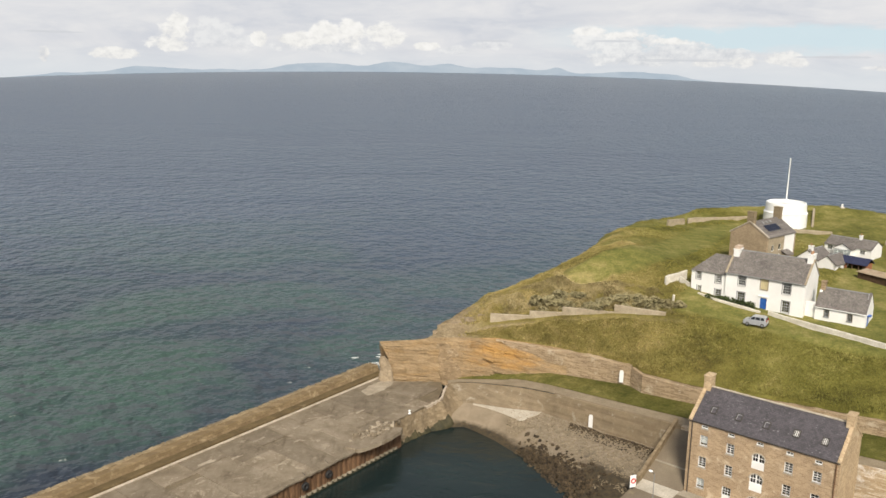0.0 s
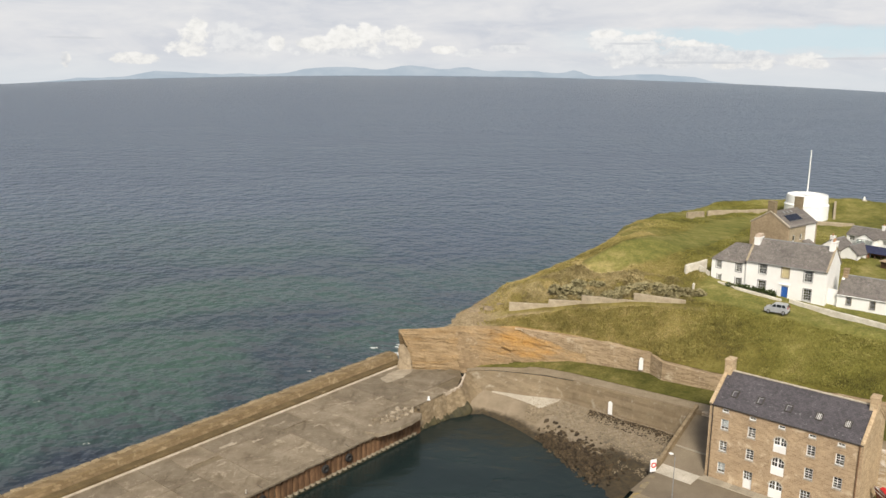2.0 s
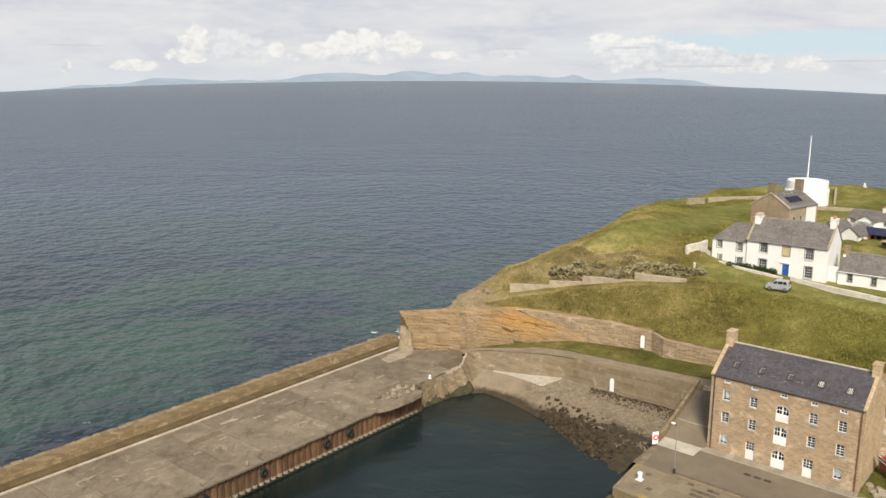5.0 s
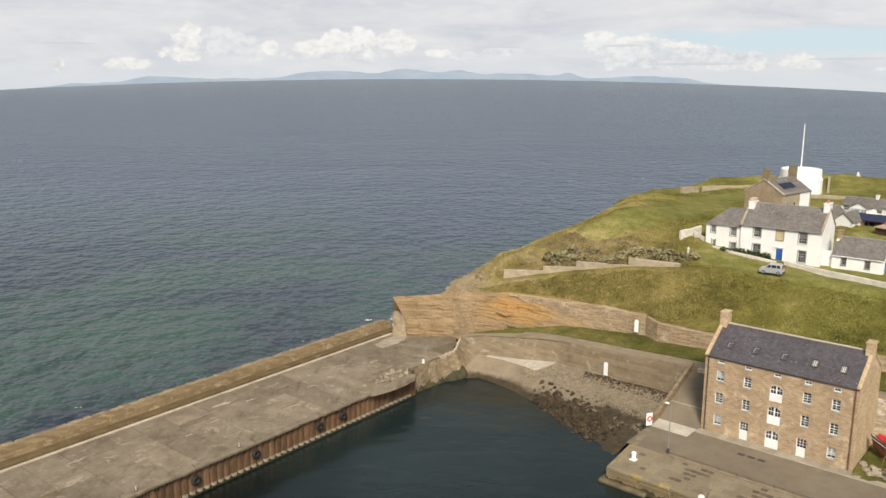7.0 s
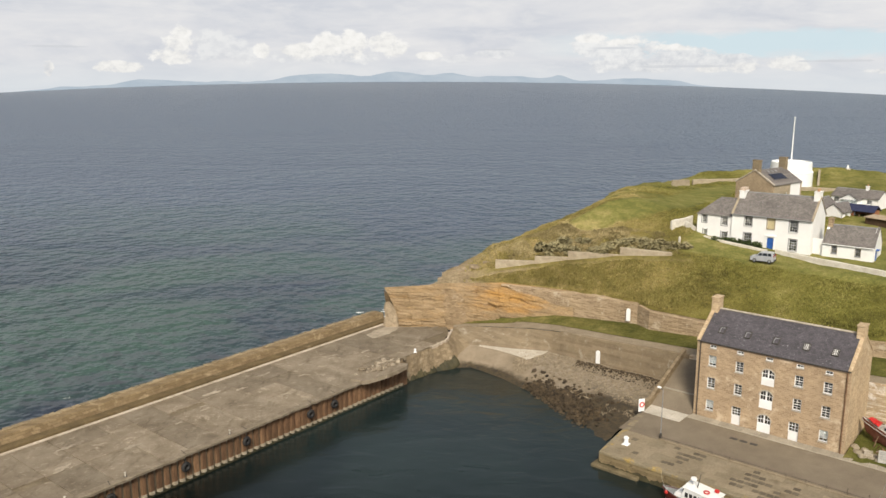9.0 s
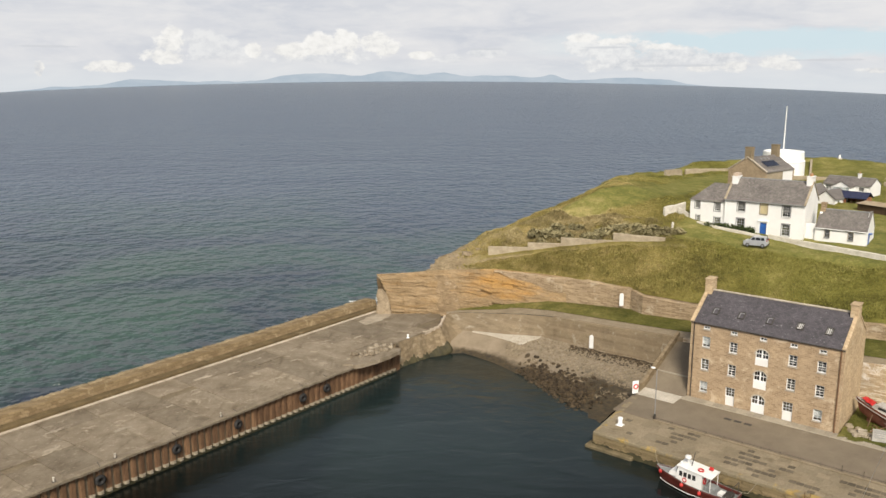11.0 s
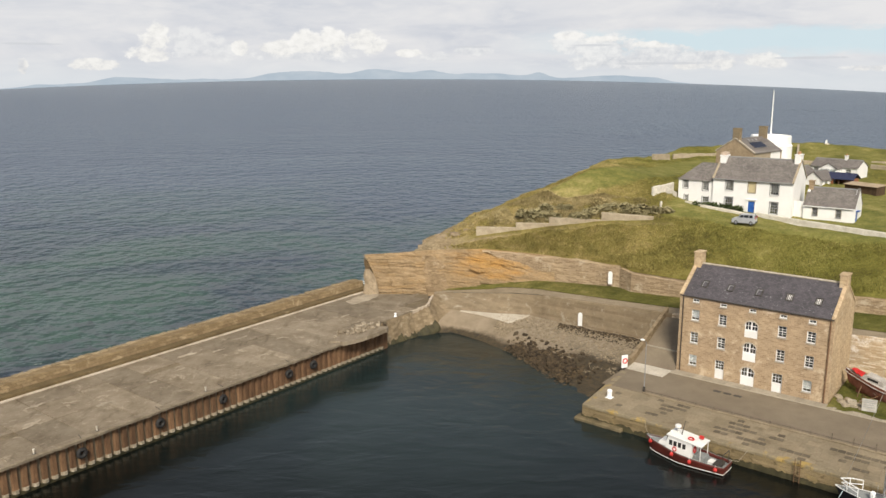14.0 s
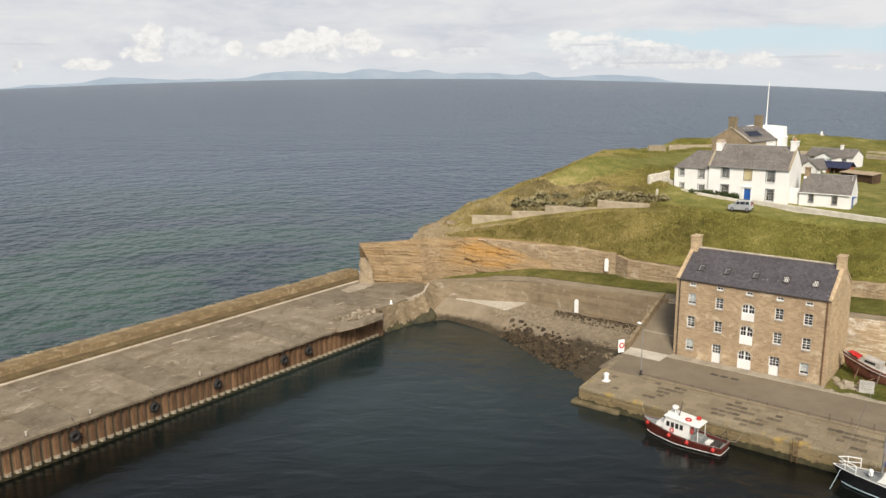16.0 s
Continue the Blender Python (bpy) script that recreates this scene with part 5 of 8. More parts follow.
def quay():
    Q = thing("quay", YARD, "stone quay in front of the granary with flagstones and road", "quay", kind="structure")
    W = 52.0
    outline = [(-4.0, -17.1), (W, -17.1), (W, 12), (-5.6, 10.2), (-5.7, -2.5)]
    part("body", prism(outline, -2.0, QUAY - 0.1), M["quay_wall"], Q)
    # cope stones along the front and the west end
    rnd = random.Random(12)
    meshes = []
    for k in range(3):
        bm = boxes((0.01, 0, -0.36, 1.29, 0.8, 0), bevel=0.05)
        for v in bm.verts:
            v.co += Vector((0.0, fuzz(v.co.x, v.co.z, k * 3.3, 2) * 0.05, fuzz(v.co.x, v.co.y, k * 4.1, 2) * 0.04))
        meshes.append(mesh_of("cope_stone", bm, M["quay_cope"]))
    x = -4.0
    while x < W:
        part("cope_stone", meshes[rnd.randrange(3)], None, Q, m=pose(x, -17.15, QUAY + rnd.uniform(-0.015, 0.015)))
        x += 1.3
    y = -16.4
    while y < -3.5:
        part("cope_stone", meshes[rnd.randrange(3)], None, Q, m=pose(lerp(-4.1, -5.75, (y + 17.1) / 14.6) + 0.0, y + 1.3, QUAY + rnd.uniform(-0.02, 0.02), rz=-90 + 6.5))
        y += 1.3
    # flagstones between cope and rail
    flags = []
    for k in range(3):
        w = (0.9, 1.25, 1.6)[k]
        flags.append((w, mesh_of("flagstone", boxes((0.008, 0.0, -0.12, w - 0.008, 1.055, 0), bevel=0.012), M["quay_flag"])))
    dark_flag = (0.75, mesh_of("flagstone", boxes((0.03, 0.2, -0.12, 0.72, 0.8, 0.0), bevel=0.03), M["quay_dark"]))
    for r in range(6):
        x = -3.6 - 0.11 * r + rnd.uniform(-0.2, 0.0)
        while x < 33:
            w, me = flags[rnd.randrange(3)]
            if rnd.random() < (0.85 if 0 < r < 5 else 0.2) * max(0.0, 0.35 + 1.6 * fuzz(x, r * 1.06, 4, 0.3)):
                w, me = dark_flag
            part("flagstone", me, None, Q, m=pose(x, -16.45 + r * 1.06, QUAY + rnd.uniform(-0.012, 0.008) + (0.012 if me is dark_flag[1] else 0.0)))
            x += w
    part("flag_bed", prism([(-4.0, -16.9), (W, -16.9), (W, -9.9), (-4.8, -9.9)], QUAY - 0.12, QUAY - 0.05), M["quay_flag"], Q)
    part("road", prism([(-5.3, -9.9), (W, -9.9), (W, -1.5), (-5.6, -1.5)], QUAY - 0.12, QUAY + 0.0), M["asphalt"], Q, "worn asphalt quay road")
    part("alley", slab_yz([(-0.8, QUAY - 0.3), (9.9, QUAY - 0.3), (9.9, 6.75), (-0.8, QUAY + 0.02)], -5.5, -0.08), M["asphalt"], Q, "steep concrete lane climbing beside the gable")
    part("lane_apron", prism([(-5.2, -3.6), (-0.3, -3.6), (-0.3, -0.6), (-5.5, -0.6)], QUAY - 0.1, QUAY + 0.035), M["concrete_pale"], Q, "pale concrete apron")
    # pavement slabs along the front
    pv = mesh_of("paving_slab", boxes((0.01, 0.01, -0.1, 0.99, 1.38, 0.06), bevel=0.015), M["paving"])
    for i in range(44):
        part("paving_slab", pv, None, Q, m=pose(-0.3 + i, -1.42, QUAY + rnd.uniform(0, 0.015)))
    part("kerb", boxes((-0.3, -1.56, QUAY - 0.1, 44, -1.43, QUAY + 0.08), bevel=0.02), M["paving"], Q)
    for x in (6.3, 7.5, 8.7):
        part("cellar_grate", boxes((x, -4.2, QUAY - 0.05, x + 0.85, -3.65, QUAY + 0.012)), M["dark_iron"], Q, "dark iron drain grate")
    # weed and wooden fendering on the wall
    def weed(u, v):
        x = lerp(-4.1, W, u)
        top = WATER + 0.62 + 0.2 * fuzz(x, 0, 0, 0.5) + 0.2 * fuzz(x, 4, 0, 2.1) + 0.16 * fuzz(x, 9, 0, 4.7)
        return (x, -17.14 - 0.16 * math.sin(math.pi * min(1.0, v * 1.1)) - 0.08 * fuzz(x, v * 2, 3, 1.5), lerp(-1.5, top, v))
    part("weed_band", sheet(weed, 420, 6), M["weed"], Q, "dark weed along the waterline", smooth=True)
    part("footing", boxes((-4.75, -17.75, -1.5, 1.2, -13.0, WATER + 0.42), bevel=0.15), M["weed_stone"], Q, "projecting stone footing at the corner")
    # lane parapet
    part("lane_wall", slab_yz([(-3.2, -0.5), (9.6, -0.5), (9.6, 7.55), (-0.6, QUAY + 1.0), (-3.2, QUAY + 0.8)], -5.95, -5.5), M["rim_wall"], Q, "sloping stone parapet of the lane")
    part("lane_step", boxes((-5.45, 2.6, 3.3, -0.1, 3.0, 3.92), bevel=0.03), M["paving"], Q, "cross kerb in the lane")
    return Q


QUAY_THING = quay()


def ladder(x):
    L = thing("quay_ladder", YARD @ pose(x, -17.42, 0), "rusty iron ladder fixed to the quay wall", "ladder")
    for dx in (-0.25, 0.25):
        part("rail", tube(bmesh.new(), (dx, 0, 0.2), (dx, 0, QUAY + 0.6), 0.035, 8), M["rust"], L)
    for k in range(9):
        part("rung", tube(bmesh.new(), (-0.25, 0, 0.35 + 0.27 * k), (0.25, 0, 0.35 + 0.27 * k), 0.022, 6), M["rust"], L)


ladder(19.6)


M["rail"] = mat("weathered_rail_iron", (0.09, 0.07, 0.05), (0.17, 0.135, 0.1), 2.0, 9, 0.7, bump=0.2)


def rail():
    R = thing("quay_railing", YARD @ pose(0, -9.8, QUAY), "low rusty pipe railing along the quay road", "railing")
    for i in range(16):
        x = 0.3 + 2.05 * i
        part("post", tube(bmesh.new(), (x, 0, -0.02), (x, 0, 0.85 if i > 9 else 0.5), 0.05, 8), M["rail"], R)
    part("pipe", tube(bmesh.new(), (0.2, 0, 0.34), (32, 0, 0.34), 0.05, 8), M["rail"], R)
    part("kerb_stone", boxes((0.0, -0.16, -0.02, 33, 0.16, 0.1), bevel=0.03), M["quay_flag"], R)


rail()


def lamp_post(m):
    L = thing("street_lamp", m, "tall grey steel lamp post with a small white head", "street lamp")
    part("column", tube(bmesh.new(), (0, 0, 0), (0, 0, 6.2), 0.06, 10, 0.04), M["lead"], L)
    part("base", lathe([(0.16, -0.02), (0.16, 0.5), (0.1, 0.7)], 10), M["dark_iron"], L)
    part("arm", tube(bmesh.new(), (0, 0, 6.15), (-0.35, 0, 6.35), 0.04, 8), M["dark_iron"], L)
    bm = bmesh.new()
    bmesh.ops.create_uvsphere(bm, u_segments=12, v_segments=8, radius=0.2)
    for v in bm.verts:
        v.co = Vector((v.co.x * 1.5 - 0.5, v.co.y, v.co.z * 0.6 + 6.38))
    part("lantern", bm, M["white_paint"], L, "small white lantern head", smooth=True)


lamp_post(YARD @ pose(0.0, -9.5, QUAY))


def lifebuoy():
    L = thing("lifebuoy_station", YARD @ pose(-5.2, -4.2, QUAY, rz=60), "white lifebuoy board with a red ring by the lane", "lifebuoy")
    part("board", boxes((-0.45, -0.05, 0.3, 0.45, 0.05, 2.0), bevel=0.03), M["white_paint"], L)
    part("post", boxes((-0.06, 0.05, -0.02, 0.06, 0.15, 2.1)), M["dark_iron"], L)
    part("ring", torus(bmesh.new(), (0, -0.11, 1.25), (0, 1, 0), 0.3, 0.075, 18, 8), mat("red_ring", (0.5, 0.03, 0.02), (0.65, 0.06, 0.04), 2, 8, 0.5, bump=0), L, "red lifebuoy ring", smooth=True)


lifebuoy()


def leading_mark(m, label):
    L = thing("leading_mark", m, label, "leading mark", "white leading marks")
    part("board", slab_xz([(-0.32, 0), (0.32, 0), (0.32, 1.75), (0.23, 1.98), (0.0, 2.06), (-0.23, 1.98), (-0.32, 1.75)], -0.05, 0.06), M["white_harl"], L)


leading_mark(pose(23.2, 113.08, 2.7, rz=-36.9), "tall white-painted leading mark on the harbour wall")
leading_mark(pose(29.0, 119.72, 7.4, rz=-26), "tall white-painted leading mark on the rubble wall")


# ---- buildings ----
def pierced(x0, x1, z0, z1, y0, y1, holes):
    """A wall of thickness y0..y1 with rectangular openings (x0, z0, x1, z1)."""
    bm = bmesh.new()
    xs = sorted({x0, x1, *(h[0] for h in holes), *(h[2] for h in holes)})
    zs = sorted({z0, z1, *(h[1] for h in holes), *(h[3] for h in holes)})

    def quad(*p):
        bm.faces.new([bm.verts.new(q) for q in p])
    for a, b in zip(xs, xs[1:]):
        for c, d in zip(zs, zs[1:]):
            mx, mz = (a + b) / 2, (c + d) / 2
            if any(h[0] < mx < h[2] and h[1] < mz < h[3] for h in holes):
                continue
            quad((a, y0, c), (b, y0, c), (b, y0, d), (a, y0, d))
            quad((b, y1, c), (a, y1, c), (a, y1, d), (b, y1, d))
    for a, c, b, d in list(holes):
        quad((a, y0, c), (a, y0, d), (a, y1, d), (a, y1, c))
        quad((b, y0, c), (b, y1, c), (b, y1, d), (b, y0, d))
        quad((a, y0, d), (b, y0, d), (b, y1, d), (a, y1, d))
        quad((a, y0, c), (a, y1, c), (b, y1, c), (b, y0, c))
    quad((x0, y0, z1), (x1, y0, z1), (x1, y1, z1), (x0, y1, z1))
    quad((x0, y0, z0), (x0, y0, z1), (x0, y1, z1), (x0, y1, z0))
    quad((x1, y0, z0), (x1, y1, z0), (x1, y1, z1), (x1, y0, z1))
    bmesh.ops.remove_doubles(bm, verts=bm.verts, dist=0.001)
    return bm


def window(parent, x0, z0, x1, z1, cols=2, rows=3, y=0.12, sill=True, surround=0.0, frame_mat=None, surround_mat=None, sill_mat=None, name="window"):
    """A sash window set in its opening: frame with bars, single panes, sill."""
    fm = frame_mat or M["white_paint"]
    t = 0.09
    bm = boxes((x0, y - 0.03, z0, x0 + t, y + 0.06, z1), (x1 - t, y - 0.03, z0, x1, y + 0.06, z1), (x0 + t, y - 0.03, z0, x1 - t, y + 0.06, z0 + t + 0.03), (x0 + t, y - 0.03, z1 - t, x1 - t, y + 0.06, z1))
    W = part(name, bm, fm, parent)
    bars = bmesh.new()
    ix0, ix1, iz0, iz1 = x0 + t, x1 - t, z0 + t + 0.03, z1 - t
    for i in range(1, cols):
        x = lerp(ix0, ix1, i / cols)
        box(bars, x - 0.022, y - 0.015, iz0, x + 0.022, y + 0.04, iz1)
    for j in range(1, rows):
        z = lerp(iz0, iz1, j / rows)
        k = 0.035 if (rows % 2 == 0 and j == rows // 2) else 0.022
        box(bars, ix0, y - 0.018, z - k, ix1, y + 0.043, z + k)
    part("glazing_bar", bars, fm, W)
    for i in range(cols):
        for j in range(rows):
            pane = boxes((lerp(ix0, ix1, i / cols), y + 0.005, lerp(iz0, iz1, j / rows), lerp(ix0, ix1, (i + 1) / cols), y + 0.02, lerp(iz0, iz1, (j + 1) / rows)))
            part("pane", pane, M["glass"], W)
    if sill:
        part("sill", boxes((x0 - 0.08, -0.1, z0 - 0.12, x1 + 0.08, y, z0)), sill_mat or fm, W)
    if surround:
        s, sm = surround, surround_mat or M["skew"]
        part("surround", boxes((x0 - s, -0.03, z0 - 0.02, x0 - 0.002, 0.05, z1 + s), (x1 + 0.002, -0.03, z0 - 0.02, x1 + s, 0.05, z1 + s), (x0, -0.03, z1 + 0.002, x1, 0.05, z1 + s)), sm, W, "stone window margin")
    return W


def arch_panel(x0, x1, z1, r, y0, y1):
    """Spandrels that turn a square opening's head into a round arch."""
    bm = bmesh.new()
    cx, zc, n = (x0 + x1) / 2, z1 - r, 10
    for side in (-1, 1):
        pts = [(cx + side * (x1 - x0) / 2, z1)]
        for i in range(n + 1):
            a = math.pi / 2 * i / n
            pts.append((cx + side * (x1 - x0) / 2 * math.cos(a), zc + r * math.sin(a)))
        slab_xz(pts, y0, y1, bm)
    return bm


def roof(x0, x1, y0, y1, eave, ridge, over=0.2, thick=0.14):
    """A pitched slab roof whose ridge runs along x."""
    ym = (y0 + y1) / 2
    k = (ridge - eave) / (ym - y0)
    out = [(y0 - over, eave - over * k), (ym, ridge), (y1 + over, eave - over * k), (y1 + over, eave - over * k + thick), (ym, ridge + thick), (y0 - over, eave - over * k + thick)]
    return slab_yz(out, x0, x1)


def gable(x0, x1, y0, y1, z0, eave, ridge):
    return slab_yz([(y0, z0), (y1, z0), (y1, eave), ((y0 + y1) / 2, ridge), (y0, eave)], x0, x1)


def chimney(parent, x, y, z0, z1, w, d, material, pots=2, along_x=False):
    C = part("chimney", boxes((x - w / 2, y - d / 2, z0, x + w / 2, y + d / 2, z1), (x - w / 2 - 0.08, y - d / 2 - 0.08, z1, x + w / 2 + 0.08, y + d / 2 + 0.08, z1 + 0.16), bevel=0.02), material, parent)
    for i in range(pots):
        o = (i - (pots - 1) / 2) * 0.45
        part("chimney_pot", lathe([(0.15, 0), (0.17, 0.05), (0.13, 0.4), (0.15, 0.45), (0.12, 0.46)], 10, at=(x + (o if along_x else 0), y + (0 if along_x else o), z1 + 0.15)), M["brick_red"], C, "clay chimney pot")
    return C


def granary():
    G = thing("granary", YARD @ pose(0, 0, QUAY), "tall sandstone granary of four floors with a dark slate roof", "granary")
    L, D, EV, RG = 17.9, 9.2, 9.95, 13.1
    low = -0.012                      # the ground falls a little to the east
    wins, doors, arches, slits = [], [], [], []
    for x, c in ((2.0, 0), (5.4, 0), (12.4, 0), (15.6, 0)):
        d = low * x
        wins.append((x - 0.5, 6.95 + d, x + 0.5, 8.35 + d))
        wins.append((x - 0.5, 4.0 + d, x + 0.5, 5.45 + d))
        if x in (2.0, 15.6):
            wins.append((x - 0.5, 1.08 + d, x + 0.5, 2.48 + d))
    doors = [(4.8, 0.03, 5.95, 2.42), (11.65, -0.1, 12.85, 2.32)]
    arches = [(8.1, 6.05, 9.65, 8.1), (8.05, 3.1, 9.62, 5.4), (8.0, -0.15, 9.62, 2.3)]
    slits = [(x - 0.42, 9.3 + low * x, x + 0.42, 9.74 + low * x) for x in (2.0, 5.4, 8.9, 12.4, 15.6)]
    part("front_wall", pierced(0, L, -0.6, EV, 0, 0.7, wins + doors + arches + slits), M["granary"], G)
    part("back_wall", boxes((0, D - 0.7, -0.6, L, D, EV)), M["granary"], G)
    for x0, x1 in ((-0.05, 0.295), (L - 0.295, L + 0.05)):
        part("gable_wall", gable(x0, x1, 0.01, D - 0.01, -0.6, EV + 0.02, RG + 0.12), M["gable_stone"], G)
    for z in (2.75, 5.75, 8.75):
        part("floor", boxes((0.7, 0.72, z, L - 0.7, D - 0.72, z + 0.18)), M["dark_room"], G)
    part("roof", roof(0.3, L - 0.3, 0, D, EV, RG + 0.02, 0.12), M["slate"], G, "dark blue-grey slate roof with lichen specks")
    k = (RG - EV) / (D / 2)
    for x0, x1 in ((-0.1, 0.33), (L - 0.33, L + 0.1)):
        out = [(-0.16, EV + 0.02), (D / 2, RG + 0.16), (D + 0.16, EV + 0.02), (D + 0.16, EV + 0.24), (D / 2, RG + 0.4), (-0.16, EV + 0.24)]
        part("skew", slab_yz(out, x0, x1), M["gable_stone"], G, "narrow stone skew along the gable")
    part("ridge", tube(bmesh.new(), (0.3, D / 2, RG + 0.18), (L - 0.3, D / 2, RG + 0.18), 0.13, 8), M["skew"], G)
    chimney(G, 0.35, D / 2 + 0.1, RG - 0.6, RG + 1.55, 0.9, 1.6, M["gable_stone"], 0)
    chimney(G, L - 0.35, D / 2 + 0.1, RG - 0.6, RG + 1.15, 0.85, 1.5, M["gable_stone"], 0)
    part("gutter", tube(bmesh.new(), (0.0, -0.17, EV + 0.02), (L, -0.17, EV + 0.02), 0.07, 8), M["dark_iron"], G)
    part("downpipe", tube(bmesh.new(), (0.42, -0.12, -0.3), (0.42, -0.12, EV), 0.06, 8), M["dark_iron"], G)
    part("downpipe", tube(bmesh.new(), (L - 0.35, -0.12, -0.3), (L - 0.35, -0.12, EV), 0.07, 8), M["rust"], G, "rusty brown downpipe")
    for w in wins:
        window(G, *w, cols=2, rows=4, y=0.14, frame_mat=M["white_harl"], sill_mat=M["skew"])
    for w in (wins[0], wins[2], wins[11 - 2]):
        part("blind", boxes((w[0] + 0.09, 0.21, w[1] + 0.35, w[2] - 0.09, 0.23, w[3] - 0.09)), M["white_paint"], G, "drawn white blind")
    for w in slits:
        window(G, *w, cols=2, rows=1, y=0.1, sill_mat=M["skew"])
    for a in doors:
        part("door", boxes((a[0] + 0.02, 0.16, a[1], a[2] - 0.02, 0.24, a[1] + 1.15), bevel=0.01), M["white_harl"], G, "white half-glazed door")
        window(G, a[0], a[1] + 1.16, a[2], a[3], 3, 3, 0.16, False, name="door_light")
    for a in arches:
        h = a[3] - a[1]
        part("arch", arch_panel(a[0], a[2], a[3], 0.72, 0.0, 0.69), M["granary"], G)
        part("arch_ring", arch_ring(a), M["skew"], G, "pale stone arch")
        lo = a[1] + h * (0.42 if a[1] > 1 else 0.5)
        part("hatch", boxes((a[0] + 0.01, 0.05, a[1], a[2] - 0.01, 0.16, lo), bevel=0.01), M["white_harl"], G, "white boarded hatch")
        window(G, a[0] + 0.01, lo, (a[0] + a[2]) / 2, a[3] - 0.02, 2, 2, 0.14, False, name="arched_light")
        window(G, (a[0] + a[2]) / 2, lo, a[2] - 0.01, a[3] - 0.02, 2, 2, 0.14, False, name="arched_light")
    # roof lights
    up = math.degrees(math.atan(k))
    for i, x in enumerate((2.35, 5.55, 8.95, 12.45, 15.65)):
        y = 1.75
        m = pose(x, y, EV + k * y + 0.15, up)
        S = part("skylight", boxes((-0.4, -0.55, 0, -0.3, 0.55, 0.1), (0.3, -0.55, 0, 0.4, 0.55, 0.1), (-0.3, -0.55, 0, 0.3, -0.45, 0.1), (-0.3, 0.45, 0, 0.3, 0.55, 0.1)), M["dark_iron"], G, m=m)
        if i > 2:
            part("blind", boxes((-0.3, -0.45, 0.01, 0.3, 0.45, 0.03)), M["white_harl"], S)
            for dx in (-0.2, 0.0, 0.2):
                part("glazing_bar", boxes((dx - 0.045, -0.45, 0.03, dx + 0.045, 0.45, 0.09)), M["dark_iron"], S)
        else:
            part("pane", boxes((-0.3, -0.45, 0.04, 0.3, 0.45, 0.06)), M["slate"], S)
            part("blind_edge", boxes((-0.27, -0.42, 0.062, -0.17, 0.42, 0.075), (-0.17, 0.32, 0.062, 0.27, 0.42, 0.075)), M["lead"], S)
    return G


def arch_ring(a):
    x0, z0, x1, z1 = a
    r, cx, w, n = 0.72, (x0 + x1) / 2, (x1 - x0) / 2, 12
    zc = z1 - r
    inner = [(cx + w * math.cos(math.pi * i / n), zc + r * math.sin(math.pi * i / n)) for i in range(n + 1)]
    outer = [(cx + (w + 0.16) * math.cos(math.pi * i / n), zc + (r + 0.16) * math.sin(math.pi * i / n)) for i in range(n + 1)]
    bm = bmesh.new()
    for i in range(n):
        slab_xz([inner[i], outer[i], outer[i + 1], inner[i + 1]], -0.02, 0.1, bm)
    return bm


granary()


M["chimney_stone"] = masonry("pale_chimney_stone", (0.48, 0.38, 0.3), (0.66, 0.56, 0.47), (0.58, 0.5, 0.42), 0.4, 0.22, 0.3)


M["sash"] = mat("grey_white_sash_paint", (0.52, 0.52, 0.5), (0.64, 0.64, 0.62), 1.0, 9, 0.5, bump=0.05, grain=0.05)


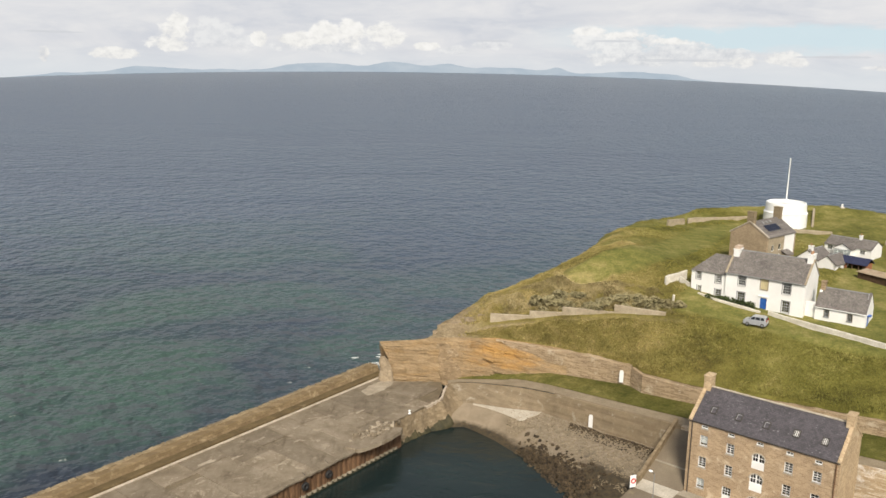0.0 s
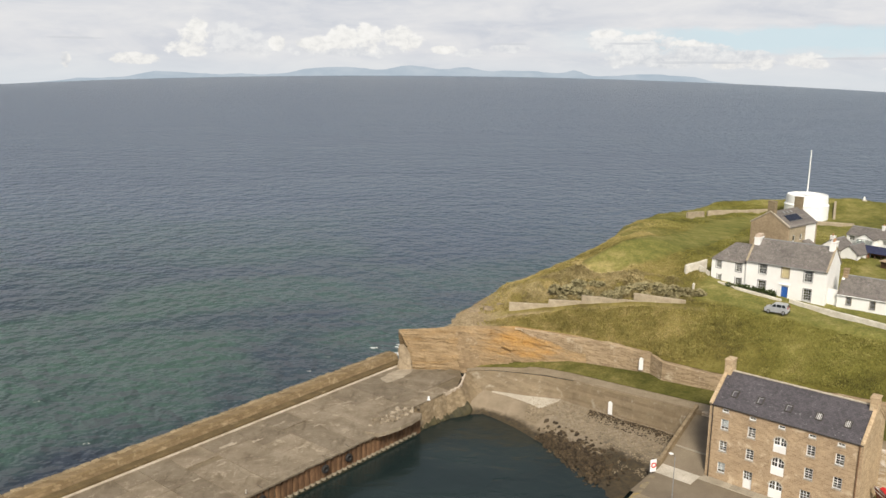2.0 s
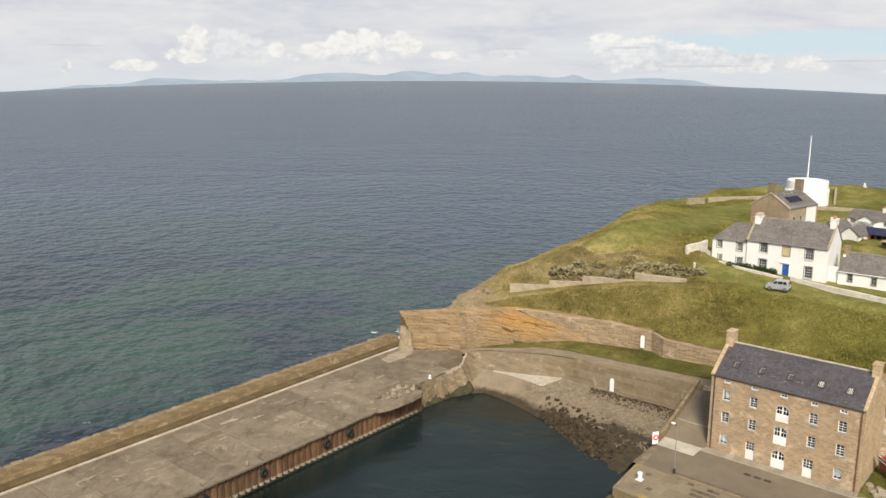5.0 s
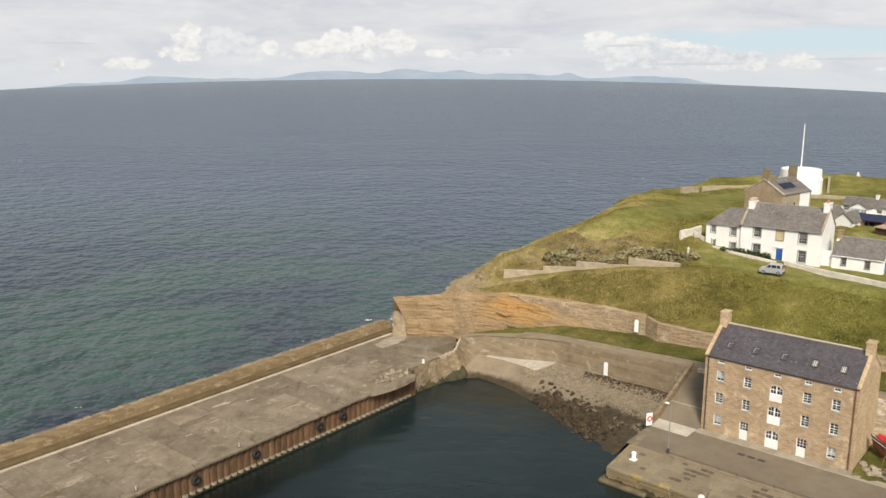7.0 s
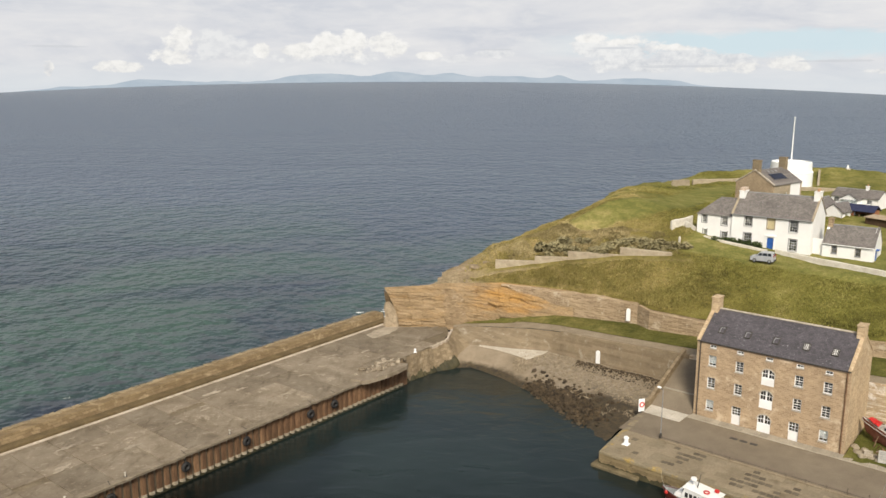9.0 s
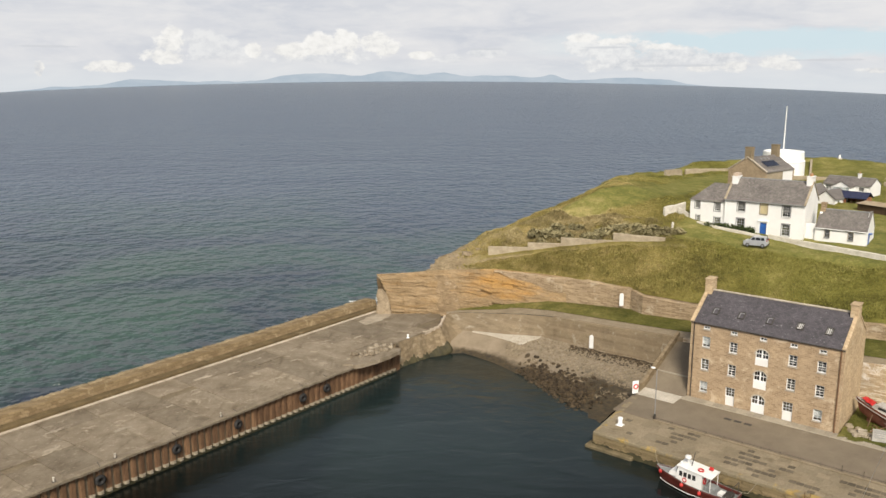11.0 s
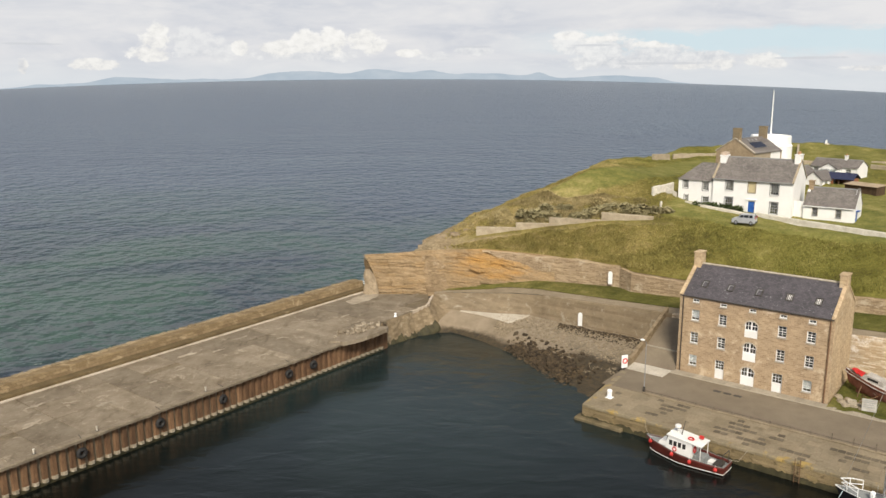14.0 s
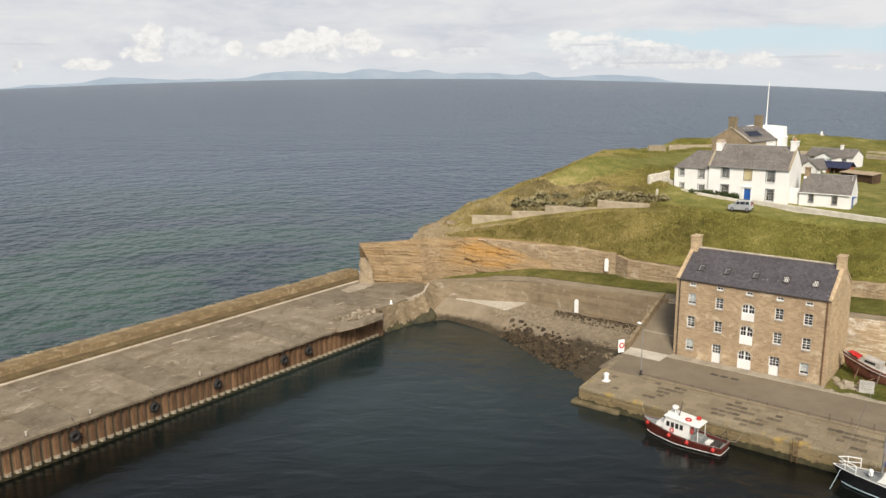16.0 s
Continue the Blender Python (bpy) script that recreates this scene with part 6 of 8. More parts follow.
def white_house():
    """Main block with a lower wing, and gable chimneys."""
    H = thing("white_house", HOME @ pose(0, 0, 17.0), "white harled two-storey house with grey slate roofs and blue door", "house")
    x0, x1, D, EV, RG = 5.75, 18.6, 8.0, 5.42, 8.6
    wins = [(7.9, 3.45, 9.1, 5.3), (15.15, 3.2, 16.4, 5.15), (7.9, 0.4, 9.15, 2.3), (15.25, 0.1, 16.45, 2.05)]
    blind = (11.65, 3.4, 12.75, 5.35)
    door = (11.75, -0.1, 12.85, 1.9)
    part("front_wall", pierced(x0, x1, -1.5, EV, 0, 0.5, wins + [blind, door]), M["white_harl"], H)
    part("back_wall", boxes((x0, D - 0.5, -1.5, x1, D, EV)), M["white_harl"], H)
    part("floor", boxes((x0 + 0.4, 0.52, 2.6, x1 - 0.4, D - 0.52, 2.8)), M["dark_room"], H)
    for a, b in ((x0, x0 + 0.45), (x1 - 0.45, x1 + 0.05)):
        part("gable_wall", gable(a, b, 0.01, D - 0.01, -1.5, EV - 0.02, RG + 0.02), M["white_harl"], H)
    part("roof", roof(x0 - 0.05, x1 + 0.1, 0, D, EV, RG, 0.25), M["slate_old"], H, "weathered grey slate roof")
    for a, b in ((x0 - 0.12, x0 + 0.22), (x1 - 0.16, x1 + 0.16)):
        part("skew", slab_yz([(-0.28, EV - 0.12), (D / 2, RG + 0.13), (D + 0.28, EV - 0.12), (D + 0.28, EV + 0.1), (D / 2, RG + 0.32), (-0.28, EV + 0.1)], a, b), M["garden_wall"], H, "narrow lichened stone skew")
    part("ridge", tube(bmesh.new(), (x0, D / 2, RG + 0.15), (x1, D / 2, RG + 0.15), 0.11, 8), M["lead"], H)
    CH = chimney(H, x0 + 0.6, D / 2 - 0.4, RG - 0.9, RG + 0.3, 0.95, 2.0, M["white_harl"], 0)
    part("stack_head", boxes((x0 + 0.18, D / 2 - 1.35, RG + 0.46, x0 + 1.02, D / 2 + 0.55, RG + 0.95), bevel=0.03), M["chimney_stone"], CH, "weathered pale stone chimney head")
    chimney(H, x1 - 0.45, D / 2 + 0.2, RG - 0.9, RG + 0.95, 0.9, 1.9, M["white_harl"], 3)
    for w in wins:
        window(H, *w, cols=3, rows=4, y=0.14, surround=0.13, surround_mat=M["lead"], frame_mat=M["sash"])
    wb = part("window", boxes((blind[0], 0.1, blind[1], blind[2], 0.2, blind[3]), bevel=0.02), M["cream_blind"], H, "window with a closed tan blind")
    part("surround", boxes((blind[0] - 0.16, -0.03, blind[1], blind[0] - 0.002, 0.05, blind[3] + 0.16), (blind[2] + 0.002, -0.03, blind[1], blind[2] + 0.16, 0.05, blind[3] + 0.16)), M["garden_wall"], wb)
    part("sill", boxes((blind[0] - 0.1, -0.1, blind[1] - 0.12, blind[2] + 0.1, 0.1, blind[1])), M["garden_wall"], wb)
    dr = part("door", boxes((door[0], 0.15, door[1], door[2], 0.22, door[3]), bevel=0.01), M["blue_door"], H, "blue painted front door")
    for zz in (0.15, 1.0):
        part("door_panel", boxes((door[0] + 0.15, 0.13, zz, door[0] + 0.48, 0.151, zz + 0.65), (door[2] - 0.48, 0.13, zz, door[2] - 0.15, 0.151, zz + 0.65)), M["blue_door"], dr)
    part("doorcase", boxes((door[0] - 0.2, -0.08, -0.2, door[0] - 0.002, 0.06, 2.15), (door[2] + 0.002, -0.08, -0.2, door[2] + 0.2, 0.06, 2.15), (door[0] - 0.3, -0.22, 2.15, door[2] + 0.3, 0.06, 2.32)), M["white_paint"], H)
    part("fanlight", boxes((door[0], 0.16, 1.92, door[2], 0.2, 2.14)), M["glass"], H)
    part("doorstep", boxes((door[0] - 0.3, -0.8, -0.6, door[2] + 0.3, 0, -0.12), bevel=0.03), M["garden_wall"], H)
    part("gutter", tube(bmesh.new(), (x0, -0.3, EV - 0.12), (x1, -0.3, EV - 0.12), 0.07, 8), M["lead"], H)
    # wing, with a hipped end
    wx0, wx1, wd, we, wr = -0.35, x0, 6.6, 4.85, 7.6
    ww = [(0.5, 3.3, 1.3, 4.7), (3.9, 3.1, 4.85, 4.65), (0.8, 0.95, 1.4, 2.15), (3.95, 0.35, 4.95, 2.05)]
    part("wing_front_wall", pierced(wx0, wx1, -1.5, we, 0.35, 0.8, ww), M["white_harl"], H)
    part("wing_side_wall", boxes((wx0, 0.8, -1.5, wx0 + 0.45, wd, we)), M["white_harl"], H)
    part("wing_back_wall", boxes((wx0 + 0.45, wd - 0.45, -1.5, wx1, wd, we)), M["white_harl"], H)
    part("wing_floor", boxes((wx0 + 0.5, 0.82, 2.5, wx1 - 0.1, wd - 0.5, 2.65)), M["dark_room"], H)
    for w in ww:
        W = window(H, *w, cols=2 if w[2] - w[0] < 0.9 else 3, rows=4, y=0.48, sill=False, surround=0.0, frame_mat=M["sash"])
        part("surround", boxes((w[0] - 0.14, 0.31, w[1] - 0.12, w[0] - 0.002, 0.4, w[3] + 0.12), (w[2] + 0.002, 0.31, w[1] - 0.12, w[2] + 0.14, 0.4, w[3] + 0.12), (w[0], 0.31, w[1] - 0.12, w[2], 0.4, w[1] - 0.002)), M["lead"], W)
    bm = bmesh.new()
    ym = (0.35 + wd) / 2
    e = [bm.verts.new(p) for p in ((wx0 - 0.2, 0.1, we - 0.1), (wx1 + 0.02, 0.1, we - 0.1), (wx1 + 0.02, wd + 0.2, we - 0.1), (wx0 - 0.2, wd + 0.2, we - 0.1))]
    r = [bm.verts.new(p) for p in ((wx0 + 2.9, ym, wr), (wx1 + 0.02, ym, wr))]
    for f in ((e[0], e[1], r[1], r[0]), (e[2], e[3], r[0], r[1]), (e[3], e[0], r[0]), (e[1], e[2], r[1]), (e[3], e[2], e[1], e[0])):
        bm.faces.new(f)
    part("wing_roof", bm, M["slate_old"], H, "hipped grey slate roof of the wing")
    # link between house and cottage
    part("link_wall", boxes((x1 + 0.06, 1.2, -1.5, 20.2, 1.6, 2.4), bevel=0.02), M["white_harl"], H)
    return H


white_house()


def cottage():
    C = thing("cottage", HOME @ pose(20.2, 0.8, 16.6), "low white single-storey cottage with a grey slate roof", "cottage")
    L, D, EV, RG = 7.5, 5.6, 2.35, 4.9
    wins = [(1.4, 0.85, 2.15, 2.05), (4.85, 0.75, 5.6, 1.95)]
    part("front_wall", pierced(0, L, -1.2, EV, 0, 0.4, wins), M["white_harl"], C)
    part("back_wall", boxes((0, D - 0.4, -1.2, L, D, EV)), M["white_harl"], C)
    for a, b in ((0, 0.4), (L - 0.4, L + 0.04)):
        part("gable_wall", gable(a, b, 0.01, D - 0.01, -1.2, EV, RG + 0.2), M["white_harl"], C)
    part("roof", roof(-0.03, L - 0.3, 0, D, EV, RG, 0.2), M["slate_old"], C, "weathered grey slate roof")
    part("skew", slab_yz([(-0.15, EV), (D / 2, RG + 0.22), (D + 0.15, EV), (D + 0.15, EV + 0.18), (D / 2, RG + 0.4), (-0.15, EV + 0.18)], L - 0.3, L + 0.08), M["slate_old"], C)
    part("ridge", tube(bmesh.new(), (0, D / 2, RG + 0.14), (L - 0.2, D / 2, RG + 0.14), 0.11, 8), M["lead"], C)
    chimney(C, 0.4, D / 2, RG - 0.5, RG + 1.0, 0.7, 1.0, M["rubble_wall"], 0)
    for w in wins:
        window(C, *w, cols=3, rows=4, y=0.16, surround=0.07, surround_mat=M["garden_wall"], frame_mat=M["lead"])
    part("door", boxes((L + 0.03, 1.0, -0.2, L + 0.1, 1.9, 1.8), bevel=0.01), M["blue_door"], C, "blue door in the gable")
    part("door_head", boxes((L + 0.03, 0.85, 1.8, L + 0.5, 2.05, 1.92)), M["blue_door"], C)
    part("doorstep", boxes((L + 0.06, 0.6, -1.0, L + 2.2, 2.3, -0.22), bevel=0.03), M["concrete_pale"], C)
    part("gutter", tube(bmesh.new(), (0, -0.24, EV - 0.1), (L, -0.24, EV - 0.1), 0.06, 8), M["white_paint"], C)
    return C


cottage()


# ---- the rest of the headland ----
M["stack_stone"] = masonry("olive_chimney_stone", (0.213, 0.175, 0.115), (0.312, 0.256, 0.175), (0.275, 0.225, 0.156), 0.45, 0.24, 0.3)


def stone_house():
    S = thing("stone_house", pose(57.4, 156.2, 18.9, rz=-51.1) @ Matrix.Diagonal((0.81, 0.95, 0.99, 1)), "brown stone house with gable chimneys, slate roof and solar panels", "house")
    W, L, EV, RG = 9.7, 11.2, 6.1, 8.6
    def gab(y0, y1):
        return slab_xz([(0, -1.5), (W, -1.5), (W, EV), (W / 2, RG), (0, EV)], y0, y1)
    part("gable_wall", gab(0, 0.6), M["brown_stone"], S)
    part("gable_wall", gab(L - 0.6, L), M["brown_stone"], S)
    part("side_wall", boxes((0, 0.6, -1.5, 0.6, L - 0.6, EV)), M["brown_stone"], S)
    wins = [(1.3, 0.8, 2.2, 2.4), (4.0, 0.8, 4.9, 2.4), (1.3, 3.2, 2.2, 4.4), (4.0, 3.2, 4.9, 4.4)]
    bm = pierced(0.6, L * 0.6, -1.5, EV, 0, 0.6, [(a + 0.6, b, c + 0.6, d) for a, b, c, d in wins])
    for v in bm.verts:
        v.co = Vector((W - v.co.y, v.co.x, v.co.z))
    bmesh.ops.reverse_faces(bm, faces=bm.faces)
    part("side_wall", bm, M["garden_wall"], S)
    part("harled_wall", boxes((W - 0.6, L * 0.6, -1.5, W + 0.03, L - 0.6, EV)), M["white_harl"], S, "white harled end of the side wall")
    for a, b, c, d in wins:
        wn = part("window", boxes((W - 0.2, a + 0.6, b, W - 0.1, a + 0.68, d), (W - 0.2, c + 0.52, b, W - 0.1, c + 0.6, d), (W - 0.2, a + 0.68, d - 0.08, W - 0.1, c + 0.52, d), (W - 0.2, a + 0.68, b, W - 0.1, c + 0.52, b + 0.1)), M["white_paint"], S)
        part("pane", boxes((W - 0.17, a + 0.68, b + 0.1, W - 0.14, c + 0.52, d - 0.08)), M["glass"], wn)
    k = (RG - EV) / (W / 2)
    o = 0.25
    out = [(-o, EV - o * k), (W / 2, RG), (W + o, EV - o * k), (W + o, EV - o * k + 0.15), (W / 2, RG + 0.15), (-o, EV - o * k + 0.15)]
    part("roof", slab_xz(out, 0.35, L - 0.2), M["slate_old"], S, "grey slate roof")
    out2 = [(-o, EV - o * k + 0.1), (W / 2, RG + 0.1), (W + o, EV - o * k + 0.1), (W + o, EV - o * k + 0.32), (W / 2, RG + 0.34), (-o, EV - o * k + 0.32)]
    part("skew", slab_xz(out2, -0.12, 0.34), M["skew"], S)
    C1 = chimney(S, W / 2, 0.55, RG - 0.7, RG + 2.0, 1.75, 1.0, M["stack_stone"], 0, True)
    chimney(S, W / 2, L - 0.55, RG - 0.7, RG + 2.0, 1.75, 1.0, M["stack_stone"], 0, True)
    ang = math.degrees(math.atan(k))
    for i in range(4):
        P = part("solar_panel", boxes((-1.0, -0.02, 0, 1.0, 1.15, 0.06), bevel=0.01), mat("solar_cells", (0.012, 0.014, 0.025), (0.02, 0.023, 0.04), 2, 8, 0.15, bump=0) if i == 0 else bpy.data.materials["solar_cells"], S, "dark glass solar panel",
                 m=pose(W * 0.78, 2.4 + 1.2 * i, RG - k * W * 0.28 + 0.22, 0, ang))
        part("panel_frame", boxes((-1.03, -0.04, -0.02, -1.0, 1.17, 0.07), (1.0, -0.04, -0.02, 1.03, 1.17, 0.07)), M["galvanised"], P)
    for y in (3.6, 5.0, 6.4):
        R = part("rooflight", boxes((-0.4, -0.3, 0.0, 0.4, 0.3, 0.08), bevel=0.02), M["lead"], S, "small pale rooflight", m=pose(W * 0.6, y, RG - k * W * 0.1 + 0.17, 0, ang))
        part("pane", boxes((-0.32, -0.22, 0.08, 0.32, 0.22, 0.1)), M["galvanised"], R)
    part("porch", boxes((W, 6.0, -1.5, W + 1.6, 8.2, 2.2)), M["garden_wall"], S)
    part("porch_roof", slab_xz([(W - 0.05, 2.9), (W + 1.8, 2.1), (W + 1.8, 2.25), (W - 0.05, 3.05)], 5.8, 8.4), M["slate_old"], S)
    return S


stone_house()


def lookout():
    T = thing("lookout_tower", pose(83.0, 191.6, 18.8), "white rendered round lookout drum on the hill", "tower")
    n = 40
    part("drum", lathe([(4.98, -1.0), (4.96, 0), (4.92, 4.2)], n), M["white_paint"], T)
    part("string_course", lathe([(4.92, 4.18), (5.0, 4.3), (4.97, 4.4), (4.7, 4.75)], n), M["white_paint"], T, "projecting ledge round the drum")
    part("upper_drum", lathe([(4.72, 4.7), (4.6, 6.55), (4.5, 6.75), (4.2, 6.78), (4.15, 6.3), (0.4, 6.35)], n), M["white_paint"], T)
    part("door", boxes((0.6, -4.92, 0.1, 1.6, -4.6, 2.1)), M["blue_door"], T, m=pose(0, 0, 0, rz=75))
    F = thing("flagpole", pose(82.8, 191.4, 25.5), "tall white flagpole on the lookout", "flagpole")
    part("pole", tube(bmesh.new(), (0, 0, 0), (0, 0, 10.3), 0.17, 10, 0.1), M["white_paint"], F)
    part("foot", lathe([(0.4, 0.0), (0.4, 0.3), (0.2, 0.5)], 10), M["white_paint"], F)
    part("finial", lathe([(0.05, 10.28), (0.16, 10.38), (0.16, 10.48), (0.03, 10.6)], 8), M["white_paint"], F)


lookout()


def plain_house(name, m, L, D, EV, RG, label, wall, roofm, wins=(), category="cottage", chim=()):
    """A small gabled house; windows are (x0, z0, x1, z1) on its front."""
    C = thing(name, m, label, category)
    part("front_wall", pierced(0, L, -1.5, EV, 0, 0.35, list(wins)), wall, C)
    part("back_wall", boxes((0, D - 0.35, -1.5, L, D, EV)), wall, C)
    for a, b in ((0, 0.35), (L - 0.35, L + 0.03)):
        part("gable_wall", gable(a, b, 0.01, D - 0.01, -1.5, EV, RG + 0.1), wall, C)
    part("roof", roof(-0.15, L + 0.18, 0, D, EV, RG + 0.02, 0.25), roofm, C)
    part("ridge", tube(bmesh.new(), (0, D / 2, RG + 0.15), (L, D / 2, RG + 0.15), 0.1, 8), M["lead"], C)
    for w in wins:
        window(C, *w, cols=2, rows=2, y=0.12)
    for x, h in chim:
        chimney(C, x, D / 2, RG - 0.4, RG + h, 0.6, 0.8, wall, 1)
    return C


B = plain_house("bungalow", pose(80.6, 165.0, 19.1, rz=-48) @ Matrix.Scale(0.86, 4), 10.8, 6.4, 2.3, 3.8, "white bungalow with a grey slate roof and glazed porch", M["white_harl"], M["slate_old"],
                [(0.6, 0.9, 1.9, 2.0), (8.2, 0.9, 9.4, 1.9)], "bungalow", ((7.0, 0.9),))
CN = part("glazed_porch", slab_xz([(3.2, -1.2), (7.2, -1.2), (7.2, 2.1), (5.2, 3.3), (3.2, 2.1)], -2.6, 0.05), M["white_paint"], B, "white glazed porch with a gable")
for i in range(5):
    part("pane", boxes((3.4 + 0.73 * i, -2.66, 0.5, 4.05 + 0.73 * i, -2.61, 1.95)), M["glass"], CN)
    part("mullion", boxes((3.33 + 0.73 * i, -2.72, 0.3, 3.41 + 0.73 * i, -2.6, 2.1)), M["white_paint"], CN)
part("porch_roof", slab_xz([(2.95, 1.95), (5.2, 3.32), (7.45, 1.95), (7.45, 2.1), (5.2, 3.48), (2.95, 2.1)], -2.8, 1.2), M["slate_old"], B)

# low cottage range behind the white house: gable to the harbour, cross wing to the east
plain_house("outhouse", pose(73.6, 152.9, 17.8, rz=40), 6.0, 4.0, 2.3, 3.9, "white outhouse with a grey slate roof, gable to the harbour", M["white_harl"], M["slate_old"], (), "outhouse", ((1.2, 0.7),))
plain_house("wash_house", pose(76.2, 150.6, 17.6, rz=38), 5.2, 3.6, 2.1, 3.5, "small white wash house with a grey roof", M["white_harl"], M["slate_old"], [(1.2, 0.7, 2.2, 1.7), (3.2, 0.7, 4.0, 1.7)], "outhouse")


def timber_shed():
    m_blue = mat("navy_felt_roof", (0.02, 0.024, 0.055), (0.04, 0.045, 0.09), 1.0, 8, 0.7)
    T = thing("garden_room", pose(78.6, 153.6, 17.8, rz=-48), "timber garden room with a navy felt roof and open front", "shed")
    part("wall", boxes((0, 2.8, -1, 4.8, 2.95, 2.1), (0, 0, -1, 0.12, 2.8, 2.1), (4.68, 0, -1, 4.8, 2.8, 2.1), (0.12, 0, -1, 1.2, 0.12, 2.1)), mat("red_brown_boards", (0.22, 0.09, 0.045), (0.34, 0.15, 0.075), 1.5, 8, stretch=(1, 1, 0.3)), T)
    for x in (2.2, 3.4, 4.5):
        part("post", boxes((x - 0.08, 0, -1, x + 0.08, 0.16, 2.1)), M["timber"], T)
    part("floor", boxes((0.1, 0.1, -0.3, 4.7, 2.8, 0)), M["timber"], T)
    part("roof", roof(-0.3, 5.1, -0.1, 3.0, 2.1, 3.0, 0.3, 0.1), m_blue, T)
    S = thing("long_shed", pose(78.4, 146.2, 17.3, rz=-62), "long dark timber shed with a rusty tan sheet roof", "shed")
    dark = mat("tarred_boards", (0.05, 0.03, 0.018), (0.1, 0.062, 0.035), 1.5, 8, stretch=(1, 1, 0.3))
    for i in range(15):
        part("board", boxes((0.42 * i, -0.03, -1, 0.42 * i + 0.4, 0.06, 2.25)), dark, S)
    part("side_wall", boxes((0, 0.06, -1, 0.1, 2.4, 2.25)), dark, S)
    part("side_wall", boxes((6.18, 0.06, -1, 6.3, 2.4, 2.25)), dark, S)
    part("back_wall", boxes((0, 2.4, -1, 6.3, 2.5, 2.4)), dark, S)
    part("roof", slab_yz([(-0.35, 2.24), (2.75, 2.5), (2.75, 2.58), (-0.35, 2.32)], -0.25, 6.5), mat("rusty_sheet_roof", (0.3, 0.22, 0.14), (0.46, 0.37, 0.26), 0.8, 6), S)


timber_shed()


# ---- walls of the headland ----
def on_ground(x, y):
    return ground_height(x, y) - 0.7


for a, b, t0, t1 in ((8.8, 15.6, 14.0, 13.95), (15.6, 21.2, 14.75, 14.7), (21.2, 29.6, 15.75, 15.7), (29.6, 37.4, 17.0, 16.8)):
    (ya, _), (yb, _) = along(CREST, a), along(CREST, b)
    ribbon([(a, ya + 0.1, t0), (b, yb + 0.1, t1)], on_ground, 0.5, "wall_stepped", M["garden_wall"], "pale stepped stone wall along the slope", "garden wall", 0.04)
ribbon([(40.2, 138.0, 20.2), (42.4, 139.4, 20.45), (44.7, 140.9, 20.7)], on_ground, 0.45, "wall_house_side", M["whitewash"], "pale lichened garden wall beside the house", "garden wall", 0.1)
ribbon([(53.7, 187.4, 21.5), (58.9, 191.8, 21.1)], on_ground, 0.5, "wall_north_west", M["garden_wall"], "pale drystone wall on the hilltop", "garden wall", 0.12)
ribbon([(60.0, 192.7, 21.1), (71, 196.0, 20.8), (76.5, 197.2, 20.9)], on_ground, 0.5, "wall_north", M["garden_wall"], "pale drystone wall on the hilltop", "garden wall", 0.12)
ribbon([(80.5, 184.0, 20.4), (86, 181.5, 20.5), (89.5, 180.5, 20.4)], on_ground, 0.5, "wall_tower", M["garden_wall"], "pale wall below the lookout", "garden wall", 0.08)
ribbon([(88.8, 188.6, 20.3), (91.5, 194.5, 21.4), (94.2, 200.4, 22.6)], on_ground, 0.6, "wall_tower_dyke", M["garden_wall"], "weathered dyke climbing past the lookout", "garden wall", 0.1)
ribbon([(96.0, 170.0, 20.6), (104, 160, 20.4), (118, 146, 20)], on_ground, 0.5, "wall_east", M["garden_wall"], "pale wall east of the bungalow", "garden wall", 0.08)
ribbon([(100.0, 177, 20.6), (107, 173, 20.7), (117, 165, 20.6)], on_ground, 0.5, "wall_mound", M["garden_wall"], "stone dyke behind the bungalow", "garden wall", 0.1)


def home_wall(points, name, label):
    rows = []
    for x, y, h in points:
        p = HOME @ Vector((x, y, 0))
        rows.append((p.x, p.y, ground_height(p.x, p.y) + h))
    ribbon(rows, on_ground, 0.35, name, M["whitewash"], label, "garden wall", 0.05)


home_wall([(1.5, -1.2, 0.35), (6.4, -2.0, 0.5), (12.6, -2.4, 0.4)], "wall_front_low", "low white-washed garden wall before the house")
home_wall([(13.8, -2.2, 0.7), (17, -3.0, 0.75), (20.2, -3.6, 0.8), (28, -5.4, 0.75), (38, -7.9, 0.7), (52, -11.5, 0.7)], "wall_front", "low pale garden wall before the cottage")
home_wall([(-0.6, 0.5, 1.0), (-2.6, 1.2, 1.3)], "wall_corner", "short pale wall stub at the house corner")


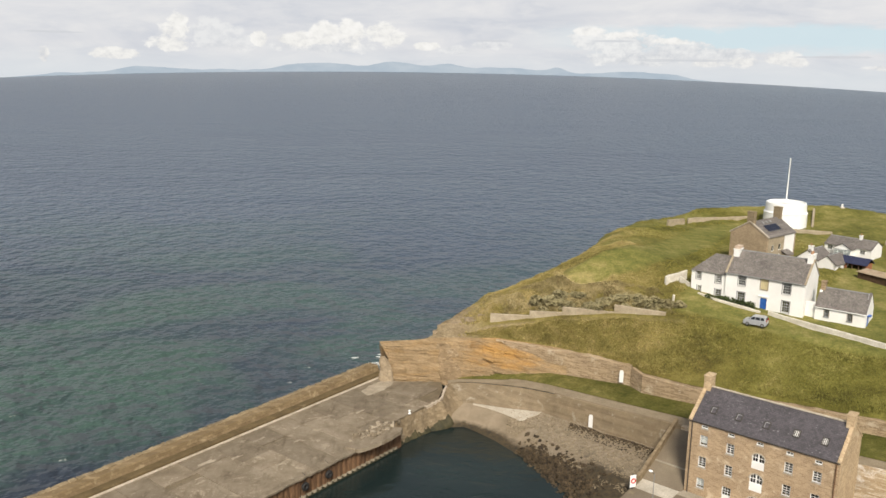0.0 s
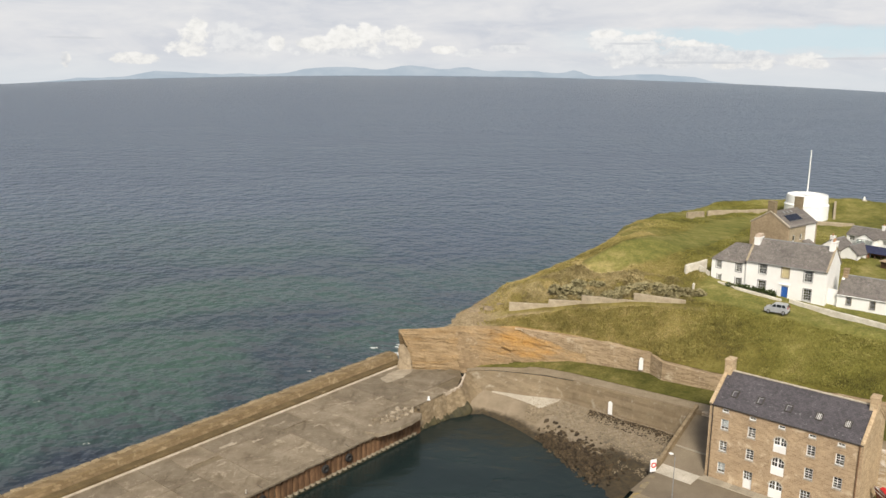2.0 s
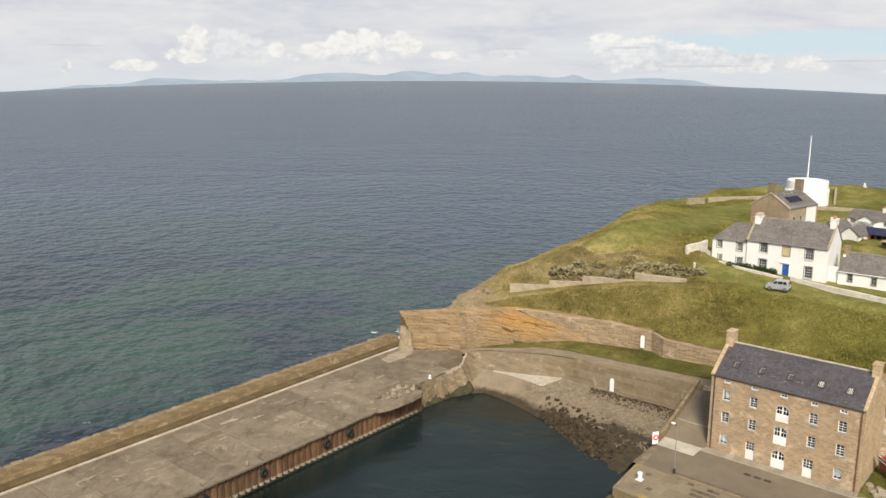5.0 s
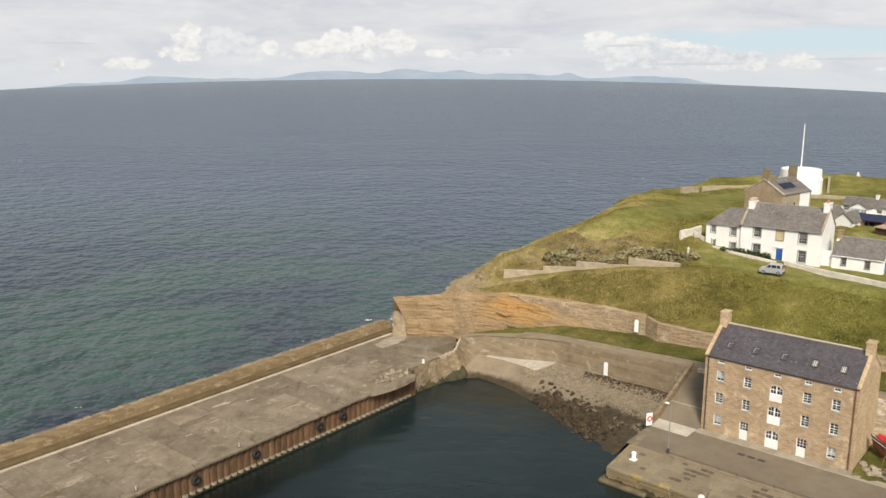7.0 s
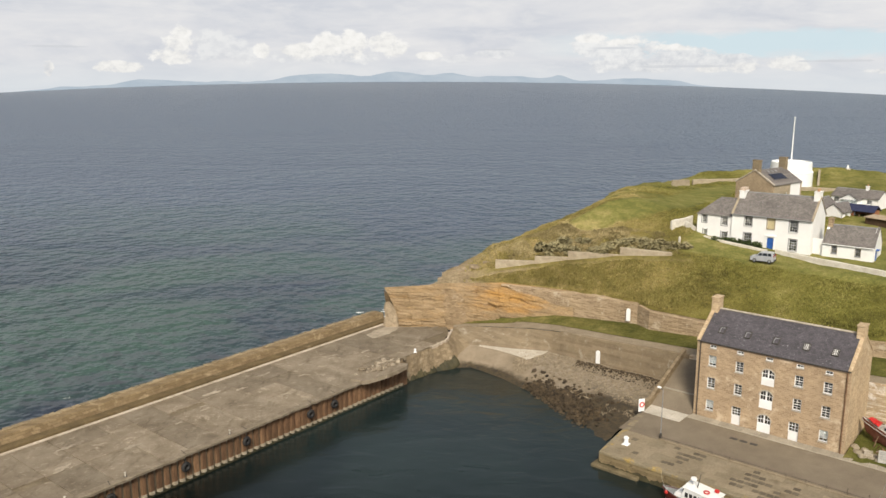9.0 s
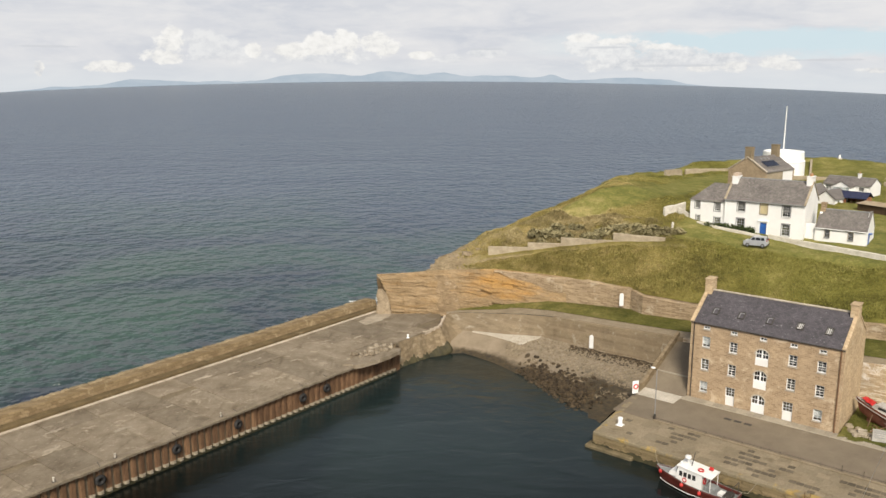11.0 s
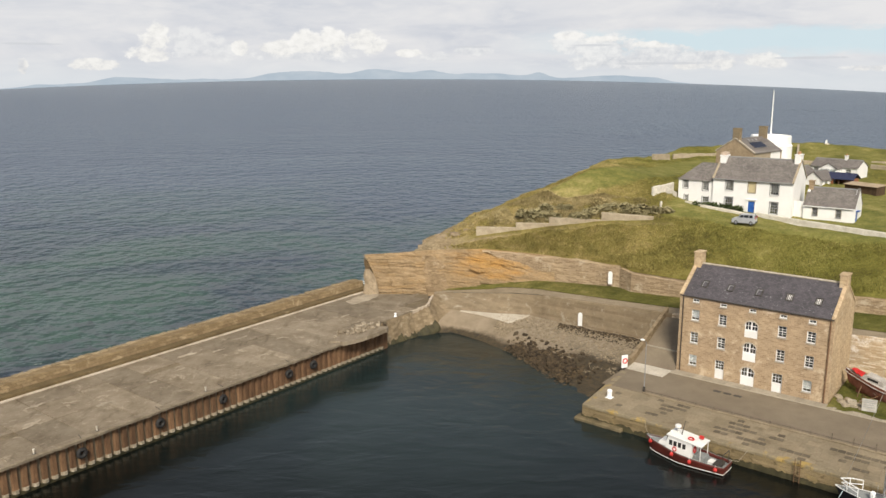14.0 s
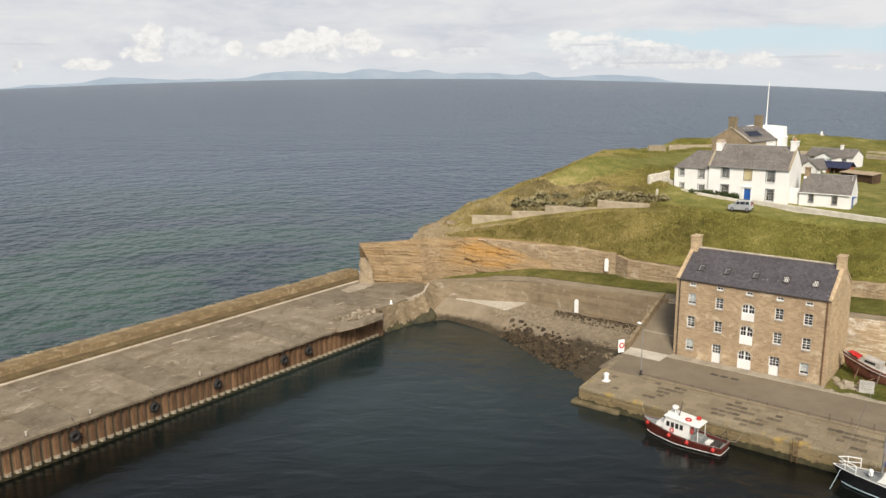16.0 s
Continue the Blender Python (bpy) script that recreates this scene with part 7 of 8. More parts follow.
def hedge():
    H = thing("hedge", HOME @ pose(0, 0, 0), "low clipped dark green hedge below the house front", "hedge")
    bm = bmesh.new()
    rnd = random.Random(3)
    for i in range(700):
        x = rnd.uniform(3.0, 11.4)
        p = HOME @ Vector((x, rnd.uniform(-1.7, -0.5), 0))
        z = ground_height(p.x, p.y) + rnd.uniform(0, 0.95 if x > 5.5 else 0.5)
        c = Vector((x, rnd.uniform(-1.7, -0.5), z))
        q = Euler((rnd.uniform(0, 6), rnd.uniform(0, 6), rnd.uniform(0, 6))).to_matrix()
        s = rnd.uniform(0.12, 0.24)
        bm.faces.new([bm.verts.new(c + q @ Vector(v) * s) for v in ((-1, -0.6, 0), (1, -0.6, 0.2), (0.8, 0.7, 0), (-0.8, 0.7, 0.2))])
    part("foliage", bm, mat("hedge_leaves", (0.025, 0.04, 0.012), (0.07, 0.09, 0.028), 1.5, 6, piece="island", piece_amount=0.35), H)
    st = bmesh.new()
    for i in range(14):
        x = 3.3 + 0.6 * i
        p = HOME @ Vector((x, -1.1, 0))
        g = ground_height(p.x, p.y)
        tube(st, (x, -1.1, g - 0.2), (x + rnd.uniform(-0.1, 0.1), -1.1, g + 0.5), 0.03, 5)
    part("stems", st, M["timber"], H)


hedge()
gp = thing("gate_post", pose(39.8, 131.7, ground_height(39.8, 131.7) - 0.1, 0, 3, 20), "short white stone gate post on the grass", "gate post")
part("post", boxes((-0.16, -0.16, -0.3, 0.16, 0.16, 1.15), bevel=0.04), M["whitewash"], gp)
part("cap", lathe([(0.2, 1.15), (0.2, 1.22), (0.05, 1.36)], 8), M["whitewash"], gp)


def car():
    p = Vector((50.1, 122.4, 0))
    g = ground_height(p.x, p.y)
    C = thing("parked_car", pose(p.x + 0.35, p.y - 0.2, g + 0.02, 0, -1.0, -35) @ Matrix.Diagonal((0.9, 0.95, 1.06, 1)), "small silver people carrier parked on the grass track", "car")
    silver = mat("silver_car_paint", (0.45, 0.46, 0.47), (0.53, 0.54, 0.55), 1, 8, 0.35, metal=0.4, bump=0, grain=0.03)
    tint = mat("tinted_car_glass", (0.015, 0.018, 0.02), (0.025, 0.028, 0.03), 1, 8, 0.08, bump=0)
    # body side profile, nose to -x
    lower = [(-2.0, 0.3), (-1.98, 0.72), (-1.75, 0.92), (-1.15, 1.02), (1.75, 1.02), (1.92, 0.92), (1.95, 0.35), (1.7, 0.25), (-1.7, 0.25)]
    upper = [(-1.15, 1.0), (-0.45, 1.55), (0.1, 1.62), (1.45, 1.6), (1.72, 1.5), (1.88, 1.0)]
    bm = slab_xz(lower, -0.84, 0.84)
    bmesh.ops.bevel(bm, geom=list(bm.edges), offset=0.06, segments=2, affect="EDGES")
    part("body", bm, silver, C, smooth=False)
    bm = slab_xz(upper, -0.8, 0.8)
    for v in bm.verts:
        if v.co.z > 1.3:
            v.co.y *= 0.84
    bmesh.ops.bevel(bm, geom=list(bm.edges), offset=0.05, segments=2, affect="EDGES")
    part("cabin", bm, silver, C)
    for s in (-1, 1):
        for a, b in (((-0.85, -0.05), (-0.38, -0.05)), ((0.05, 0.85), (0.05, 0.85)), ((0.95, 1.55), (0.95, 1.45))):
            y0, y1 = s * 0.795, s * 0.70
            bm = bmesh.new()
            vs = [bm.verts.new(q) for q in ((a[0], y0, 1.08), (a[1], y0, 1.08), (b[1], y1, 1.48), (b[0], y1, 1.48), (a[0], y0 + s * 0.02, 1.08), (a[1], y0 + s * 0.02, 1.08), (b[1], y1 + s * 0.02, 1.48), (b[0], y1 + s * 0.02, 1.48))]
            for f in ((0, 1, 2, 3), (7, 6, 5, 4), (0, 4, 5, 1), (1, 5, 6, 2), (2, 6, 7, 3), (3, 7, 4, 0)):
                bm.faces.new([vs[i] for i in f])
            part("side_window", bm, tint, C)
    for nm, q in (("windscreen", ((-1.12, 0.68, 1.06), (-1.12, -0.68, 1.06), (-0.5, -0.6, 1.54), (-0.5, 0.6, 1.54))), ("rear_window", ((1.88, -0.62, 1.1), (1.88, 0.62, 1.1), (1.76, 0.55, 1.48), (1.76, -0.55, 1.48)))):
        bm = bmesh.new()
        o = Vector((-0.03, 0, 0.03)) if nm == "windscreen" else Vector((0.03, 0, 0.0))
        lo = [bm.verts.new(Vector(v)) for v in q]
        hi = [bm.verts.new(Vector(v) + o) for v in q]
        bm.faces.new(hi)
        for i in range(4):
            bm.faces.new((lo[i], lo[(i + 1) % 4], hi[(i + 1) % 4], hi[i]))
        part(nm, bm, tint, C)
    for x in (-1.25, 1.25):
        for s in (-1, 1):
            bm = lathe([(0.22, -0.09), (0.31, -0.09), (0.32, 0), (0.31, 0.09), (0.22, 0.09)], 18)
            wh = part("wheel", bm, M["rubber"], C, m=pose(x, s * 0.76, 0.31, 90))
            part("rim", lathe([(0.05, -0.1), (0.21, -0.1), (0.22, 0.0), (0.21, 0.1), (0.05, 0.1)], 14), M["galvanised"], wh, "silver wheel rim")
    for s in (-0.6, 0.6):
        part("headlight", boxes((-2.03, s - 0.16, 0.68, -1.86, s + 0.16, 0.86), bevel=0.04), M["galvanised"], C)
        part("tail_light", boxes((1.86, s - 0.1 + 0.08 * s, 0.95, 1.97, s + 0.1 + 0.08 * s, 1.3), bevel=0.03), mat("red_lens", (0.35, 0.02, 0.02), (0.4, 0.03, 0.03), 1, 8, 0.2, bump=0) if s < 0 else bpy.data.materials["red_lens"], C, "red tail light")
    part("number_plate", boxes((1.955, -0.26, 0.55, 1.985, 0.26, 0.67)), M["white_paint"], C, "plain pale plate")
    for s in (-1, 1):
        part("mirror", boxes((-0.85, s * 0.86 - 0.09, 1.05, -0.7, s * 0.86 + 0.09, 1.2), bevel=0.03), silver, C)
    part("bumper", boxes((-2.06, -0.78, 0.3, -1.95, 0.78, 0.5), bevel=0.03), M["rubber"], C)
    part("bumper", boxes((1.93, -0.78, 0.3, 2.03, 0.78, 0.52), bevel=0.03), M["rubber"], C)


car()


# ---- boats ----
def hull_mesh(L, B, sheer0, sheer1, depth, bow_rake=0.5, n=22, k=8, stern_w=0.75):
    """A hull with its bow at -x: stations of a rounded section."""
    bm = bmesh.new()
    rows = []
    for i in range(n + 1):
        t = i / n
        half = B / 2 * min(1.0, (t / 0.45) ** 0.62 if t < 0.45 else 1.0) * (1 if t < 0.6 else lerp(1, stern_w, (t - 0.6) / 0.4))
        half = max(half, 0.02)
        top = lerp(sheer0, sheer1, min(1, t * 1.25) ** 0.7)
        row = []
        for j in range(2 * k + 1):
            s = (j - k) / k
            a = abs(s)
            y = half * math.copysign(a ** 0.55, s) if a > 0 else 0
            zf = -depth * min(1, t * 3 + 0.15) + (top + depth * min(1, t * 3 + 0.15)) * a ** 2.2
            x = t * L - L / 2 - bow_rake * (1 - t) ** 3 * (zf / max(0.3, sheer0))
            row.append(bm.verts.new((x, y, zf)))
        rows.append(row)
    for a, b in zip(rows, rows[1:]):
        for j in range(2 * k):
            bm.faces.new((a[j], b[j], b[j + 1], a[j + 1]))
    bm.faces.new(rows[-1])
    bmesh.ops.recalc_face_normals(bm, faces=bm.faces)
    return bm, rows


def hull_edge(L, B, sheer0, sheer1, stern_w, n=22, inset=0.0, drop=0.0, bow_rake=0.5):
    pts = []
    for i in range(n + 1):
        t = i / n
        half = B / 2 * min(1.0, (t / 0.45) ** 0.62 if t < 0.45 else 1.0) * (1 if t < 0.6 else lerp(1, stern_w, (t - 0.6) / 0.4))
        top = lerp(sheer0, sheer1, min(1, t * 1.25) ** 0.7)
        pts.append((t * L - L / 2 - bow_rake * (1 - t) ** 3 * (top / max(0.3, sheer0)), max(0.02, half - inset), top - drop))
    return pts


def deck_mesh(edge):
    bm = bmesh.new()
    rows = [(bm.verts.new((x, y, z)), bm.verts.new((x, 0, z + 0.04)), bm.verts.new((x, -y, z))) for x, y, z in edge]
    for a, b in zip(rows, rows[1:]):
        bm.faces.new((a[1], b[1], b[0], a[0]))
        bm.faces.new((a[2], b[2], b[1], a[1]))
    bmesh.ops.recalc_face_normals(bm, faces=bm.faces)
    return bm


def rim_mesh(edge, w, h, closed=True):
    bm = bmesh.new()
    line = [(x, y, z) for x, y, z in edge] + ([] if not closed else [(x, -y, z) for x, y, z in edge[::-1]])
    for a, b in zip(line, line[1:]):
        tube(bm, a, b, w, 6)
    return bm


def fishing_boat():
    F = thing("fishing_boat", YARD @ pose(9.55, -19.4, WATER + 0.02, rz=-2) @ Matrix.Diagonal((0.95, 1.0, 1.08, 1)), "dark red fishing boat with a white wheelhouse moored at the quay", "fishing boat")
    L, B = 8.7, 2.9
    red = mat("dark_red_hull", (0.085, 0.018, 0.013), (0.14, 0.03, 0.02), 0.8, 6, 0.45, bump=0.1)
    cream = mat("white_gelcoat", (0.68, 0.67, 0.63), (0.8, 0.79, 0.76), 0.8, 6, 0.35, bump=0.02, grain=0.06)
    grey = mat("grey_deck_paint", (0.17, 0.18, 0.175), (0.27, 0.28, 0.27), 1.0, 7, 0.7)
    buoy_red = mat("red_buoy_plastic", (0.42, 0.025, 0.02), (0.56, 0.05, 0.045), 2, 8, 0.4, bump=0)
    bm, _ = hull_mesh(L, B, 1.45, 0.85, 0.5)
    part("hull", bm, red, F, smooth=True)
    e = hull_edge(L, B, 1.45, 0.85, 0.75)
    part("rubbing_strake", rim_mesh(e, 0.028, 0.05), grey, F, "grey rubbing strake")
    w = [(x, y * 0.985 + 0.03, 0.16) for x, y, z in hull_edge(L, B, 0.16, 0.16, 0.75, bow_rake=0.05)]
    part("waterline", rim_mesh(w, 0.032, 0.05), cream, F, "pale waterline stripe")
    part("deck", deck_mesh(hull_edge(L, B, 1.45, 0.85, 0.75, inset=0.1, drop=0.34)), grey, F)
    part("bulwark", rim_mesh([(x, y, z - 0.16) for x, y, z in hull_edge(L, B, 1.45, 0.85, 0.75, inset=0.07)], 0.09, 0.1), red, F)
    part("foredeck", deck_mesh(hull_edge(L, B, 1.45, 0.85, 0.75, inset=0.14, drop=0.06)[:7]), grey, F)
    # wheelhouse with a raked front
    H = part("wheelhouse", slab_xz([(-2.2, 0.75), (0.75, 0.55), (0.85, 2.15), (-1.85, 2.45), (-2.1, 1.6)], -0.95, 0.95), cream, F, "white wheelhouse")
    part("cuddy", slab_xz([(-3.2, 0.95), (-2.1, 0.8), (-2.1, 1.65), (-3.0, 1.5)], -0.7, 0.7), cream, F)
    part("wheelhouse_roof", slab_xz([(-2.05, 2.44), (1.9, 2.12), (1.9, 2.2), (-2.0, 2.55)], -1.08, 1.08), cream, F, "white roof that overhangs aft")
    for s in (-1, 1):
        for i in range(4):
            x = -1.75 + 0.5 * i
            part("side_window", boxes((x, s * 0.955 - 0.012, 1.5 - 0.02 * i, x + 0.36, s * 0.955 + 0.012, 2.0 - 0.02 * i)), M["rubber"], H, "dark cabin window")
        part("roof_post", tube(bmesh.new(), (1.75, s * 0.9, 0.7), (1.75, s * 0.95, 2.14), 0.04, 6), cream, F)
    for i in range(3):
        part("front_window", boxes((-2.14, -0.72 + 0.5 * i, 1.7, -2.0, -0.32 + 0.5 * i, 2.15)), M["rubber"], H, "dark cabin window")
    part("mast", tube(bmesh.new(), (-0.8, 0, 2.4), (-0.5, 0, 3.9), 0.06, 8, 0.04), M["dark_iron"], F)
    part("radar", lathe([(0.3, 0), (0.36, 0.08), (0.3, 0.22), (0.05, 0.25)], 14, at=(-1.3, 0.1, 3.05)), cream, F, "white radar dome")
    part("radar_bracket", tube(bmesh.new(), (-1.3, 0.1, 2.4), (-1.3, 0.1, 3.06), 0.05, 8), cream, F)
    part("searchlight", lathe([(0.1, 0), (0.14, 0.15), (0.1, 0.3)], 10, at=(-1.75, -0.5, 2.5)), cream, F)
    part("engine_box", boxes((0.9, -0.6, 0.55, 2.1, 0.6, 1.05), bevel=0.04), grey, F)
    part("fish_crate", boxes((2.4, -0.5, 0.5, 3.0, 0.3, 0.8), bevel=0.02), cream, F)
    part("net_bin", boxes((3.1, -0.9, 0.5, 3.9, 0.5, 0.9), bevel=0.04), M["dark_iron"], F)
    part("gallows", tube(tube(tube(bmesh.new(), (4.1, -0.8, 0.7), (4.1, -0.8, 1.9), 0.04, 6), (4.1, 0.8, 0.7), (4.1, 0.8, 1.9), 0.04, 6), (4.1, -0.8, 1.9), (4.1, 0.8, 1.9), 0.04, 6), M["dark_iron"], F)
    part("liferaft", lathe([(0.14, -0.22), (0.18, -0.18), (0.18, 0.18), (0.14, 0.22)], 12), buoy_red, F, "red life raft canister", m=pose(1.2, 0.5, 2.5, 0, 90))
    part("lifebuoy", torus(bmesh.new(), (0.4, -0.3, 2.42), (0.1, 0, 1), 0.28, 0.07, 16, 8), buoy_red, F, "red lifebuoy ring", smooth=True)
    part("lifebuoy", torus(bmesh.new(), (0.93, -0.45, 1.5), (1, 0, 0), 0.28, 0.07, 16, 8), buoy_red, F, "red lifebuoy ring", smooth=True)
    for i, (x, dz) in enumerate(((-4.15, 0.95), (-1.2, 0.62), (0.9, 0.5), (3.6, 0.45))):
        ed = min(e, key=lambda q: abs(q[0] - x))
        bm = bmesh.new()
        bmesh.ops.create_uvsphere(bm, u_segments=12, v_segments=8, radius=0.21)
        f = part("fender", bm, buoy_red, F, "round red fender", m=pose(x, -ed[1] - 0.16, ed[2] - 0.3), smooth=True)
        part("lanyard", tube(bmesh.new(), (0, 0.0, 0.2), (0, 0.1, 0.42), 0.015, 5), cream, f)
    part("fender_hoop", torus(bmesh.new(), (-1.1, -0.99, 1.2), (0, 1, 0), 0.2, 0.06, 14, 6), buoy_red, F, "red ring on the wheelhouse side", smooth=True)
    for a, b in (((-4.6, 0, 1.45), (-6.2, 1.9, 1.95)), ((4.2, 0.9, 0.9), (5.6, 1.9, 1.95))):
        R = part("mooring_rope", tube(tube(bmesh.new(), a, ((a[0] + b[0]) / 2, (a[1] + b[1]) / 2, min(a[2], b[2]) - 0.1), 0.025, 5), ((a[0] + b[0]) / 2, (a[1] + b[1]) / 2, min(a[2], b[2]) - 0.1), b, 0.025, 5), M["barnacle"], F)


fishing_boat()


def yacht():
    Y = thing("sailing_yacht", YARD @ pose(29.0, -18.85, WATER + 0.02, rz=-1) @ Matrix.Diagonal((1, 1, 1.22, 1)), "black-hulled sailing yacht with white rails and furled blue sail", "yacht")
    L, B = 9.6, 3.0
    black = mat("black_hull_paint", (0.012, 0.012, 0.014), (0.025, 0.025, 0.028), 1, 7, 0.3, bump=0)
    cream = bpy.data.materials["white_gelcoat"]
    grey = bpy.data.materials["grey_deck_paint"]
    bm, _ = hull_mesh(L, B, 1.35, 1.0, 0.6, 0.9)
    part("hull", bm, black, Y, smooth=True)
    e = hull_edge(L, B, 1.35, 1.0, 0.75, bow_rake=0.9)
    part("toe_rail", rim_mesh(e, 0.03, 0.05), cream, Y, "white toe rail")
    part("boot_stripe", rim_mesh([(x, y * 0.98 + 0.03, 0.12) for x, y, z in hull_edge(L, B, 0.12, 0.12, 0.75, bow_rake=0.1)], 0.045, 0.05), mat("pale_blue_stripe", (0.3, 0.4, 0.45), (0.4, 0.5, 0.55), 1, 8, 0.5, bump=0), Y)
    part("deck", deck_mesh(hull_edge(L, B, 1.35, 1.0, 0.75, inset=0.05, drop=0.04, bow_rake=0.9)), grey, Y)
    part("coachroof", slab_xz([(-1.9, 1.1), (1.9, 1.0), (1.8, 1.55), (-1.5, 1.6)], -0.85, 0.85), cream, Y, "white coachroof")
    for s in (-1, 1):
        for x in (-1.0, 0.1):
            part("portlight", boxes((x, s * 0.86 - 0.012, 1.22, x + 0.75, s * 0.86 + 0.012, 1.42)), M["rubber"], Y)
    part("cockpit", boxes((2.0, -0.8, 0.9, 4.0, 0.8, 1.2), bevel=0.03), grey, Y)
    part("mast", tube(bmesh.new(), (-1.7, 0, 1.0), (-1.7, 0, 12.5), 0.09, 10, 0.07), M["galvanised"], Y)
    part("boom", tube(bmesh.new(), (-1.65, 0, 2.2), (2.4, 0, 2.15), 0.06, 8), M["galvanised"], Y)
    def sail(u, v):
        x = lerp(-1.55, 2.3, u)
        a = 2 * math.pi * v
        r = 0.2 * (0.6 + 0.8 * math.sin(math.pi * min(1, u + 0.15)) ** 0.6) + 0.05 * fuzz(x, a, 0, 2)
        return (x, r * math.cos(a), 2.36 + r * math.sin(a) - 0.15 * u)
    part("sail_cover", sheet(sail, 20, 10), mat("violet_blue_canvas", (0.06, 0.06, 0.16), (0.11, 0.11, 0.24), 2, 8, 0.9), Y, "furled sail under a violet-blue cover")
    rail_bm = bmesh.new()
    pts = [(-5.3, 0, 2.0), (-4.6, 0.55, 2.0), (-3.6, 0.95, 1.95), (-3.6, 0.95, 1.2)]
    for s in (-1, 1):
        q = [(x, s * y, z) for x, y, z in pts]
        for a, b in zip(q, q[1:]):
            tube(rail_bm, a, b, 0.035, 6)
        tube(rail_bm, (-4.6, s * 0.55, 2.0), (-4.6, s * 0.5, 1.3), 0.035, 6)
        tube(rail_bm, (-5.2, 0, 1.68), (-3.6, s * 0.97, 1.6), 0.03, 6)
    part("pulpit", rail_bm, M["white_paint"], Y, "white tubular bow pulpit")
    for s in (-1, 1):
        for i in range(5):
            x = -2.4 + 1.5 * i
            ed = min(e, key=lambda q: abs(q[0] - x))
            part("stanchion", tube(bmesh.new(), (x, s * ed[1], ed[2]), (x, s * ed[1], ed[2] + 0.62), 0.02, 6), M["galvanised"], Y)
    part("anchor", boxes((-5.45, -0.08, 1.3, -4.9, 0.08, 1.42), bevel=0.03), M["galvanised"], Y)
    part("sail_bag", boxes((-2.7, -0.6, 1.3, -2.3, -0.25, 1.85), bevel=0.1), M["white_paint"], Y, "white sail bag on deck")
    part("forestay", tube(bmesh.new(), (-5.1, 0, 1.4), (-1.7, 0, 12.3), 0.015, 5), M["galvanised"], Y)
    part("mooring_rope", tube(bmesh.new(), (-4.9, -0.1, 1.35), (-5.3, -2.2, 0.1), 0.03, 6), mat("pale_blue_rope", (0.3, 0.38, 0.4), (0.4, 0.48, 0.5), 2, 8), Y)


yacht()


def laid_up_boat():
    T = thing("laid_up_boat", YARD @ pose(22.4, 4.7, QUAY + 0.9, 0, 8, -12), "old rust-red boat laid up on the grass under a red tarpaulin", "boat")
    L, B = 7.4, 2.4
    bm, _ = hull_mesh(L, B, 1.5, 1.0, 0.7, 0.7)
    part("hull", bm, mat("flaking_red_hull", (0.13, 0.045, 0.03), (0.26, 0.11, 0.075), 0.9, 6, 0.8, stain=(0.4, 0.33, 0.27), stain_scale=0.6, stain_cut=0.6), T, smooth=True)
    part("topsides", rim_mesh([(x, y + 0.02, z - 0.32) for x, y, z in hull_edge(L, B, 1.5, 1.0, 0.75, bow_rake=0.7)], 0.05, 0.3), mat("faded_white_topsides", (0.3, 0.28, 0.25), (0.46, 0.43, 0.39), 1, 7), T, "faded white topsides")
    part("deck", deck_mesh(hull_edge(L, B, 1.5, 1.0, 0.75, inset=0.05, drop=0.05, bow_rake=0.7)), bpy.data.materials["faded_white_topsides"], T)
    part("cabin", slab_xz([(-2.2, 1.15), (0.3, 1.0), (0.15, 1.7), (-1.75, 1.8)], -0.7, 0.7), bpy.data.materials["faded_white_topsides"], T, "small weathered grey-white cabin")
    for s in (-1, 1):
        part("side_window", boxes((-1.5, s * 0.705 - 0.01, 1.32, -0.3, s * 0.705 + 0.01, 1.6)), M["rubber"], T)
    def tarp(u, v):
        x, y = lerp(-3.6, -2.1, u), lerp(-1, 1, v) * lerp(0.4, 0.85, u)
        return (x, y, 1.62 + 0.16 * fuzz(x, y, 1, 2.2) - 0.25 * abs(y) ** 2 + 0.1 * (1 - u))
    part("tarpaulin", sheet(tarp, 14, 12), mat("red_tarpaulin", (0.36, 0.014, 0.012), (0.52, 0.03, 0.026), 1.5, 6, 0.5), T, "crumpled red tarpaulin over the bow")
    part("keel", boxes((-2.6, -0.1, -0.92, 2.6, 0.1, -0.4), bevel=0.03), bpy.data.materials["flaking_red_hull"], T)
    for x in (-1.8, 0.6, 2.4):
        for s in (-1, 1):
            part("prop", tube(bmesh.new(), (x, s * 1.5, -0.9), (x, s * 1.05, 0.5), 0.06, 6), M["timber"], T, "timber prop")


laid_up_boat()


M["boulder"] = mat("lichened_boulder", (0.2, 0.165, 0.11), (0.36, 0.305, 0.225), 1.2, 6, bump=0.6)


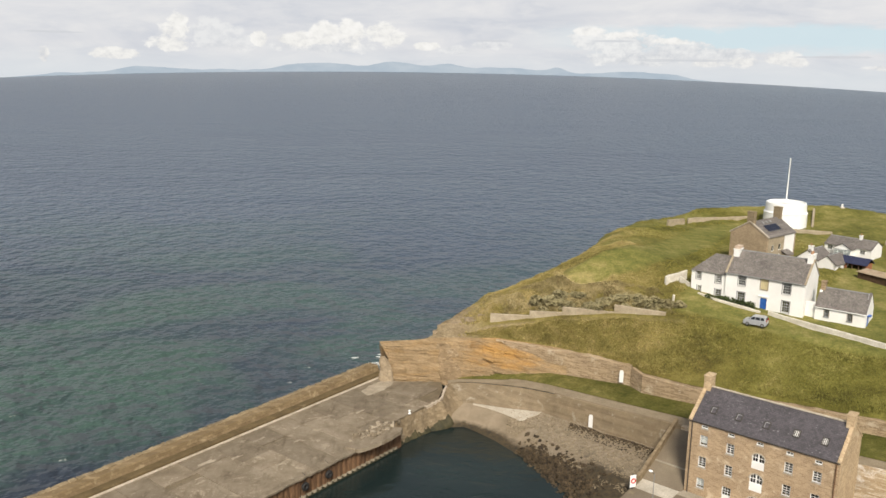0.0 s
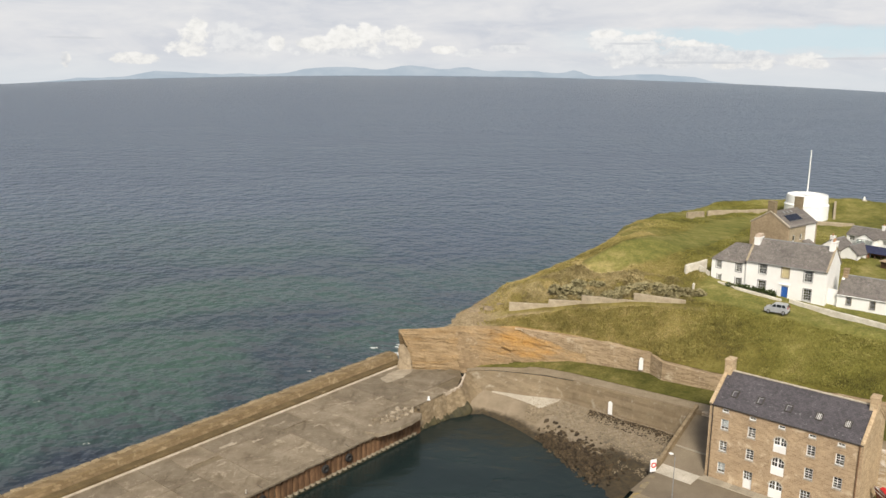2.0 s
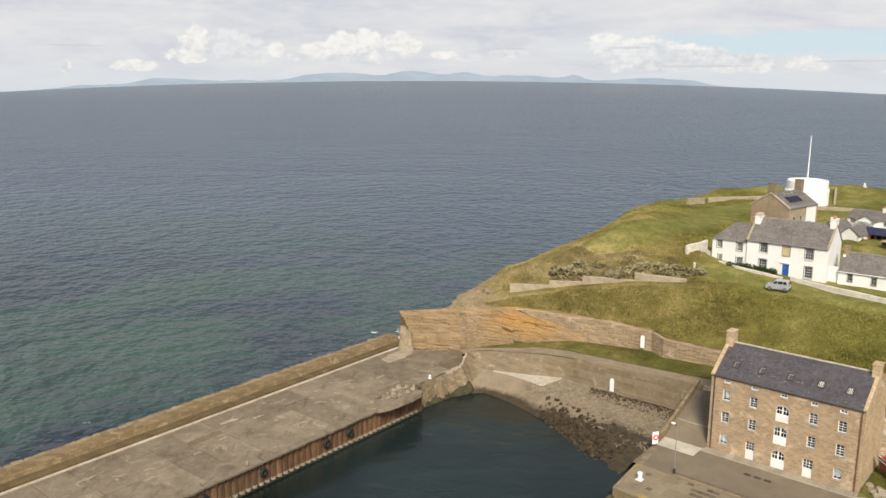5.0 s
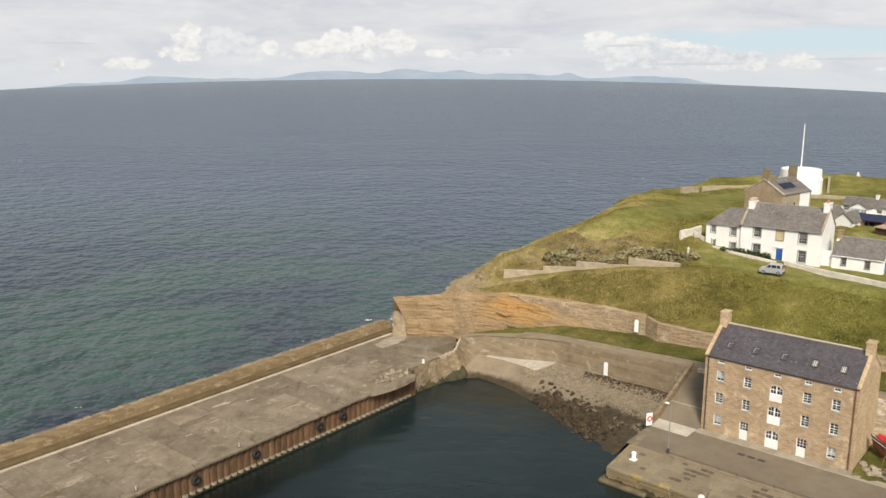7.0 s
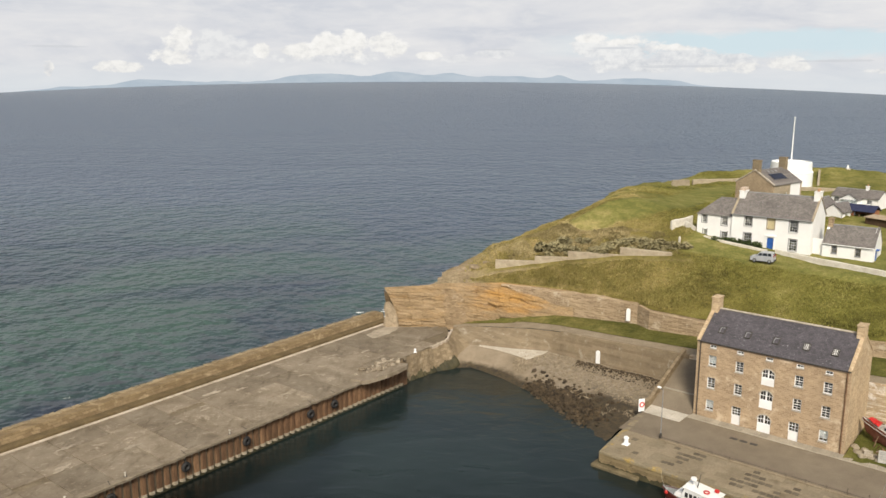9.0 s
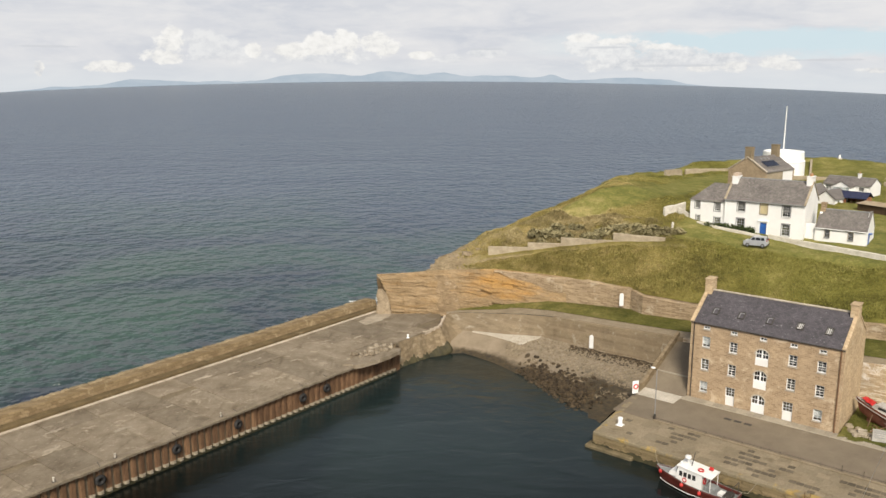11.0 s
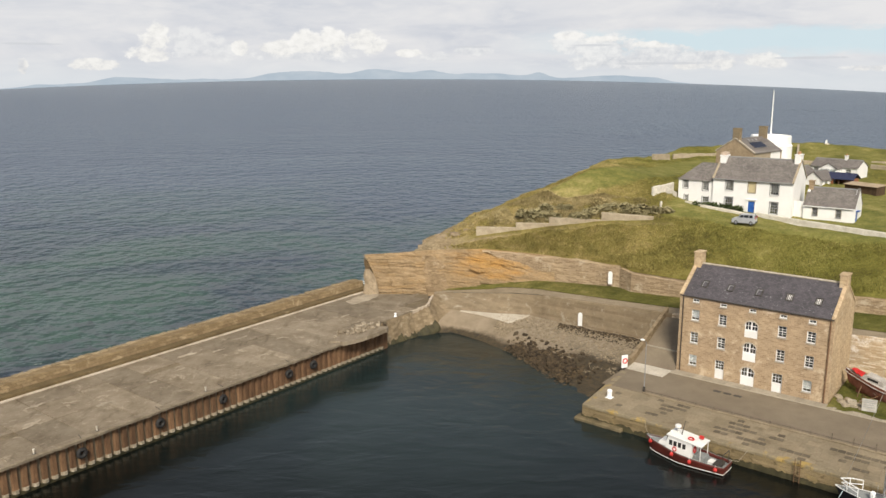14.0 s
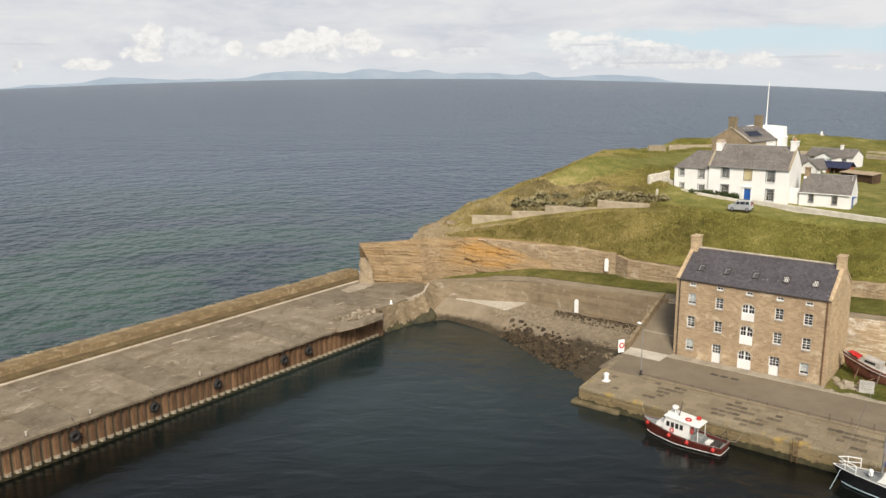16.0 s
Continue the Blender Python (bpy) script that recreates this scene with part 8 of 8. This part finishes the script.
def yard_clutter():
    g = setting("ground_yard_grass", yard_grass(), M["bank"], "scruffy grass verge beside the granary", "grass")
    short = g.data.attributes.new("mown", "FLOAT", "POINT")
    for k in range(len(g.data.vertices)):
        short.data[k].value = 0.85
    rnd = random.Random(21)
    for i in range(9):
        bm = bmesh.new()
        bmesh.ops.create_icosphere(bm, subdivisions=2, radius=1.0)
        for v in bm.verts:
            v.co *= 1 + 0.25 * fuzz(v.co.x + i * 7, v.co.y, v.co.z, 1.3)
            v.co = Vector((v.co.x * 0.75, v.co.y * 0.5, v.co.z * 0.34))
        tagged(part("boulder", bm, M["boulder"], None, m=YARD @ pose(18.7 + 0.42 * i + rnd.uniform(-0.2, 0.2), 1.2 + rnd.uniform(-0.5, 2.2), QUAY + 0.2, rz=rnd.uniform(0, 180))), "pale boulder lying in the yard grass", "boulder", "pale boulders in the yard")
    c = thing("crate", YARD @ pose(20.3, 0.9, QUAY + 0.03, rz=12), "weathered grey wooden crate in the yard grass", "crate")
    for z in (0.0, 0.27, 0.54):
        part("slat", boxes((-0.45, -0.42, z, 0.45, -0.38, z + 0.22), (-0.45, 0.38, z, 0.45, 0.42, z + 0.22), (-0.45, -0.38, z, -0.41, 0.38, z + 0.22), (0.41, -0.38, z, 0.45, 0.38, z + 0.22)), M["skew"], c)
    part("base", boxes((-0.41, -0.38, 0.0, 0.41, 0.38, 0.04)), M["skew"], c)
    b = thing("notice_board", YARD @ pose(22.2, 0.2, QUAY + 0.02, -12, 0, 14), "leaning pale grey notice board in the yard", "notice board")
    part("panel", boxes((-0.75, -0.03, 0.15, 0.75, 0.03, 1.55), bevel=0.02), mat("pale_grey_board", (0.3, 0.285, 0.25), (0.42, 0.4, 0.36), 1.5, 7), b)
    for z in (0.6, 0.85, 1.1, 1.3):
        part("text_bar", boxes((-0.6, -0.042, z, 0.55 - 0.2 * (z % 0.3), -0.031, z + 0.07)), M["lead"], b)
    for x in (-0.6, 0.6):
        part("leg", boxes((x - 0.05, 0.03, -0.02, x + 0.05, 0.1, 1.4)), M["timber"], b)
    r = thing("trailer_frame", YARD @ pose(21.2, 2.4, QUAY + 0.05, rz=30), "rusty iron hoop and bars lying in the yard", "scrap")
    part("hoop", torus(bmesh.new(), (0, 0, 0.55), (1, 0.3, 0), 0.5, 0.06, 18, 6), M["rust"], r)
    part("bar", tube(bmesh.new(), (-0.8, 0, 0.1), (1.6, 0.4, 0.9), 0.05, 6), M["rust"], r)


def yard_grass():
    def at(u, v):
        x, y = lerp(18.1, 50, u), lerp(-1.1, 11.5, v)
        p = YARD @ Vector((x, y, 0))
        return (p.x, p.y, QUAY + 0.05 + 0.1 * fuzz(x, y, 0, 0.9) + 0.12 * min(1, v * 6) + 0.35 * v)
    return sheet(at, 60, 24)


yard_clutter()


# ---- foreshore stones ----
def scatter_rocks(name, count, where, size, material, label, seed):
    rnd = random.Random(seed)
    base = bmesh.new()
    bmesh.ops.create_icosphere(base, subdivisions=1, radius=1.0)
    base.verts.ensure_lookup_table()
    bv = [v.co.copy() for v in base.verts]
    bf = [[v.index for v in f.verts] for f in base.faces]
    base.free()
    verts, faces = [], []
    for i in range(count):
        x, y, z = where(rnd)
        s = size * rnd.uniform(0.45, 1.35) ** 1.5
        q = Euler((rnd.uniform(0, 6), rnd.uniform(0, 6), rnd.uniform(0, 6))).to_matrix()
        sx = Vector((rnd.uniform(0.8, 1.4), rnd.uniform(0.6, 1.0), rnd.uniform(0.45, 0.8)))
        o = len(verts)
        for c in bv:
            d = Vector((c.x * sx.x, c.y * sx.y, c.z * sx.z)) * (1 + rnd.uniform(-0.22, 0.22))
            p = q @ d * s
            verts.append((x + p.x, y + p.y, z + p.z * 0.8))
        faces += [[o + k for k in f] for f in bf]
    me = bpy.data.meshes.new(name)
    me.from_pydata(verts, [], faces)
    me.materials.append(material)
    return tagged(new(name, me), label, "rocks", "", "stuff")


def weed_zone(rnd):
    u = rnd.triangular(0.6, 0.95, 0.76)
    v = min(0.95, max(0.42, rnd.gauss(0.66, 0.1)))
    x, y, z = beach_at(u, v)
    return x, y, z + 0.08


def shingle_zone(rnd):
    while True:
        x, y, z = beach_at(rnd.uniform(0.52, 1.0), rnd.uniform(0.02, 0.6))
        if z - 1.3 * fuzz(x, y, 9, 0.35) > 1.45:
            return x, y, z


M["weed_rock"] = mat("weed_hung_rock", (0.019, 0.013, 0.007), (0.086, 0.060, 0.032), 1.2, 6, 0.75, bump=0.6, piece="island", piece_amount=0.45)
M["beach_stone"] = mat("beach_stones", (0.15, 0.115, 0.072), (0.3, 0.245, 0.165), 1.2, 6, piece="island", piece_amount=0.35)
scatter_rocks("weedy_rocks", 1100, weed_zone, 0.27, M["weed_rock"], "brown weed-hung rocks at the waterline", 5)
def foot_zone(rnd):
    x, y, z = beach_at(rnd.uniform(0.72, 0.99), min(0.16, rnd.expovariate(22) + 0.02))
    return x, y, z + 0.05


scatter_rocks("wrack_line", 1300, foot_zone, 0.11, M["weed_rock"], "dark weed wrack along the wall foot", 15)
scatter_rocks("shingle_stones", 5200, shingle_zone, 0.1, M["beach_stone"], "loose pale stones on the foreshore", 6)


# ---- long grass ----
def tussocks(name, count, where, size, seed, label, material="tuft"):
    rnd = random.Random(seed)
    verts, faces = [], []
    for i in range(count):
        x, y, z, s = where(rnd)
        s *= size * rnd.uniform(0.6, 1.3)
        for b in range(5):
            a = rnd.uniform(0, 2 * math.pi)
            r = s * rnd.uniform(0.3, 0.8)
            w = s * 0.16
            bx, by = x + 0.35 * s * math.cos(a), y + 0.35 * s * math.sin(a)
            px, py = -math.sin(a) * w, math.cos(a) * w
            o = len(verts)
            h = s * rnd.uniform(0.55, 1.0)
            verts += [(bx - px, by - py, z - 0.1), (bx + px, by + py, z - 0.1), (bx + px * 0.8 + r * 0.4 * math.cos(a), by + py * 0.8 + r * 0.4 * math.sin(a), z + h * 0.75),
                      (bx - px * 0.8 + r * 0.4 * math.cos(a), by - py * 0.8 + r * 0.4 * math.sin(a), z + h * 0.75), (bx + r * math.cos(a) + 0.2 * s, by + r * math.sin(a), z + h)]
            faces += [(o, o + 1, o + 2, o + 3), (o + 3, o + 2, o + 4)]
    me = bpy.data.meshes.new(name)
    me.from_pydata(verts, [], faces)
    me.materials.append(M[material])
    return tagged(new(name, me), label, "grass", "", "stuff")


def slope_spot(rnd):
    while True:
        x = 3.0 + 99 * rnd.random() ** 1.2
        if x < 13 and rnd.random() > ((x - 3) / 10) ** 1.5:
            continue
        v = rnd.uniform(0.01, 0.86)
        _, y, _ = headland_point(x, v)
        if mown_at(x, y) < 0.35 and not (x < 40 and -1.15 < y - along(CREST, x)[0] < 0.5):
            z = ground_height(x, y) + 0.42 * fuzz(x, y, 0, 0.28) + 0.28 * fuzz(x, y, 3, 0.8) + 0.7 * fuzz(x, y, 7, 0.09)
            return x, y, z - 0.05, 0.6 + 0.7 * max(0, fuzz(x, y, 11, 0.12) + 0.4)


def bracken_spot(rnd):
    """Rank growth behind the stepped wall."""
    while True:
        x = rnd.triangular(6.5, 40, 26)
        y = along(CREST, x)[0] + rnd.uniform(1.0, 9.5)
        k = fuzz(x, y, 21, 0.35)
        if k > -0.45 and mown_at(x, y) < 0.2:
            return x, y, ground_height(x, y) + 0.3 * fuzz(x, y, 0, 0.28), 0.8 + 1.2 * k


def shrub_mesh(seed):
    """A rounded bush: leaf sprays on the skin and inside of an uneven dome."""
    rnd = random.Random(seed)
    verts, faces = [], []
    for i in range(520):
        a, e = rnd.uniform(0, 2 * math.pi), math.asin(rnd.random() ** 0.8)
        d = Vector((math.cos(a) * math.cos(e), math.sin(a) * math.cos(e), 0.85 * math.sin(e)))
        r = (0.82 + 0.4 * fuzz(d.x + seed, d.y, d.z, 1.7)) * rnd.uniform(0.75, 1.05)
        q = Euler((rnd.uniform(-0.9, 0.9), rnd.uniform(-0.9, 0.9), rnd.uniform(0, 6.3))).to_matrix()
        k, o = rnd.uniform(0.09, 0.18), len(verts)
        verts += [tuple(d * r + q @ Vector(v) * k) for v in ((-1, -0.4, 0), (0.2, -0.6, 0.1), (1.2, 0, 0.3), (0.2, 0.6, 0.1), (-1, 0.4, 0))]
        faces.append((o, o + 1, o + 2, o + 3, o + 4))
    me = bpy.data.meshes.new("foliage")
    me.from_pydata(verts, [], faces)
    me.materials.append(M["shrub"])
    return me


M["shrub"] = mat("dull_bramble_leaves", (0.2, 0.172, 0.086), (0.35, 0.305, 0.165), 0.35, 5, piece="island", piece_amount=0.25, bump=0)


def shrubs():
    """Bramble bushes in the lee of the stepped wall."""
    meshes = [shrub_mesh(k) for k in (2, 5, 9)]
    stem = bmesh.new()
    for i in range(5):
        tube(stem, (0.1 * math.cos(i * 1.3), 0.1 * math.sin(i * 1.3), -0.3), (0.45 * math.cos(i * 1.3), 0.45 * math.sin(i * 1.3), 0.5), 0.03, 5, 0.015)
    stem = mesh_of("stems", stem, M["timber"])
    rnd = random.Random(44)
    for i in range(22):
        x = lerp(17.5, 40.0, i / 21) + rnd.uniform(-0.5, 0.5)
        y = along(CREST, x)[0] + rnd.uniform(1.6, 5.2)
        k = rnd.uniform(1.1, 1.9)
        B = thing("shrub", pose(x, y, ground_height(x, y) - 0.15, rz=rnd.uniform(0, 360)) @ Matrix.Diagonal((k * 1.15, k, k * 0.85, 1)), "rounded olive-brown bramble bush behind the stepped wall", "bush", "bramble bushes behind the stepped wall")
        part("foliage", meshes[i % 3], None, B)
        part("stems", stem, None, B)


shrubs()
tussocks("bracken", 6000, bracken_spot, 0.4, 18, "rank dead bracken and straw behind the stepped wall", "bracken")
tussocks("long_grass", 60000, slope_spot, 0.27, 8, "long rough grass tussocks in green and straw")


def cairn():
    C = thing("survey_pillar", pose(102.0, 202.5, ground_height(102.0, 202.5) + 0.1) @ Matrix.Scale(0.6, 4), "small white survey pillar on the mound", "pillar")
    part("pillar", lathe([(0.55, -0.6), (0.5, 0), (0.36, 1.15), (0.3, 1.25), (0.1, 1.28)], 4), M["white_paint"], C)
    part("plinth", boxes((-0.8, -0.8, -0.7, 0.8, 0.8, -0.1), bevel=0.05), M["concrete_pale"], C)


cairn()


def foam():
    """White water breaking on the rocks below the tip."""
    rnd = random.Random(14)
    bm = bmesh.new()
    for cx, cy, s, k in ((-12.6, 144.6, 0.8, 9), (-11.8, 149.0, 0.7, 6), (-16.5, 148.0, 0.4, 3), (88, 376, 3.2, 9), (18, 168, 1.2, 6)):
        for i in range(k):
            x, y = cx + rnd.gauss(0, s), cy + rnd.gauss(0, s * 0.7)
            r, n = rnd.uniform(0.1, 0.38), 9
            pts = [(x + r * 1.6 * math.cos(2 * math.pi * j / n) * rnd.uniform(0.6, 1.2), y + r * 0.7 * math.sin(2 * math.pi * j / n) * rnd.uniform(0.6, 1.2)) for j in range(n)]
            prism(pts, WATER - 0.1, WATER + 0.06, bm)
    tagged(part("sea_foam", bm, M["white_paint"], None), "white foam breaking on the rocks", "foam", "", "stuff")


foam()
